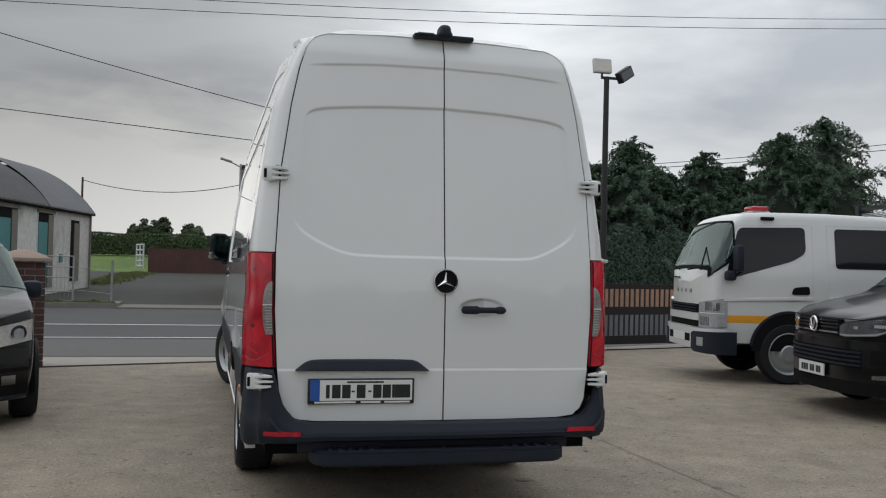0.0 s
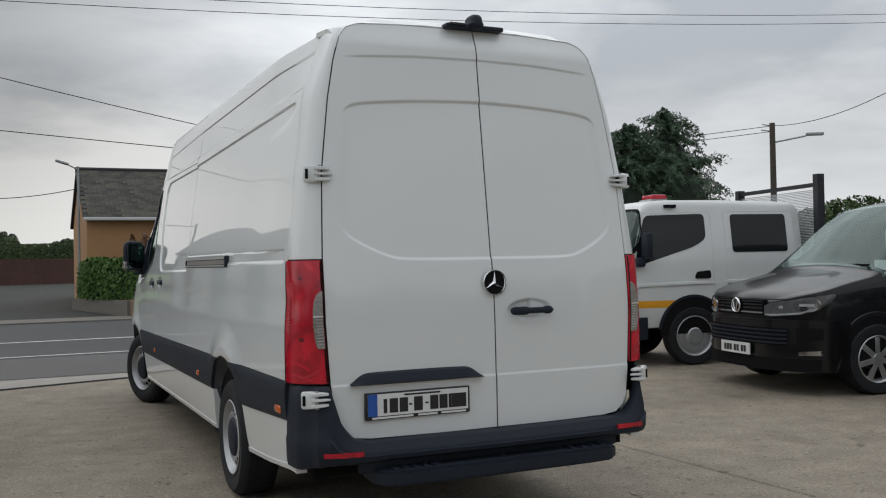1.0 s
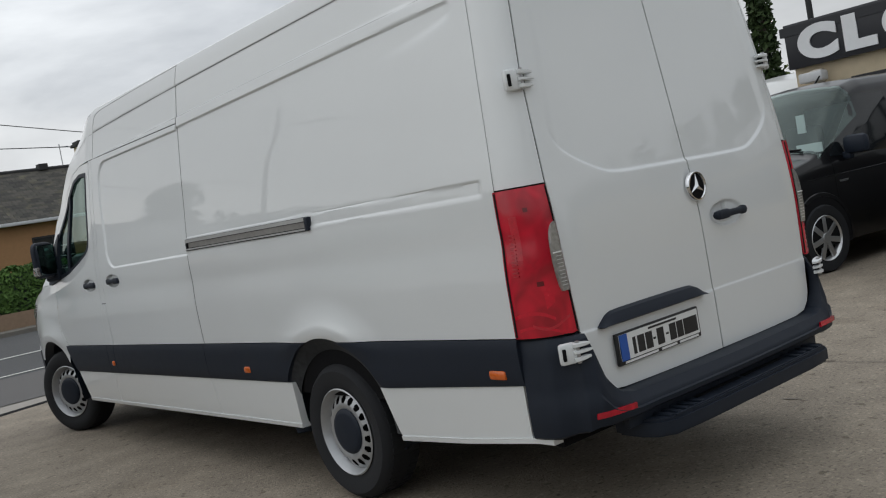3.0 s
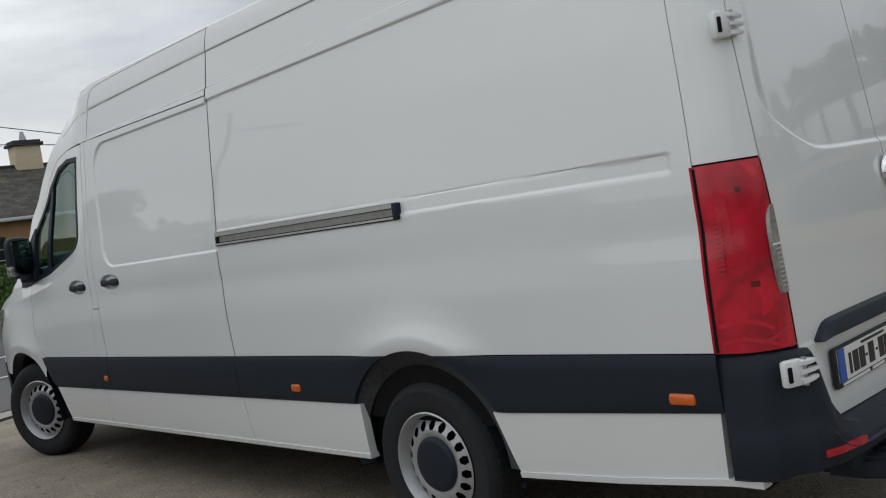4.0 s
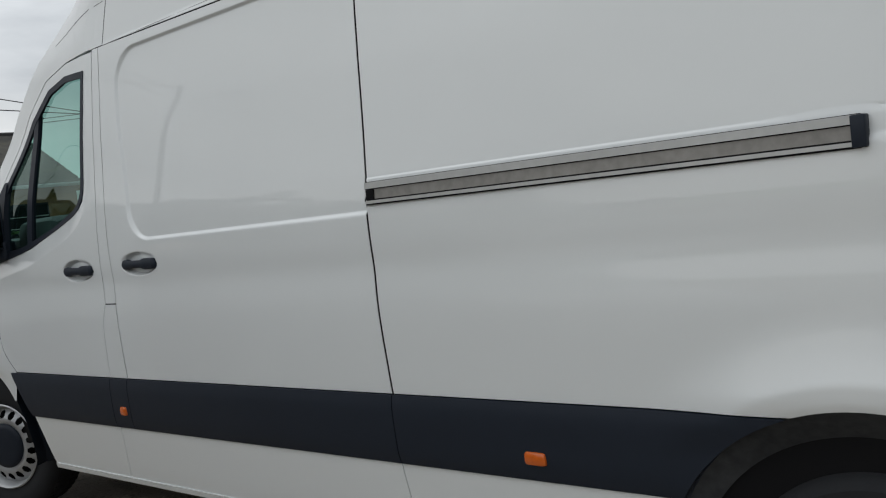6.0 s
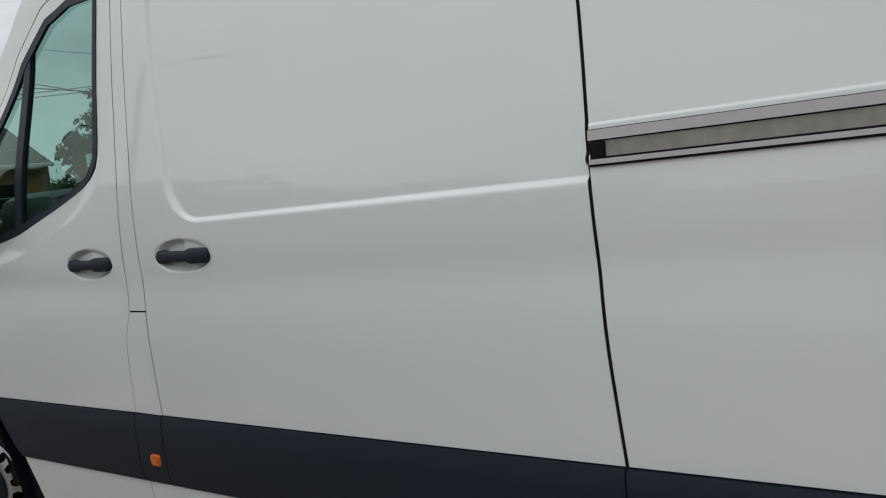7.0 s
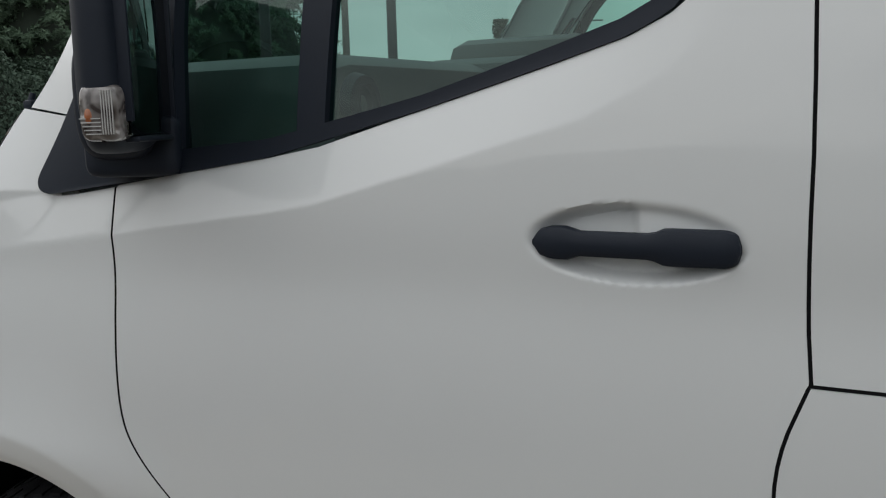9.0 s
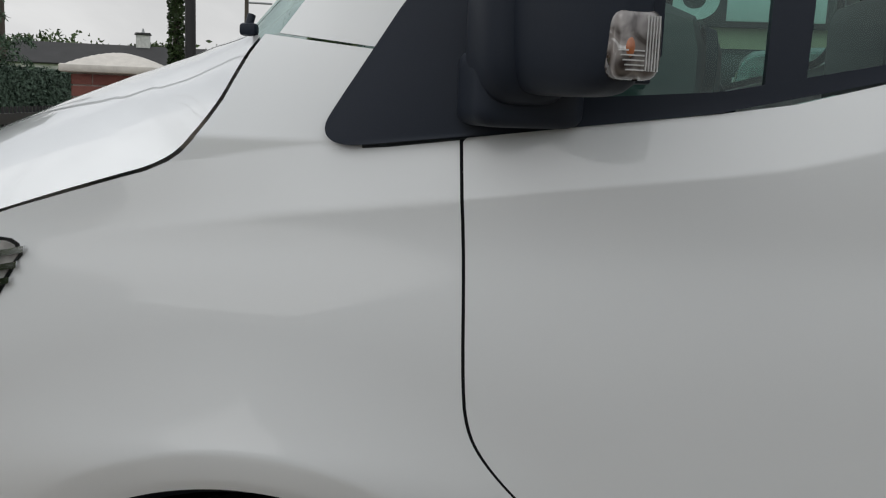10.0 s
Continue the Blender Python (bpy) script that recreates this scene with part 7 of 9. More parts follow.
def peach_house():
    ob = empty("peach_house", pose(0.08, 0.0, 0.0), "single-storey peach rendered house with a mossy slate roof", "house")
    X1 = 10.9
    bm = bmesh.new()
    box(bm, 0, X1, 27.2, 33.8, -0.2, 2.95)
    part("wall", bm, PEACH, ob, smooth=False)
    plate_poly("gable", [(0.0, 27.2, 2.95), (0.0, 33.8, 2.95), (0.0, 30.5, 4.70)], 0.25, PEACH, ob, "x")
    slated_roof(ob, -0.12, X1, 26.95, 2.95, 30.5, 4.78)
    back = boxpart("rear_roof", (-0.1, X1, 0, 4.0, -0.08, 0.02), SLATEBASE, ob)
    back.matrix_local = pose(0, 30.5, 4.78, -27.5, 0, 0)
    boxpart("gutter", (-0.12, X1, 26.86, 26.98, 2.86, 2.96), GUTTER, ob, bevel=0.02)
    boxpart("plinth_line", (0, X1, 27.17, 27.2, 1.18, 1.32), mat("grey_string_course", (0.13, 0.12, 0.115), 0.85, var=0.15, scale=4), ob)
    window(ob, 2.1, 3.5, 1.35, 2.40, 27.2)
    window(ob, 5.2, 6.3, 1.45, 2.40, 27.2)
    window(ob, 8.6, 9.8, 1.45, 2.40, 27.2)
    chimney(ob, 3.95, 30.5, 4.55, 5.45)
    chimney(ob, 8.60, 30.5, 4.55, 5.45)
    boxpart("ridge_vent", (6.75, 7.05, 30.35, 30.65, 4.78, 4.98), SLATEBASE, ob)
    bm = rod(bmesh.new(), (7.6, 30.5, 4.7), (7.6, 30.5, 5.6), 0.015)
    rod(bm, (7.3, 30.5, 5.5), (7.9, 30.5, 5.5), 0.01)
    part("aerial", bm, GALV, ob)


peach_house()


# ---- whitewashed barn with a barrel roof
def barn():
    a, b = Vector((-5.35, 32.0, 0)), Vector((-8.35, 16.0, 0))
    L, W = 8.55, 6.5
    d = b - a
    ob = empty("barn", Matrix.Translation(a) @ Matrix.Rotation(math.atan2(d.y, d.x), 4, "Z"), "whitewashed barn with a grey corrugated barrel roof", "barn")
    # local x along the front wall, local y to the building's back is negative
    boxpart("wall", (0, L, -W, 0, -0.3, 3.0), WHITEWASH, ob)
    ang = np.linspace(-0.98, 0.98, 41)
    arc_y = (W / 2 + 0.18) * np.sin(ang) / math.sin(0.98)
    arc_z = (np.cos(ang) - math.cos(0.98)) / (1 - math.cos(0.98))
    for x0, x1, drop, m_, lbl in ((-0.12, 4.6, 0.0, TIN, "grey corrugated barrel roof"), (4.55, L + 0.12, 0.10, TINDARK, "darker corrugated barrel roof")):
        n = int((x1 - x0) / 0.09)
        xs = np.linspace(x0, x1, n)
        cor = 0.012 * np.where(np.arange(n) % 2, 1, -1)
        P = np.stack([np.stack([np.full(41, x), -W / 2 + arc_y, 2.92 + c + (1.85 - drop) * arc_z], 1) for x, c in zip(xs, cor)], 0)
        v, f = skin([P], 0.0)
        mesh_ob("roof", v, f, m_, ob, lbl, smooth=False)
    boxpart("eaves_board", (-0.1, L + 0.1, -0.02, 0.16, 2.86, 2.96), SEAM, ob)
    part("downpipe", rod(bmesh.new(), (0.12, 0.06, 0.0), (0.12, 0.06, 2.9), 0.04), KERB, ob)
    boxpart("meter_box", (3.0, 3.22, 0.0, 0.06, 1.15, 1.42), TEAL, ob)
    for x in (0, L):
        vs = [(x, -W / 2 + y_ * 0.97, 2.88 + 1.78 * z_) for y_, z_ in zip(arc_y, arc_z)]
        plate_poly("gable", vs, 0.1 if x == 0 else -0.1, WHITEWASH, ob, "x")
    for x0, x1, z0, z1, m in ((1.25, 2.15, 0.5, 2.62, SEAM), (3.9, 5.2, 0.35, 2.72, TEAL), (6.9, 8.2, 0.9, 2.72, TEAL)):
        dr = new("barn_door")
        dr.parent = ob
        # flat grey strips stand for the reveal's less lit side, black plates for openings
        boxpart("reveal", (x0 - 0.08, x1 + 0.08, -0.05, 0.015, z0, z1 + 0.08), WHITEWASH, dr)
        boxpart("opening", (x0, x1, -0.05, 0.02, z0, z1), SEAM, dr)
        if m is TEAL:
            boxpart("door_leaf", (x0 + 0.40 * (x1 - x0), x1, 0.012, 0.035, z0, z1 - 0.30), TEAL, dr)
            boxpart("shaded_reveal", (x0, x0 + 0.34 * (x1 - x0), 0.012, 0.040, z0, z1 - 0.04), KERB, dr)
            boxpart("lintel", (x0 - 0.1, x1 + 0.1, 0.0, 0.06, z1, z1 + 0.09), KERB, dr)
        else:
            boxpart("shaded_reveal", (x0, x0 + 0.62 * (x1 - x0), 0.012, 0.040, z0, z1 - 0.10), KERB, dr)


barn()


# wire fence, posts and farm gate
def wire_fence():
    ob = empty("wire_fence", Matrix.Identity(4), "galvanised mesh fence panel on posts beside the barn", "fence")
    for x, h in ((-7.6, 1.35), (-5.65, 1.35), (-4.85, 1.38), (-3.80, 1.25)):
        part("post", rod(bmesh.new(), (x, 24.0, 0.0), (x, 24.0, h), 0.035 if x > -4 else 0.028), GALV, ob)
    for z in (0.35, 0.75, 1.05, 1.36):
        part("rail", rod(bmesh.new(), (-7.6, 24.0, z), (-4.85, 24.0, z), 0.016, seg=6), GALV, ob)
    for k in range(24):
        x = -7.5 + k * 0.11
        part("wire", rod(bmesh.new(), (x, 24.0, 0.2), (x, 24.0, 1.36), 0.004, seg=4), GALV, ob)
    for z in (0.30, 0.95):
        part("strand", rod(bmesh.new(), (-4.85, 24.0, z + 0.1), (-3.80, 24.0, z), 0.006, seg=4), GALV, ob)


def farm_gate():
    ob = empty("farm_gate", pose(-4.50, 44.0, 0.78, 0, 0, -74), "white-painted tubular farm gate standing open", "gate")
    for z in (0.20, 0.45, 0.72, 0.98, 1.24):
        part("bar", rod(bmesh.new(), (0, 0, z), (1.5, 0, z), 0.04, seg=8), GUTTER, ob)
    for x in (0, 0.75, 1.5):
        part("upright", rod(bmesh.new(), (x, 0, 0.05), (x, 0, 1.27), 0.04, seg=8), GUTTER, ob)


wire_fence()
farm_gate()


# ---- sign building at the side of the yard
def sales_building():
    ob = empty("sales_building", Matrix.Identity(4), "cream rendered sales building with a long dark sign", "building")
    X = 11.5
    boxpart("wall", (X, X + 7, -14, 5.75, -0.1, 3.05), CREAM, ob)
    boxpart("flat_roof", (X - 0.15, X + 7.1, -14.1, 5.85, 3.05, 3.2), SIGNBLACK, ob)
    sg = new("sign")
    sg.parent = ob
    sg["label"] = "long black sign board with white block letters"
    boxpart("board", (X - 0.14, X - 0.04, -9.0, 5.78, 2.50, 3.24), SIGNBLACK, sg, bevel=0.01)
    # three block letters that can be read, then plain white shapes of the letters' size
    y = 5.56
    for ch in "CLO":
        cu = bpy.data.curves.new("letter", "FONT")
        cu.body, cu.size, cu.extrude, cu.offset = ch, 0.78, 0.012, 0.052
        tmp = bpy.data.objects.new("letter", cu)
        me = bpy.data.meshes.new_from_object(tmp)
        bpy.data.objects.remove(tmp)
        me.materials.append(SIGNWHITE)
        xs_ = [q.co.x for q in me.vertices]
        zs_ = [q.co.y for q in me.vertices]
        w = 0.68 if ch != "L" else 0.52
        for q in me.vertices:
            q.co = Vector((X - 0.150 - q.co.z, y - w * (q.co.x - min(xs_)) / (max(xs_) - min(xs_)), 2.585 + 0.565 * (q.co.y - min(zs_)) / (max(zs_) - min(zs_))))
        o = new("letter", me)
        o.parent = sg
        y -= w + 0.10
    for i, w in enumerate((0.60, 0.60, 0.56, 0.24, 0.60)):
        boxpart("white_block", (X - 0.165, X - 0.138, y - w, y, 2.58, 3.15), SIGNWHITE, sg, bevel=0.012)
        y -= w + 0.11
    y = -0.2
    for i, w in enumerate((0.62, 0.66, 0.62, 0.3, 0.62, 0.62, 0.56, 0.62, 0.62)):
        boxpart("white_block", (X - 0.165, X - 0.138, y - w, y, 2.58, 3.15), SIGNWHITE, sg, bevel=0.012)
        y -= w + 0.13
    for y0, y1, z0, z1 in ((4.15, 4.75, 0.0, 2.12), (0.6, 3.4, 0.7, 2.15), (-3.6, -0.4, 0.7, 2.15), (-8, -4.4, 0.7, 2.15)):
        w = new("window")
        w.parent = ob
        boxpart("frame", (X - 0.05, X + 0.05, y0 - 0.06, y1 + 0.06, z0, z1 + 0.07), SIGNBLACK, w)
        boxpart("pane", (X - 0.065, X - 0.045, y0, y1, z0 + 0.06, z1), ROOMDARK, w)
        for k in range(1, max(2, int((y1 - y0) / 0.9))):
            yy_ = y0 + (y1 - y0) * k / max(2, int((y1 - y0) / 0.9))
            boxpart("mullion", (X - 0.075, X - 0.05, yy_ - 0.025, yy_ + 0.025, z0 + 0.06, z1), GUTTER, w)
    boxpart("floodlight", (X - 0.42, X - 0.18, 5.10, 5.50, 2.22, 2.38), GUTTER, ob, "grey wall floodlight", bevel=0.03)
    boxpart("alarm_box", (X - 0.12, X, 5.25, 5.45, 2.20, 2.42), CAPSTONE, ob, bevel=0.02)
    part("roof_post", rod(bmesh.new(), (X + 0.2, 5.45, 3.2), (X + 0.2, 5.45, 4.4), 0.05), IRON, ob)


sales_building()
hedge("bank_shrubs", [(19.0, 6.5), (19.4, -2), (19.2, -9.8)], 2.0, 5.2, 23, 14000, 0.16, "tall clipped shrubs behind the sales building", BROAD, 0.0, 0.05, "shrubs")
hedge("bank_shrubs", [(19.0, -10.2), (18.6, -16), (18.0, -22)], 2.0, 4.3, 24, 9000, 0.16, "lower wild shrubs behind the sales building", BROAD, 0.0, 0.35, "shrubs")
hedge("yard_end_trees", [(16, -22), (4, -26), (-12, -27), (-26, -20)], 2.5, 4.2, 25, 14000, 0.18, "dark green trees along the end of the yard", BROAD, 0.0, 0.45, "trees")
hedge("yard_side_hedge", [(-24, -18), (-26, -4), (-24, 1.5)], 1.6, 2.4, 27, 9000, 0.15, "dark green hedge along the side of the yard", BROAD, 0.0, 0.3)

# ---- distant terrace seen past the bonnet
def terrace():
    a, b = Vector((60.2, 44.5, 0)), Vector((68.4, 22.2, 0))
    d = b - a
    ob = empty("terraced_house", Matrix.Translation(a) @ Matrix.Rotation(math.atan2(d.y, d.x), 4, "Z"), "distant white terraced house with a dark slate roof", "house")
    L = d.length
    boxpart("wall", (0, L, 0, 6, -0.3, 3.05), WHITEWASH, ob)
    for s, y0 in ((1, -0.3), (-1, 6.3)):
        r = boxpart("roof_slope", (-0.2, L + 0.2, 0, 3.6, -0.06, 0.06), SLATEBASE, ob)
        r.matrix_local = pose(0, 3, 4.65, 0, 0, 0) @ pose(0, 0, 0, -26 if s < 0 else 206, 0, 0)
    for x in (0, L - 0.2):
        plate_poly("gable", [(x, 0, 3.05), (x, 6, 3.05), (x, 3, 4.55)], 0.2, WHITEWASH, ob, "x")
    chimney(ob, 8.9, 3.0, 4.5, 5.50, 1.0, WHITEWASH)
    chimney(ob, 17.6, 3.0, 4.5, 5.05, 0.8, SLATEBASE)
    for x in (1.6, 4.6, 8.4, 11.4, 15.0, 18.2, 21.4):
        w = new("window")
        w.parent = ob
        boxpart("frame", (x, x + 1.0, -0.05, 0.05, 1.0, 2.1), GUTTER, w)
        boxpart("pane", (x + 0.08, x + 0.92, -0.06, -0.045, 1.08, 2.02), ROOMDARK, w)


terrace()
hedge("corner_hedge", [(15.6, 17.8), (18.2, 17.6), (20.4, 18.2)], 2.0, 1.62, 33, 60000, 0.042, "dark green hedge beside the side road", UNDERGROWTH, 0.0, 0.10)


# ---- poles, lamps and cables
def pole(name, at, h, r, material, label, category="pole"):
    ob = empty(name, pose(*at), label, category)
    part("shaft", rod(bmesh.new(), (0, 0, -0.2), (0, 0, h), r, r * 0.75, 12), material, ob)
    return ob


lp = pole("floodlight_post", (5.52, 10.5, 0), 4.72, 0.062, IRON, "dark steel post carrying two floodlights", "lamp post")
boxpart("arm", (-0.10, 0.34, -0.025, 0.025, 4.68, 4.72), IRON, lp)
part("arm_bracket", rod(bmesh.new(), (-0.09, 0, 4.70), (-0.09, 0, 4.80), 0.02), IRON, lp)
fl = boxpart("floodlight_head", (-0.165, 0.165, -0.045, 0.045, -0.125, 0.125), GUTTER, lp, "pale square floodlight", 0.01)
fl.matrix_local = pose(-0.09, 0.0, 4.90, -10, 0, 0)
boxpart("glass_front", (-0.145, 0.145, -0.049, -0.043, -0.105, 0.105), CAPSTONE, fl)
f2 = boxpart("floodlight_head", (-0.17, 0.17, -0.06, 0.06, -0.10, 0.10), IRON, lp, "dark tilted floodlight", 0.015)
f2.matrix_local = pose(0.34, 0.0, 4.78, 0, -32, 20)
boxpart("glass_front", (-0.14, 0.14, -0.066, -0.058, -0.075, 0.075), DARKPANE, f2)


p1 = pole("utility_pole", (22.4, 21.0, 0), 6.05, 0.13, POLEWOOD, "dark wooden utility pole with a street lamp", "utility pole")
bm = rod(bmesh.new(), (0, 0, 5.35), (0.95, -0.6, 5.55), 0.03)
part("lamp_arm", bm, GALV, p1)
la = boxpart("lamp_head", (-0.30, 0.30, -0.09, 0.09, -0.05, 0.06), GALV, p1, "grey street lamp head", 0.03)
la.matrix_local = pose(1.2, -0.78, 5.60, 0, 0, -36)
for dz, dx in ((5.95, -0.28), (5.75, -0.32)):
    part("insulator", rod(bmesh.new(), (0, 0, dz), (dx, 0.2, dz + 0.06), 0.02), GALV, p1)

p2 = pole("street_lamp", (-0.13, 27.6, 0), 4.60, 0.045, GALV, "slim street lamp at the corner of the house", "street lamp")
part("lamp_arm", rod(bmesh.new(), (0, 0, 4.50), (-0.35, -0.1, 4.66), 0.022), GALV, p2)
la = boxpart("lamp_head", (-0.20, 0.20, -0.06, 0.06, -0.035, 0.04), GALV, p2, "", 0.02)
la.matrix_local = pose(-0.48, -0.12, 4.70, 0, 15, 10)

p3 = pole("street_lamp", (-12.0, 22.75, 0), 8.8, 0.10, POLEWOOD, "street lamp on a dark pole across the road", "street lamp")
part("lamp_arm", rod(bmesh.new(), (0, 0, 8.2), (-0.7, -1.1, 8.35), 0.03), GALV, p3)
la = boxpart("lamp_head", (-0.40, 0.40, -0.12, 0.12, -0.06, 0.07), GALV, p3, "", 0.03)
la.matrix_local = pose(-0.9, -1.42, 8.38, 0, 0, 58)
pole("barn_post", (-5.75, 32.8, 0.8), 3.55, 0.05, POLEWOOD, "thin dark post beside the barn")

iv = pole("ivy_pole", (14.3, 7.85, 0), 5.2, 0.12, POLEWOOD, "utility pole thickly grown with dark ivy", "utility pole")
rng = np.random.default_rng(5)
n = 2600
t = rng.uniform(0, 6.28, n)
z = rng.uniform(0.3, 4.9, n)
rr = 0.30 * (1 - 0.3 * (z / 5)) * rng.uniform(0.5, 1.1, n)
V, F = leaves(np.stack([rr * np.cos(t), rr * np.sin(t), z], 1), 0.09, rng)
mesh_ob("ivy", V, F, IVY, iv, smooth=False)

iv2 = pole("ivy_pole", (27.2, 18.0, 0), 4.5, 0.12, POLEWOOD, "distant pole thickly grown with dark ivy", "utility pole")
rr = 0.24 * rng.uniform(0.6, 1.1, n)
V, F = leaves(np.stack([rr * np.cos(t), rr * np.sin(t), np.clip(z * 0.93, 0, 4.45)], 1), 0.075, rng)
mesh_ob("ivy", V, F, IVY, iv2, smooth=False)
pole("gate_post", (3.53, 7.81, 0), 3.6, 0.038, IRON, "dark steel post beside the gate pillar")
p5 = pole("utility_pole", (44.0, 21.5, 0), 6.6, 0.13, POLEWOOD, "distant wooden pole with a street lamp", "utility pole")
part("lamp_arm", rod(bmesh.new(), (0, 0, 5.9), (0.9, -1.0, 5.95), 0.05), GALV, p5)


def cable(name, a, b, sag, r=0.012, n=24):
    a, b = np.array(a, float), np.array(b, float)
    bm = bmesh.new()
    p = [a + (b - a) * t - np.array([0, 0, 4 * sag * t * (1 - t)]) for t in np.linspace(0, 1, n + 1)]
    along = Vector(b - a).normalized()
    side_ = along.cross(Vector((0, 0, 1))).normalized()
    up_ = side_.cross(along)
    rings = [[bm.verts.new(Vector(q) + (side_ * math.cos(k * 1.2566) + up_ * math.sin(k * 1.2566)) * r * 0.85) for k in range(5)] for q in p]
    for u, w in zip(rings, rings[1:]):
        for k in range(5):
            bm.faces.new((u[k], u[(k + 1) % 5], w[(k + 1) % 5], w[k]))
    bm.faces.new(rings[0][::-1])
    bm.faces.new(rings[-1])
    ob = part(name, bm, CABLE)
    return tagged(ob, "thin black overhead cable across the road", "cable", "overhead cables")


cable("overhead_cable", (-60, 20, 9.4), (70, 20.0, 16.6), 5.0, 0.011, 60)
cable("overhead_cable", (-60, 20.4, 9.8), (70, 20.4, 17.0), 5.0, 0.011, 60)
cable("overhead_cable", (-26, 20, 12.6), (9, 20.5, 3.9), 0.9, 0.013)
cable("overhead_cable", (-40, 20.0, 8.1), (14, 20.0, 3.6), 0.4, 0.013)
cable("overhead_cable", (-5.75, 32.8, 4.25), (-0.13, 27.6, 3.9), 0.35, 0.016)
cable("overhead_cable", (22.4, 21.0, 5.95), (14.5, 2.0, 9.0), 1.5, 0.014)
cable("overhead_cable", (22.4, 21.0, 5.95), (10.0, 28.0, 4.9), 0.12, 0.014)
cable("overhead_cable", (22.4, 21.0, 5.75), (10.0, 28.2, 4.8), 0.12, 0.014)


# ------------------------------------------------------------------ parked vehicles
BLACKPAINT = mat("black_car_paint", (0.005, 0.005, 0.006), 0.30, spec=0.2, coat=0.45, var=0.15, scale=2)
GLOSSPAINT = mat("polished_black_paint", (0.005, 0.005, 0.006), 0.20, spec=0.3, coat=0.5, var=0.10, scale=2)
SILVERPAINT = mat("silver_car_paint", (0.42, 0.43, 0.43), 0.30, metal=0.6, coat=1.0, var=0.04, scale=2)
DARKLENS = mat("dark_headlamp_lens", (0.10, 0.105, 0.11), 0.10, coat=1.0, var=0.3, scale=16)
PALELENS = mat("pale_headlamp_lens", (0.52, 0.50, 0.48), 0.12, coat=1.0, var=0.35, scale=14)
LAMPGLASS = mat("headlamp_lens", (0.35, 0.36, 0.37), 0.10, coat=1.0, var=0.3, scale=16)
ALLOY = mat("silver_alloy", (0.52, 0.53, 0.54), 0.30, metal=0.8, var=0.08, scale=10)
LAMPDARK = mat("headlamp_housing", (0.022, 0.023, 0.025), 0.2, coat=1.0, var=0.2, scale=16)
LININGGREY = mat("grey_lining", (0.45, 0.46, 0.46), 0.7, var=0.1, scale=6)
CARGLASS = mat("dark_car_glass", (0.010, 0.012, 0.014), 0.05, spec=0.35, var=0.0)
YELLOW = mat("amber_stripe", (0.80, 0.36, 0.02), 0.5, var=0.05)
PAPER = mat("white_paper", (0.78, 0.80, 0.80), 0.8, var=0.03)


def rounded(pts, r, n=5):
    """Corner points of a convex outline, with each corner rounded."""
    out, m = [], len(pts)
    for i in range(m):
        a, b, c = (np.array(pts[(i + k) % m], float) for k in (-1, 0, 1))
        u, w = a - b, c - b
        lu, lw = np.linalg.norm(u), np.linalg.norm(w)
        q = min(r, lu * 0.45, lw * 0.45)
        p0, p1 = b + u / lu * q, b + w / lw * q
        for k in range(n + 1):
            t = k / n
            out.append((1 - t) ** 2 * p0 + 2 * t * (1 - t) * b + t * t * p1)
    return out


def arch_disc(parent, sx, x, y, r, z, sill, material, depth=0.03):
    """Black plate on the flank that stands for the shaded opening of a wheel arch, cut off at the sill."""
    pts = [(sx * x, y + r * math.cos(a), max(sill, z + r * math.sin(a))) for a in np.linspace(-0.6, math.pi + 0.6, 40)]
    return plate_poly("arch_shade_plate", pts, -sx * depth, material, parent, "x")


def wrap(name, curve, x0, x1, zs, material, parent, push=0.01, n=14, depth=0.05, label="", lean=0.0):
    """A strip that follows the plan curve of a nose. zs: lower and upper height at the start and at the end, or a lower and an upper line."""
    c = np.array(curve, float)
    d = np.r_[0, np.cumsum(np.linalg.norm(np.diff(c, axis=0), axis=1))]
    sg = 1 if x1 + x0 >= 0 else -1
    sv = np.linspace(x0, x1, n + 1)
    px = np.interp(np.abs(sv), d, c[:, 0]) * np.sign(sv)
    py = np.interp(np.abs(sv), d, c[:, 1])
    tx, ty = np.gradient(px), np.gradient(py)
    L = np.hypot(tx, ty)
    nx_, ny_ = -ty / L, tx / L
    t = np.linspace(0, 1, n + 1)
    if len(zs) == 2:
        tt = t if x0 + x1 >= 0 else 1 - t
        lo, hi = (np.interp(tt, [p[0] for p in q], [p[1] for p in q]) for q in zs)
    else:
        lo, hi = zs[0] + (zs[2] - zs[0]) * t, zs[1] + (zs[3] - zs[1]) * t
    rows_ = []
    for k in np.linspace(0, 1, 5):
        z = lo + (hi - lo) * k
        rows_.append(np.stack([px + nx_ * push, py + ny_ * push - lean * (z - 0.6), z], 1))
    P = np.stack(rows_, 1)
    v, f = skin([P], depth, (0, -1, 0))
    return mesh_ob(name, v, f, material, parent, label)


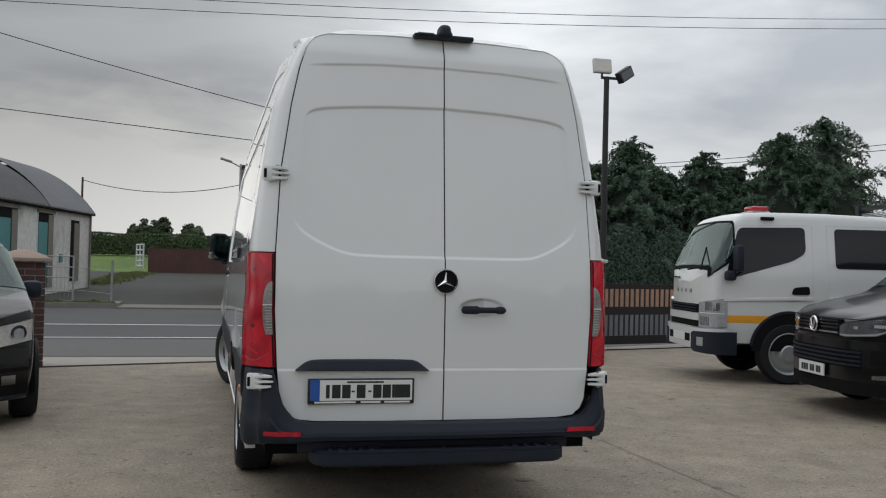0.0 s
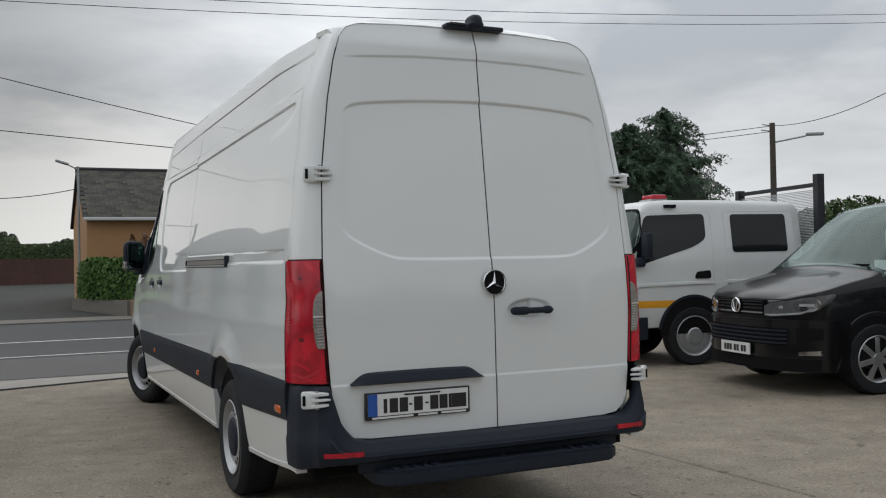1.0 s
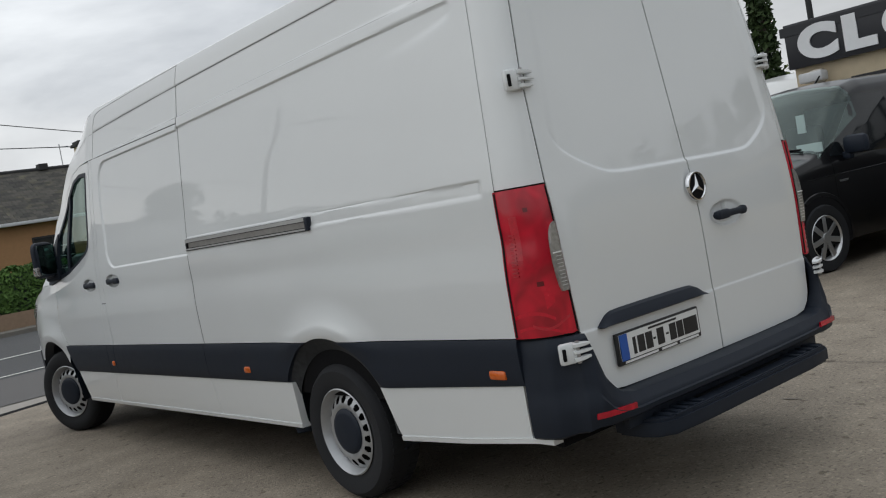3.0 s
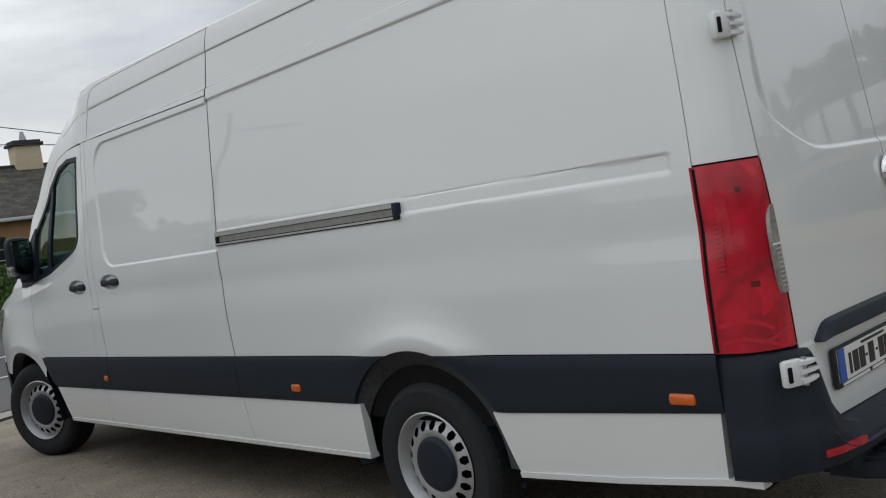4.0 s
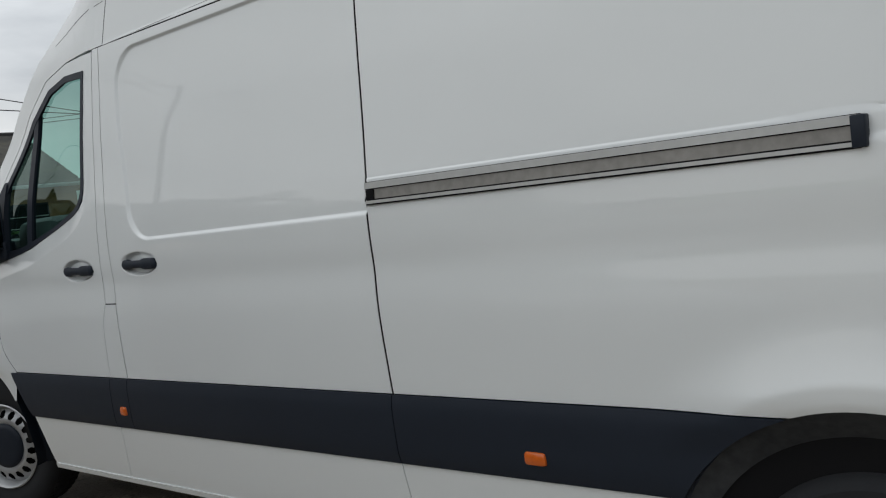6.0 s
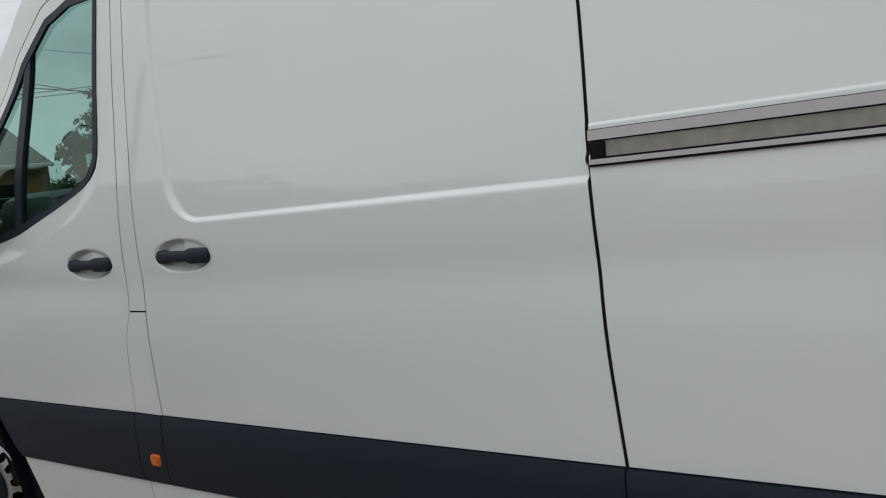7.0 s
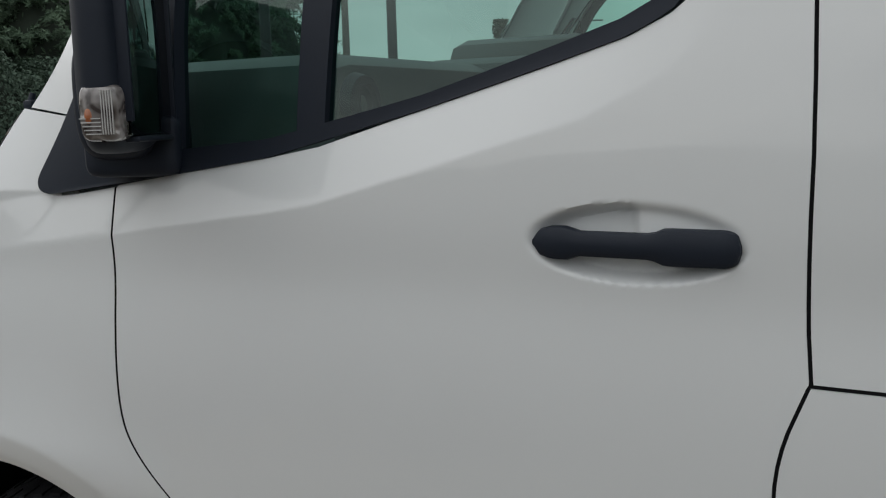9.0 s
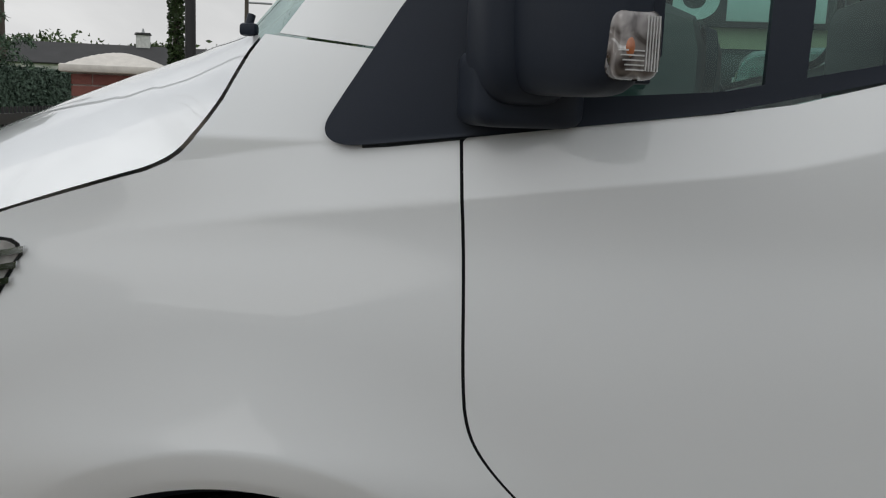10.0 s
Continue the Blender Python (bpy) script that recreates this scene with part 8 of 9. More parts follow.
class Shell:
    """A lofted car body. Local y runs forward from the tail, x to its right; v runs from the left sill over the roof to the right sill."""

    def __init__(self, top, width, sill, belt, tumble, crown=0.045, edge=0.10):
        self.tumble, self.crown, self.edge = tumble, crown, edge
        y0, y1 = top[0][0], top[-1][0]
        g = np.linspace(y0, y1, 900)
        pad = 40
        k = np.exp(-0.5 * (np.arange(-pad, pad + 1) * (y1 - y0) / 900 / 0.035) ** 2)
        def even(q):
            a = np.interp(g, [r[0] for r in q], [r[1] for r in q])
            ext = np.r_[2 * a[0] - a[pad:0:-1], a, 2 * a[-1] - a[-2:-pad - 2:-1]]
            return np.stack([g, np.convolve(ext, k / k.sum(), mode="valid")], 1)
        self.top, self.width, self.sill, self.belt = even(top), even(width), even(sill), even(belt)

    def at(self, y, v):
        y, v = np.broadcast_arrays(np.asarray(y, float), np.asarray(v, float))
        T = np.interp(y, self.top[:, 0], self.top[:, 1])
        W = np.interp(y, self.width[:, 0], self.width[:, 1])
        S = np.interp(y, self.sill[:, 0], self.sill[:, 1])
        B = np.minimum(np.interp(y, self.belt[:, 0], self.belt[:, 1]), T - 0.05)
        s = np.abs(2 * v - 1)
        # from sill (s = 1) to belt (0.62), roof edge (0.34) and middle (0)
        k = np.clip((T - B) / 0.8, 0.06, 1)
        edge = W * (1 - self.tumble * k) - 0.07 * k
        x = np.interp(0, [0], [0]) + np.select(
            [s > 0.80, s > 0.62, s > 0.34, s > 0.24], [
                W * (1 - 0.05 * ((s - 0.80) / 0.20) ** 2),
                W * (1 - 0.012 * ((0.80 - s) / 0.18) ** 2),
                W * 0.988 + (edge - W * 0.988) * ((0.62 - s) / 0.28) ** 1.15,
                edge - (edge * 1.6 * self.edge) * ((0.34 - s) / 0.10) ** 1.0], edge * (1 - 1.6 * self.edge) * (s / 0.24))
        z = np.select(
            [s > 0.62, s > 0.34, s > 0.24], [
                B + (S - B) * ((s - 0.62) / 0.38),
                B + (T - self.edge * k - self.crown - B) * ((0.62 - s) / 0.28),
                T - self.edge * k - self.crown + (self.edge * k) * np.sin((0.34 - s) / 0.10 * math.pi / 2)], T - self.crown * (s / 0.24) ** 2)
        return np.stack([np.where(v < 0.5, -x, x), y, z], -1)

    def hull(self, name, y0, y1, material, parent, holes=(), ny=150, nv=110, label=""):
        """The whole skin from sill to sill, with openings left out where (y0, y1, v0, v1) holes say so."""
        ys = np.unique(np.r_[np.linspace(y0, y1, ny), y1 - (y1 - y0) * 0.06 * np.linspace(0, 1, 30) ** 2, [h[0] for h in holes], [h[1] for h in holes]])
        vs = np.unique(np.r_[np.linspace(0, 1, nv), [h[2] for h in holes], [h[3] for h in holes]])
        P = self.at(np.broadcast_to(ys[:, None], (len(ys), len(vs))), np.broadcast_to(vs, (len(ys), len(vs))))
        P = np.concatenate([P, P[-1:] * [0.5, 1, 1] + [0, 0.004, 0], P[-1:] * [0.0, 1, 1] + [0, 0.006, 0]], 0)
        ys = np.r_[ys, y1 + 0.001, y1 + 0.002]
        F = grid_faces(len(ys) - 1, len(vs) - 1)
        cy = ((ys[:-1] + ys[1:]) / 2)[:, None] + 0 * vs[None, 1:]
        cv = ((vs[:-1] + vs[1:]) / 2)[None] + 0 * ys[1:, None]
        keep = np.ones(cy.shape, bool)
        for h in holes:
            keep &= ~((cy > h[0]) & (cy < h[1]) & (cv > h[2]) & (cv < h[3]))
        return mesh_ob(name, P.reshape(-1, 3), F[keep.ravel()], material, parent, label, sharp=60)

    def side(self, name, pts, material, parent, sx, push=0.006, rad=0.05, label=""):
        """A smooth-cornered pane or panel on the flank, from (y, z) corners."""
        q = np.array(rounded(pts, rad))
        c = q.mean(axis=0)
        rings = [c + (q - c) * k for k in (1.0, 0.8, 0.55, 0.3, 0.0)]
        grid = np.stack(rings, 1)
        vs = np.linspace(0.12, 0.5, 200) * 0 + np.linspace(0.0, 0.38, 200)
        out = np.zeros(grid.shape[:2] + (3,))
        for i in range(grid.shape[0]):
            for j in range(grid.shape[1]):
                y, z = grid[i, j]
                sec = self.at(np.full(200, y), vs)
                v = np.interp(z, sec[:, 2], vs)
                p = self.at(y, v)
                out[i, j] = (sx * (abs(p[0]) + push), p[1], p[2] + push * 0.3)
        out = np.concatenate([out, out[:1]], 0)
        back = out[:, :1] - np.array([sx * (push + 0.01), 0, 0])
        v, f = skin([np.concatenate([back, out], 1)], 0.0)
        return mesh_ob(name, v, f, material, parent, label, sharp=40)

    def patch(self, name, ys, vs, material, parent, push=0.0, nu=24, nv=24, label="", flange=0.0, smooth=True, shadow=True):
        """ys: (y at lower v, y at upper v) for both ends, so that a patch may lean."""
        (a0, a1), (b0, b1) = ys
        v = np.linspace(vs[0], vs[1], nv + 1)
        t = np.linspace(0, 1, nv + 1)
        u = np.linspace(0, 1, nu + 1)[:, None]
        lo, hi = a0 + (a1 - a0) * t, b0 + (b1 - b0) * t
        y = lo[None] + (hi - lo)[None] * u
        P = self.at(y, np.broadcast_to(v, y.shape))
        if push:
            du = np.gradient(P, axis=0)
            dv = np.gradient(P, axis=1)
            n = np.cross(du, dv)
            n /= np.maximum(np.linalg.norm(n, axis=2), 1e-9)[..., None]
            out = np.sign(np.sum(n * (P - np.array([0, P[..., 1].mean(), 0.6])), axis=2).mean()) or 1
            P = P + n * push * out
        vv, ff = skin([P], flange, (0, 0, -1))
        ob = mesh_ob(name, vv, ff, material, parent, label, smooth=smooth, sharp=50)
        if not shadow:
            ob.visible_shadow = False
        return ob


def car_wheel(parent, x, y, r, rimr, spokes, material, w=0.11):
    wl_ = new("wheel")
    wl_.parent = parent
    wl_.matrix_local = pose(x, y, r, 0, 0, 0 if x < 0 else 180)
    part("tyre", lathe(bmesh.new(), [(rimr, -w * 0.85), (rimr + 0.03, -w), (r - 0.02, -w), (r, -w * 0.7), (r, w * 0.7), (r - 0.02, w), (rimr, w)], 48), RUBBER, wl_)
    rim = part("rim", lathe(bmesh.new(), [(rimr + 0.006, -w * 0.9), (rimr, -w * 0.95), (rimr - 0.018, -w * 0.8), (rimr - 0.03, -w * 0.4)], 48), material, wl_)
    part("brake_disc", lathe(bmesh.new(), [(rimr - 0.02, -w * 0.35), (0.01, -w * 0.35)], 32), SEAM, wl_)
    if spokes:
        for i in range(spokes):
            bm = box(bmesh.new(), -w * 0.84, -w * 0.62, -0.030, 0.030, 0.03, rimr - 0.012, 0.008)
            o = part("spoke", bm, material, rim)
            o.matrix_local = Matrix.Rotation(2 * math.pi * i / spokes, 4, "X")
    else:
        part("dish", lathe(bmesh.new(), [(rimr - 0.025, -w * 0.45), (rimr * 0.72, -w * 0.75), (rimr * 0.5, -w * 0.70), (rimr * 0.36, -w * 1.0), (0.001, -w * 1.02)], 40), material, rim)
    part("hub", lathe(bmesh.new(), [(0.055, -w * 0.8), (0.050, -w * 0.93), (0.001, -w * 0.95)], 24), SEAM if not spokes else material, wl_)


def black_van():
    """A dark mid-size van, nose at local y = 0."""
    ob = empty("black_van", pose(4.74, 3.50, 0, 0, 0, 80), "glossy black passenger van parked nose outward", "van")
    bx, by, ex = 0.945, 0.34, 3.4
    xs = np.linspace(0.12, 1, 14)
    nose = [(-by * u ** ex, bx * u) for u in xs[::-1]]
    sh = Shell([(-4.9, 1.2), (-4.85, 1.80), (-4.5, 1.92), (-3, 1.96), (-2.05, 1.95), (-1.80, 1.90), (-1.58, 1.74), (-1.02, 1.26), (-0.92, 1.21), (-0.6, 1.14), (-0.30, 1.06), (-0.14, 1.01), (-0.05, 0.96), (0.0, 0.90)],
               [(-4.9, 0.86), (-4.8, 0.93), (-1.2, 0.95), (-0.6, 0.95)] + nose,
               [(-4.9, 0.30), (-0.5, 0.26), (0, 0.24)], [(-4.9, 1.10), (-1.4, 1.06), (-0.8, 1.02), (-0.3, 0.95), (0, 0.86)], 0.10)
    sh.hull("body", -4.9, 0.0, BLACKPAINT, ob, ((-1.77, -1.04, 0.290, 0.710),))
    ws = sh.patch("windscreen", ((-1.00, -1.00), (-1.80, -1.80)), (0.280, 0.720), GLASSV, ob, 0.008, 24, 30, "clear windscreen", shadow=False)
    curve = [(bx * u, -by * u ** ex) for u in np.linspace(0, 1, 40)] + [(0.952, -0.5), (0.955, -1.0)]
    for s in (-1, 1):
        sh.side("door_window", [(-1.16, 1.14), (-2.35, 1.10), (-2.35, 1.72), (-1.84, 1.73)], CARGLASS, ob, s, 0.004)
        sh.side("rear_window", [(-2.48, 1.10), (-3.6, 1.10), (-3.6, 1.72), (-2.48, 1.70)], CARGLASS, ob, s, 0.004)
        for y in (-1.18, -2.42):
            sh.side("door_seam", [(y, 0.36), (y - 0.008, 0.36), (y - 0.008, 1.12), (y, 1.12)], SEAM, ob, s, 0.002, 0.001)
        sh.side("waist_crease", [(-0.75, 0.935), (-4.6, 0.985), (-4.6, 0.995), (-0.75, 0.945)], GLOSSBLACK, ob, s, 0.006, 0.002)
        sh.side("side_badge", [(-1.24, 0.865), (-1.38, 0.868), (-1.38, 0.888), (-1.24, 0.885)], CHROME, ob, s, 0.006, 0.004)
        # lamps that wrap round the corners of the nose
        q = (lambda a_, b_: (s * a_, s * b_)) if s > 0 else (lambda a_, b_: (-b_, -a_))
        zz = (lambda l0, h0, l1, h1: (l0, h0, l1, h1)) if s > 0 else (lambda l0, h0, l1, h1: (l1, h1, l0, h0))
        hl = wrap("headlamp", curve, *q(0.43, 1.10), ([(0, 0.775), (0.12, 0.765), (0.60, 0.790), (0.82, 0.845), (0.95, 0.925), (1, 0.962)], [(0, 0.865), (0.10, 0.895), (0.30, 0.915), (1, 0.985)]), DARKLENS, ob, 0.012, 36, 0.05, "clear headlamp with chrome reflectors")
        for c0, c1, zc_, hz_, mt in ((0.76, 1.00, 0.880, 0.060, LAMPGLASS), (0.56, 0.70, 0.858, 0.038, DARKLENS)):
            e = np.linspace(0, 1, 15)
            bow = np.sqrt(np.maximum(0, 1 - (2 * e - 1) ** 2))
            bw = wrap("lamp_bowl", curve, *q(c0, c1), (list(zip(e, zc_ - 0.006 - hz_ * bow)), list(zip(e, zc_ + 0.020 * e + hz_ * bow))), CHROME if mt is LAMPGLASS else DARKLENS, hl, 0.016, 14, 0.015)
            wrap("bulb", curve, *q(c0 + 0.05, c1 - 0.05), (zc_ - 0.012, zc_ + 0.016, zc_ - 0.012, zc_ + 0.016), LAMPGLASS, bw, 0.020, 6, 0.01)
        wrap("running_light", curve, *q(0.44, 0.92), ([(0, 0.778), (0.15, 0.769), (0.8, 0.795), (1, 0.835)], [(0, 0.790), (0.3, 0.792), (0.8, 0.812), (1, 0.842)]), LAMPGLASS, hl, 0.017, 24, 0.02)
        wrap("bumper_lamp", curve, *q(0.80, 1.00), zz(0.395, 0.430, 0.400, 0.445), CHROME, ob, 0.036, 8, 0.03)
        m = new("door_mirror")
        m.parent = ob
        boxpart("mirror_housing", (s * 1.07 - 0.13, s * 1.07 + 0.13, -1.48, -1.36, 1.13, 1.32), PLASTIC, m, bevel=0.05)
        boxpart("mirror_foot", (s * 0.95 - 0.06, s * 0.95 + 0.06, -1.46, -1.38, 1.08, 1.16), PLASTIC, m, bevel=0.02)
        for y in (-0.90, -3.90):
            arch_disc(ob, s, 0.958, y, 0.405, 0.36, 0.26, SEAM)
            flare = lathe(bmesh.new(), [(0.455, -0.020), (0.44, 0.0), (0.405, 0.004), (0.40, -0.03)], 48)
            bmesh.ops.delete(flare, geom=[v for v in flare.verts if v.co.z < -0.10], context="VERTS")
            if s < 0:
                bmesh.ops.scale(flare, vec=(-1, 1, 1), verts=flare.verts)
            bmesh.ops.translate(flare, vec=(s * 0.957, y, 0.36), verts=flare.verts)
            part("arch_lip", flare, BLACKPAINT, ob)
            car_wheel(ob, s * 0.868, y, 0.345, 0.225, 7, ALLOY)
    # nose: bumper, grilles, badge, plate with bars
    bp = wrap("bumper", curve, -1.20, 1.20, (0.24, 0.735, 0.24, 0.735), BLACKPAINT, ob, 0.022, 40, 0.1)
    gr = wrap("grille", curve, -0.415, 0.415, (0.765, 0.925, 0.765, 0.925), SEAM, ob, 0.008, 20)
    for z, mt in ((0.790, CHROME), (0.835, GLOSSBLACK), (0.868, GLOSSBLACK), (0.900, GLOSSBLACK)):
        wrap("grille_slat", curve, -0.41, 0.41, (z, z + 0.016, z, z + 0.016), mt, gr, 0.018, 20, 0.02)
    lg = wrap("lower_grille", curve, -0.70, 0.70, (0.485, 0.655, 0.485, 0.655), SEAM, ob, 0.026, 24)
    for z in (0.50, 0.54, 0.58, 0.62):
        wrap("slat", curve, -0.69, 0.69, (z, z + 0.017, z, z + 0.017), PLASTIC, lg, 0.036, 24, 0.02)
    wrap("side_intake", curve, 0.78, 1.02, (0.52, 0.66, 0.55, 0.66), SEAM, bp, 0.026, 8)
    wrap("side_intake", curve, -1.02, -0.78, (0.55, 0.66, 0.52, 0.66), SEAM, bp, 0.026, 8)
    wrap("valance", curve, -1.00, 1.00, (0.235, 0.36, 0.235, 0.36), SEAM, bp, 0.026, 24, 0.06)
    wrap("bonnet_seam", curve, -1.10, 1.10, (0.930, 0.937, 0.930, 0.937), SEAM, ob, 0.006, 30, 0.01)
    bd = new("badge")
    bd.parent = ob
    bd.matrix_local = pose(0, 0.034, 0.862, 0, 0, 180)
    part("badge_disc", lathe_y([(0.001, 0.0), (0.070, 0.0)], 32), GLOSSBLACK, bd)
    part("badge_ring", lathe_y([(0.060, -0.006), (0.070, -0.012), (0.080, 0.0)], 32), CHROME, bd)
    for sx in (-1, 1):
        part("badge_bar", rod(bmesh.new(), (sx * 0.045, -0.008, 0.045), (sx * 0.012, -0.008, -0.05), 0.009), CHROME, bd)
    pl = new("number_plate")
    pl.parent = ob
    pl.matrix_local = pose(0, 0.045, 0.425)
    boxpart("plate_face", (-0.26, 0.26, 0.0, 0.012, -0.058, 0.058), WHITEPL, pl)
    for x in (-0.18, -0.13, -0.05, 0.0, 0.08, 0.13, 0.18):
        boxpart("bar", (x - 0.018, x + 0.018, 0.010, 0.016, -0.034, 0.030), INK, pl)
    boxpart("dash_paper", (-0.72, -0.40, -1.36, -1.35, 1.20, 1.30), PAPER, ob, "white price paper behind the windscreen")
    boxpart("screen_paper", (-0.28, -0.17, -1.70, -1.69, 1.42, 1.62), PAPER, ob, "paper slip hung behind the windscreen")
    boxpart("dash_top", (-0.80, 0.80, -1.85, -1.10, 1.00, 1.165), LININGGREY, ob, bevel=0.03)
    for x in (-0.42, 0.42):
        boxpart("seat_back", (x - 0.24, x + 0.24, -2.6, -2.45, 0.8, 1.50), DASH, ob, bevel=0.05)
    boxpart("bulkhead", (-0.85, 0.85, -3.1, -3.06, 0.4, 1.7), LININGGREY, ob)
    boxpart("cabin_floor", (-0.88, 0.88, -4.7, -1.2, 0.35, 0.42), SEAM, ob)
    part("wiper", rod(bmesh.new(), (-0.72, -1.02, 1.255), (-0.05, -1.06, 1.265), 0.011), SEAM, ob)
    part("wiper", rod(bmesh.new(), (0.05, -1.02, 1.255), (0.75, -1.04, 1.235), 0.011), SEAM, ob)
    part("aerial", rod(bmesh.new(), (0.0, -2.3, 1.94), (0.0, -2.42, 2.04), 0.010), SEAM, ob)


def crew_cab_truck():
    ob = empty("crew_cab_truck", pose(4.871, 6.425, 0, 0, 0, 78.5), "white crew-cab tipper truck with an amber stripe", "truck")
    hx, hy, ex = 0.85, 0.13, 5.0
    nose = [(-hy * u ** ex, hx * u) for u in np.linspace(0.3, 1, 10)[::-1]]
    sh = Shell([(-2.64, 2.02), (-2.58, 2.09), (-1.5, 2.12), (-0.75, 2.12), (-0.50, 2.10), (-0.40, 2.05), (-0.33, 1.95), (-0.10, 1.42), (-0.05, 1.37), (-0.02, 1.32), (0, 1.24)],
               [(-2.64, 0.83), (-2.54, 0.85), (-0.5, 0.855)] + nose,
               [(-2.64, 0.48), (-0.6, 0.48), (0, 0.46)], [(-2.64, 1.30), (-0.5, 1.32), (-0.1, 1.30), (0, 1.15)], 0.055, 0.02, 0.05)
    sh.hull("cab", -2.64, 0.0, PAINT2, ob, ((-0.345, -0.105, 0.255, 0.745),))
    e = sh.at(np.full(61, -2.64), np.linspace(0, 1, 61))
    P = np.stack([e * (1 - t) + np.array((0, -2.65, 1.2)) * t for t in np.linspace(0, 1, 5)], 1)
    vv, ff = skin([P], 0.0)
    mesh_ob("back_panel", vv, ff, PAINT2, ob)
    curve = [(hx * u, -hy * u ** ex) for u in np.linspace(0, 1, 60)] + [(0.853, -0.3), (0.855, -0.6)]
    sh.patch("windscreen", ((-0.098, -0.098), (-0.35, -0.35)), (0.245, 0.755), GLASSV, ob, 0.010, 20, 30, "clear raked windscreen", shadow=False)
    for v0, v1 in ((0.232, 0.256), (0.744, 0.768)):
        sh.patch("screen_seal", ((-0.08, -0.08), (-0.375, -0.375)), (v0, v1), SEAM, ob, 0.006, 20, 4)
    sh.patch("screen_seal", ((-0.070, -0.070), (-0.108, -0.108)), (0.225, 0.775), SEAM, ob, 0.006, 4, 30)
    sh.patch("screen_seal", ((-0.342, -0.342), (-0.372, -0.372)), (0.225, 0.775), SEAM, ob, 0.006, 4, 30)
    boxpart("dash_top", (-0.75, 0.75, -0.75, -0.20, 1.05, 1.30), DASH, ob)
    boxpart("cabin_floor", (-0.78, 0.78, -2.4, -0.2, 0.55, 0.60), SEAM, ob)
    for x in (-0.45, 0.45):
        for y in (-1.25, -2.25):
            boxpart("seat_back", (x - 0.24, x + 0.24, y - 0.10, y + 0.02, 0.9, 1.78), FABRIC, ob, bevel=0.05)
    for s in (-1, 1):
        q = (lambda a_, b_: (a_, b_)) if s > 0 else (lambda a_, b_: (-b_, -a_))
        sh.side("front_window", [(-0.24, 1.25), (-0.28, 1.42), (-0.42, 1.90), (-1.25, 1.92), (-1.25, 1.60), (-1.08, 1.50)], CARGLASS, ob, s, 0.005, 0.07)
        sh.side("rear_window", [(-1.62, 1.42), (-1.62, 1.91), (-2.42, 1.91), (-2.42, 1.42)], CARGLASS, ob, s, 0.005, 0.05)
        for pts in ([(-0.20, 0.50), (-0.20, 1.30), (-0.207, 1.30), (-0.207, 0.50)], [(-0.20, 1.30), (-0.40, 1.93), (-0.407, 1.93), (-0.207, 1.30)], [(-0.40, 1.93), (-1.32, 1.95), (-1.32, 1.943), (-0.40, 1.923)],
                    [(-1.33, 0.95), (-1.33, 1.94), (-1.338, 1.94), (-1.338, 0.95)], [(-1.52, 0.55), (-1.52, 1.94), (-1.528, 1.94), (-1.528, 0.55)], [(-1.52, 1.95), (-2.53, 1.95), (-2.53, 1.943), (-1.52, 1.943)], [(-2.53, 0.6), (-2.53, 1.94), (-2.537, 1.94), (-2.537, 0.6)]):
            sh.side("door_seam", pts, GUTTER, ob, s, 0.002, 0.001)
        sh.side("amber_stripe", [(-0.205, 0.735), (-0.205, 0.825), (-0.86, 0.825), (-0.74, 0.735)], YELLOW, ob, s, 0.003, 0.001)
        sh.side("waist_ledge", [(-0.12, 0.985), (-0.12, 1.03), (-1.33, 1.06), (-1.33, 1.02)], PAINT2, ob, s, 0.018, 0.01)
        sh.side("waist_ledge", [(-1.52, 1.02), (-1.52, 1.06), (-2.6, 1.07), (-2.6, 1.03)], PAINT2, ob, s, 0.018, 0.01)
        sh.side("door_grip", [(-1.06, 1.09), (-1.09, 1.175), (-1.28, 1.195), (-1.29, 1.09)], SEAM, ob, s, 0.014, 0.035)
        sh.side("step_trim", [(-0.20, 0.36), (-0.20, 0.485), (-0.66, 0.485), (-0.60, 0.36)], SEAM, ob, s, 0.006, 0.01)
        hl = wrap("headlamp", curve, *q(0.58, 0.965), (0.655, 0.970, 0.685, 1.025) if s > 0 else (0.685, 1.025, 0.655, 0.970), LAMPGLASS, ob, 0.012, 16, 0.05, "stacked headlamp and indicator")
        wrap("lamp_divider", curve, *q(0.60, 0.955), (0.838, 0.850, 0.838, 0.850), PAINT2, hl, 0.015, 16, 0.02)
        wrap("lamp_bulb", curve, *q(0.72, 0.90), (0.875, 0.975, 0.875, 0.985), CHROME, hl, 0.016, 8, 0.02)
        wrap("indicator", curve, *q(0.62, 0.78), (0.69, 0.80, 0.69, 0.80), CHROME, hl, 0.016, 8, 0.02)
        arch_disc(ob, s, 0.862, -1.04, 0.462, 0.40, 0.40, SEAM)
        flare = lathe(bmesh.new(), [(0.495, -0.012), (0.487, 0.004), (0.465, 0.006), (0.455, -0.03)], 48)
        bmesh.ops.delete(flare, geom=[v for v in flare.verts if v.co.z < 0.02], context="VERTS")
        if s < 0:
            bmesh.ops.scale(flare, vec=(-1, 1, 1), verts=flare.verts)
        bmesh.ops.translate(flare, vec=(s * 0.862, -1.04, 0.40), verts=flare.verts)
        part("arch_lip", flare, PLASTIC, ob)
        car_wheel(ob, s * 0.775, -1.04, 0.37, 0.25, 0, STEEL, 0.10)
        car_wheel(ob, s * 0.74, -3.7, 0.37, 0.25, 0, STEEL, 0.14)
        m = new("door_mirror")
        m.parent = ob
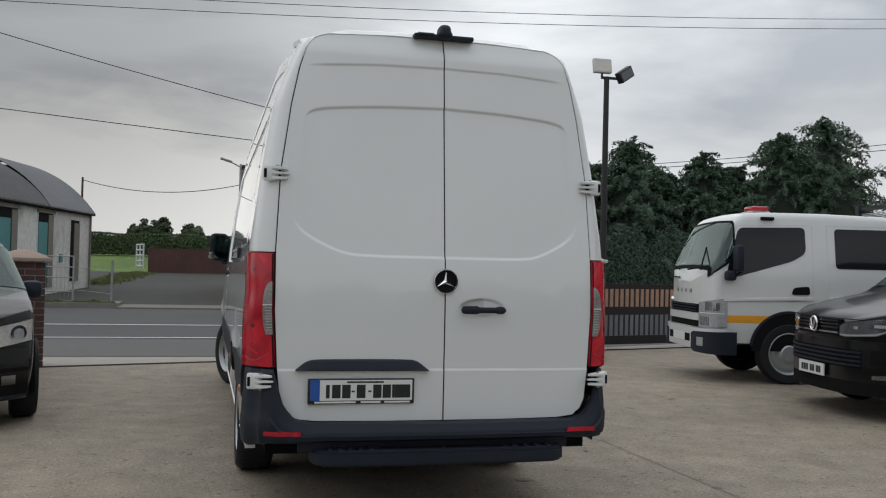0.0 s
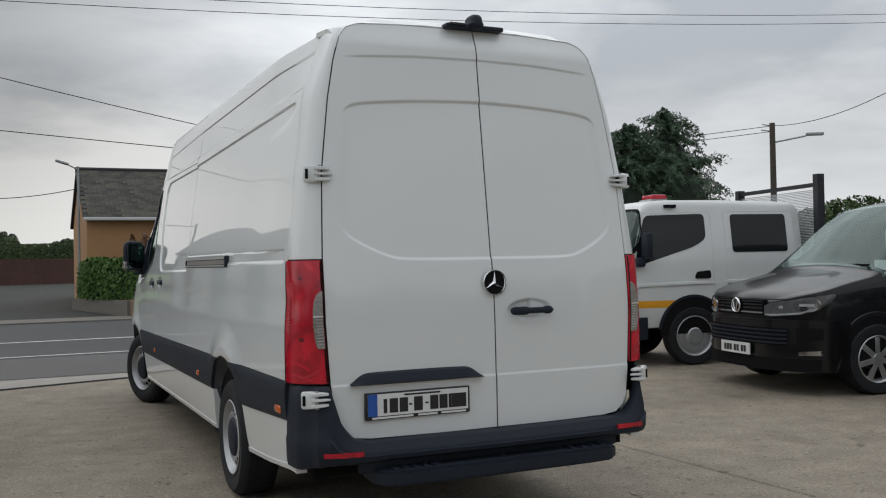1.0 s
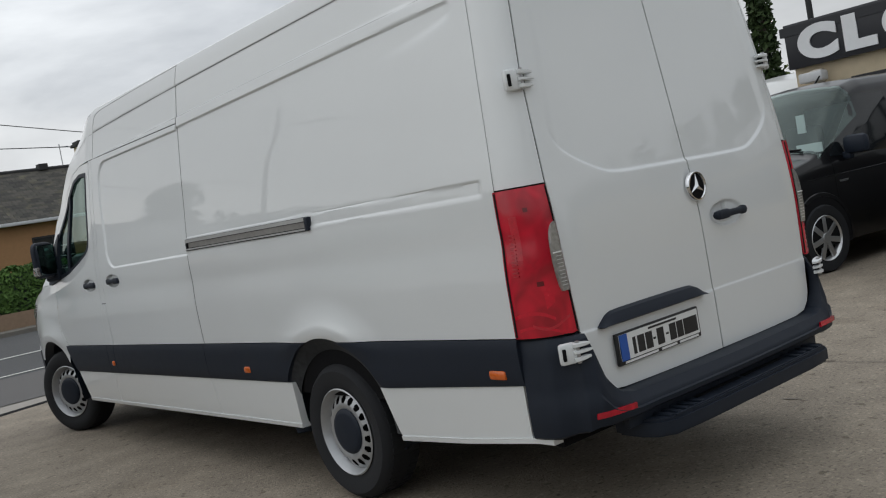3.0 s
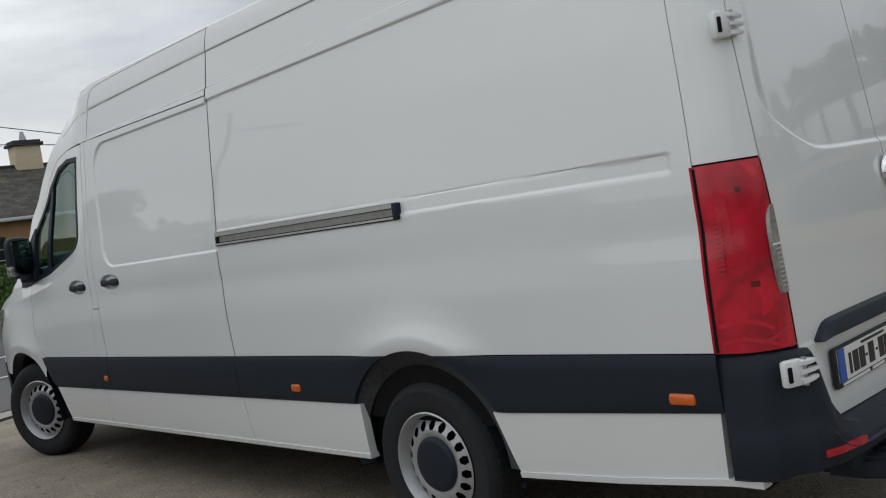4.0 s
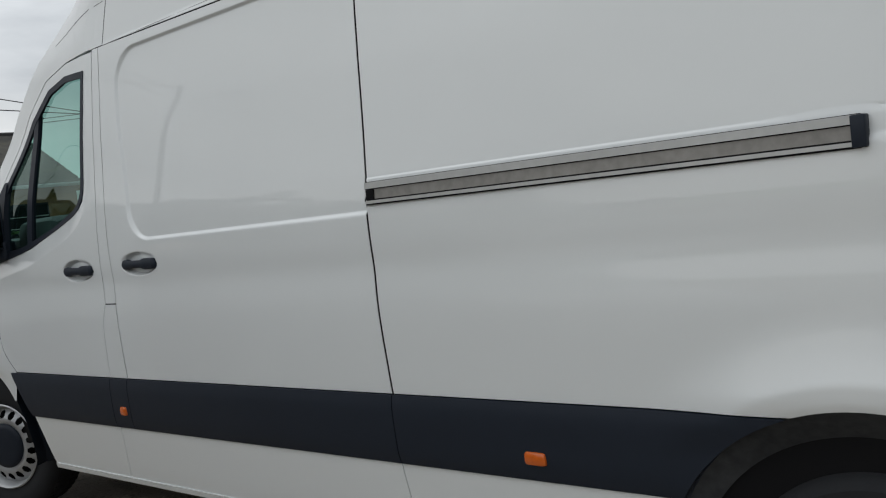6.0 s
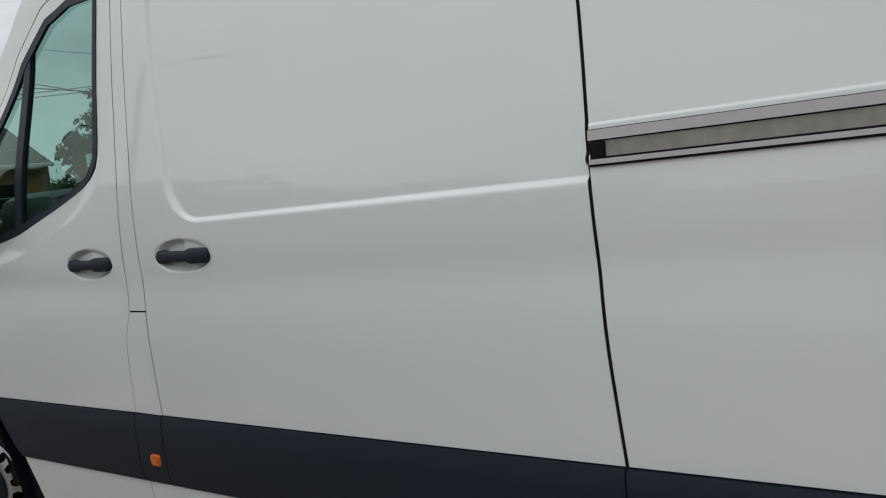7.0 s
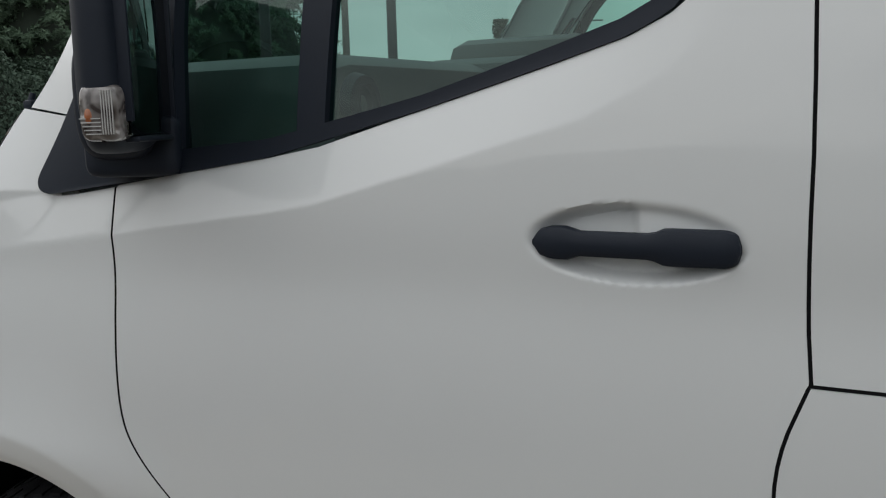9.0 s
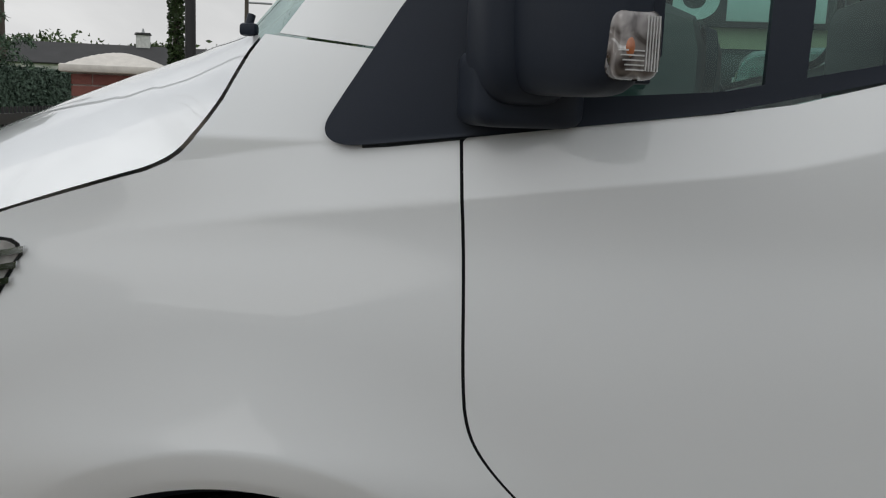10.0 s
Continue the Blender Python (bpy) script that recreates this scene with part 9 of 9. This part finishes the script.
        boxpart("mirror_head", (s * 0.97 - 0.09, s * 0.97 + 0.09, -0.40, -0.31, 1.36, 1.68), PLASTIC, m, bevel=0.03)
        boxpart("lower_mirror", (s * 0.91 - 0.07, s * 0.91 + 0.07, -0.34, -0.22, 1.25, 1.37), PLASTIC, m, bevel=0.03)
        part("mirror_arm", rod(bmesh.new(), (s * 0.84, -0.36, 1.30), (s * 0.98, -0.40, 1.36), 0.018), PLASTIC, m)
        boxpart("marker_lamp", (s * 0.76 - 0.03, s * 0.76 + 0.03, -0.86, -0.70, 2.00, 2.04), SEAM, ob, bevel=0.01)
    # bumper, grille, nose details
    bu = wrap("bumper", curve, -0.90, 0.90, (0.40, 0.655, 0.40, 0.655), PAINT2, ob, 0.055, 40, 0.12, "white steel front bumper")
    for s in (-1, 1):
        q = (lambda a_, b_: (a_, b_)) if s > 0 else (lambda a_, b_: (-b_, -a_))
        wrap("bumper_corner", curve, *q(0.47, 1.02), ([(0, 0.40), (0.15, 0.36), (1, 0.345)], [(0, 0.58), (0.10, 0.61), (1, 0.625)]), PLASTIC, bu, 0.062, 16, 0.1)
        wrap("fog_lamp", curve, *q(0.63, 0.74), (0.44, 0.545, 0.44, 0.545), LAMPGLASS, bu, 0.068, 6, 0.03)
    wrap("number_plate", curve, -0.24, 0.24, (0.475, 0.575, 0.475, 0.575), WHITEPL, bu, 0.062, 6, 0.02)
    wrap("bumper_slot", curve, -0.42, 0.42, (0.475, 0.570, 0.475, 0.570), SEAM, bu, 0.058, 16, 0.02)
    gr = wrap("grille", curve, -0.55, 0.55, (0.838, 0.945, 0.838, 0.945), SEAM, ob, 0.010, 20)
    for z in (0.853, 0.888, 0.923):
        wrap("grille_slat", curve, -0.54, 0.54, (z, z + 0.014, z, z + 0.014), PLASTIC, gr, 0.022, 20, 0.02)
    wrap("grille_bar", curve, -0.58, 0.58, (0.745, 0.832, 0.745, 0.832), PAINT2, gr, 0.028, 20, 0.04)
    wrap("lower_grille", curve, -0.56, 0.56, (0.665, 0.742, 0.665, 0.742), SEAM, ob, 0.012, 20)
    for x in (-0.27, -0.09, 0.09, 0.27):
        wrap("badge_bar", curve, x - 0.03, x + 0.03, (1.085, 1.13, 1.085, 1.13), GALV, ob, 0.008, 3, 0.01)
    wrap("vent_slot", curve, 0.2, 0.5, (1.265, 1.280, 1.265, 1.280), SEAM, ob, 0.006, 5, 0.01)
    for a_, b_ in (((-0.70, 0.02, 1.375), (-0.25, -0.20, 1.66)), ((-0.20, 0.02, 1.375), (-0.72, -0.06, 1.42)), ((0.15, 0.02, 1.375), (0.65, -0.06, 1.43))):
        part("wiper", rod(bmesh.new(), a_, b_, 0.010), SEAM, ob)
    # beacon, chassis, tipping body with headboard
    be = new("beacon")
    be.parent = ob
    be["label"] = "red roof beacon on a white foot"
    boxpart("beacon_foot", (-0.18, 0.16, -1.04, -0.80, 2.11, 2.15), PAINT2, be)
    boxpart("beacon_lens", (-0.22, 0.10, -1.02, -0.80, 2.15, 2.21), REDLENS, be, bevel=0.02)
    boxpart("chassis", (-0.40, 0.40, -5.2, -0.3, 0.48, 0.60), SEAM, ob)
    hb = new("headboard")
    hb.parent = ob
    hb["label"] = "black framed wire headboard behind the cab"
    for sx in (-1, 1):
        boxpart("headboard_post", (sx * 0.95 - 0.05, sx * 0.95 + 0.05, -2.86, -2.76, 0.7, 2.42 if sx < 0 else 2.34), SIGNBLACK, hb)
    boxpart("headboard_rail", (-0.95, 0.95, -2.84, -2.78, 2.26, 2.31), SIGNBLACK, hb)
    for k in range(46):
        z = 1.27 + k * 0.021
        part("headboard_wire", rod(bmesh.new(), (-0.9, -2.81, z), (0.9, -2.81, z), 0.0062, seg=4), GUTTER, hb)
    boxpart("tipping_body", (-0.95, 0.95, -5.3, -2.86, 0.72, 1.20), GALV, ob, "grey steel tipping body", 0.02)


def small_car(name, at, yaw, paint, label, h=1.46, up=0.0):
    ob = empty(name, pose(*at, 0, 0, yaw), label, "car")
    bx, by, ex = 0.86, 0.36, 3.0
    nose = [(-by * u ** ex, bx * u) for u in np.linspace(0.15, 1, 12)[::-1]]
    sh = Shell([(-4.3, 0.75 + up), (-4.25, 0.98 + up), (-3.7, 1.05 + up), (-3.0, h - 0.06), (-2.3, h), (-1.75, h - 0.06), (-1.05, 1.02 + up), (-0.6, 0.95 + up), (-0.2, 0.86 + up), (-0.05, 0.80 + up), (0, 0.74 + up)],
               [(-4.3, 0.72), (-4.0, 0.84), (-1.0, 0.875), (-0.6, 0.87)] + nose, [(-4.3, 0.3), (-0.4, 0.22), (0, 0.22)], [(-4.3, 0.9 + up), (-1, 0.88 + up), (-0.3, 0.80 + up), (0, 0.68 + up)], 0.20)
    sh.hull("body", -4.3, 0.0, paint, ob, ((-1.72, -1.09, 0.25, 0.75),), 110, 100)
    curve = [(bx * u, -by * u ** ex) for u in np.linspace(0, 1, 40)] + [(0.865, -0.5), (0.872, -1.0)]
    sh.patch("windscreen", ((-1.07, -1.07), (-1.74, -1.74)), (0.24, 0.76), GLASSDARK if name == "black_car" else GLASSW, ob, 0.006, label="clear windscreen", shadow=False)
    wrap("grille", curve, -0.42, 0.42, (0.60 + up, 0.70 + up, 0.60 + up, 0.70 + up), SEAM, ob, 0.012, 16)
    lim = 0.88 if name == "black_car" else 1.00
    bu = wrap("bumper", curve, -lim, lim, (0.25, 0.55 + up, 0.25, 0.55 + up), paint, ob, 0.030, 40, 0.08)
    wrap("bumper_strip", curve, 0.01 - lim, lim - 0.01, (0.445, 0.475, 0.445, 0.475), CHROME if name == "silver_car" else SEAM, bu, 0.040, 40, 0.02)
    wrap("lower_strip", curve, 0.02 - lim, lim - 0.02, (0.245, 0.265, 0.245, 0.265), CHROME if name == "silver_car" else PLASTIC, bu, 0.036, 40, 0.02)
    wrap("air_intake", curve, -0.55, 0.55, (0.29, 0.40, 0.29, 0.40), SEAM, bu, 0.034, 16)
    boxpart("dash_top", (-0.7, 0.7, -1.75, -1.12, 0.80, 0.94), DASH, ob)
    boxpart("windscreen_paper", (0.02, 0.30, -1.42, -1.41, 1.0, 1.12), PAPER, ob, "white price paper behind the windscreen")
    for s in (-1, 1):
        q = (lambda a_, b_: (a_, b_)) if s > 0 else (lambda a_, b_: (-b_, -a_))
        zz = (lambda l0, h0, l1, h1: (l0, h0, l1, h1)) if s > 0 else (lambda l0, h0, l1, h1: (l1, h1, l0, h0))
        sh.side("side_window", [(-1.38, 0.96 + up), (-3.0, 0.96 + up), (-2.85, h - 0.16), (-1.85, h - 0.12)], CARGLASS, ob, s, 0.004)
        dark = name == "black_car"
        hl = wrap("headlamp", curve, *q(0.50 if dark else 0.46, 0.93 if dark else 0.98), zz(0.545 + up, 0.700 + up, 0.60 + up, 0.765 + up) if dark else zz(0.585, 0.715, 0.625, 0.785), PALELENS if dark else LAMPGLASS, ob, 0.014, 20, 0.05, "clear headlamp")
        for c0, c1 in ((0.70, 0.86),) if dark else ():
            e = np.linspace(0, 1, 15)
            bow = np.sqrt(np.maximum(0, 1 - (2 * e - 1) ** 2))
            for shrink, mt, push in ((0.0, CHROME, 0.019), (0.030, LAMPGLASS, 0.023)):
                hz_ = 0.058 - shrink * 0.8
                wrap("lamp_bowl", curve, *q(c0 + shrink, c1 - shrink), (list(zip(e, 0.648 + up - hz_ * bow)), list(zip(e, 0.662 + up + hz_ * bow))), mt, hl, push, 14, 0.012)
        for x in () if dark else (0.68, 0.90):
            wrap("lamp_bowl", curve, *q(x - 0.07, x + 0.07), zz(0.60, 0.72, 0.615, 0.735), CHROME, hl, 0.020, 8, 0.02)
        wrap("fog_lamp", curve, *q(0.62 if dark else 0.70, 0.74 if dark else 0.84), (0.31 + up * 0.5, 0.38 + up * 0.5, 0.31 + up * 0.5, 0.38 + up * 0.5), CHROME, bu, 0.040, 8, 0.02)
        m = new("door_mirror")
        m.parent = ob
        boxpart("mirror_housing", (s * 0.90 - 0.09, s * 0.90 + 0.09, -1.56, -1.42, 0.96, 1.12), paint if name == "silver_car" else PLASTIC, m, bevel=0.05)
        boxpart("mirror_foot", (s * 0.80 - 0.06, s * 0.80 + 0.06, -1.52, -1.46, 0.95, 1.0), PLASTIC, m, bevel=0.02)
        for y in (-0.84, -3.4):
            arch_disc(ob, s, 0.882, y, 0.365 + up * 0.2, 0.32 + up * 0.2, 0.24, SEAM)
            car_wheel(ob, s * (0.815 if dark else 0.80), y, 0.315 + up * 0.2, 0.205 + up * 0.1, 6, ALLOY, 0.10)
    return ob


def white_van_behind():
    ob = empty("white_van", pose(10.55, 6.85, 0, 0, 0, 92), "white panel van parked behind the black van", "van")
    sh = Shell([(-5.2, 2.3), (-5.1, 2.54), (-2.6, 2.58), (-2.0, 2.46), (-1.2, 1.80), (-0.9, 1.42), (-0.2, 1.1), (0, 0.7)], [(-5.2, 0.9), (-0.6, 0.93), (-0.2, 0.85), (0, 0.6)],
               [(-5.2, 0.35), (0, 0.3)], [(-5.2, 1.15), (0, 0.95)], 0.08)
    sh.patch("body", ((-5.2, -5.2), (0, 0)), (0.0, 1.0), PAINT2, ob, 0, 80, 90)
    sh.patch("windscreen", ((-1.0, -0.98), (-1.62, -1.64)), (0.25, 0.75), GLASSDARK, ob, 0.006)
    for sx in (-1, 1):
        for y in (-0.95, -4.0):
            car_wheel(ob, sx * 0.82, y, 0.33, 0.21, 0, STEEL)


black_van()
crew_cab_truck()
small_car("silver_car", (4.50, 0.53, 0), 92, SILVERPAINT, "silver saloon car parked beside the black van")
small_car("black_car", (-3.26, 2.85, 0), 193, GLOSSPAINT, "black car parked by the gate pillar", 1.56, 0.08)
white_van_behind()
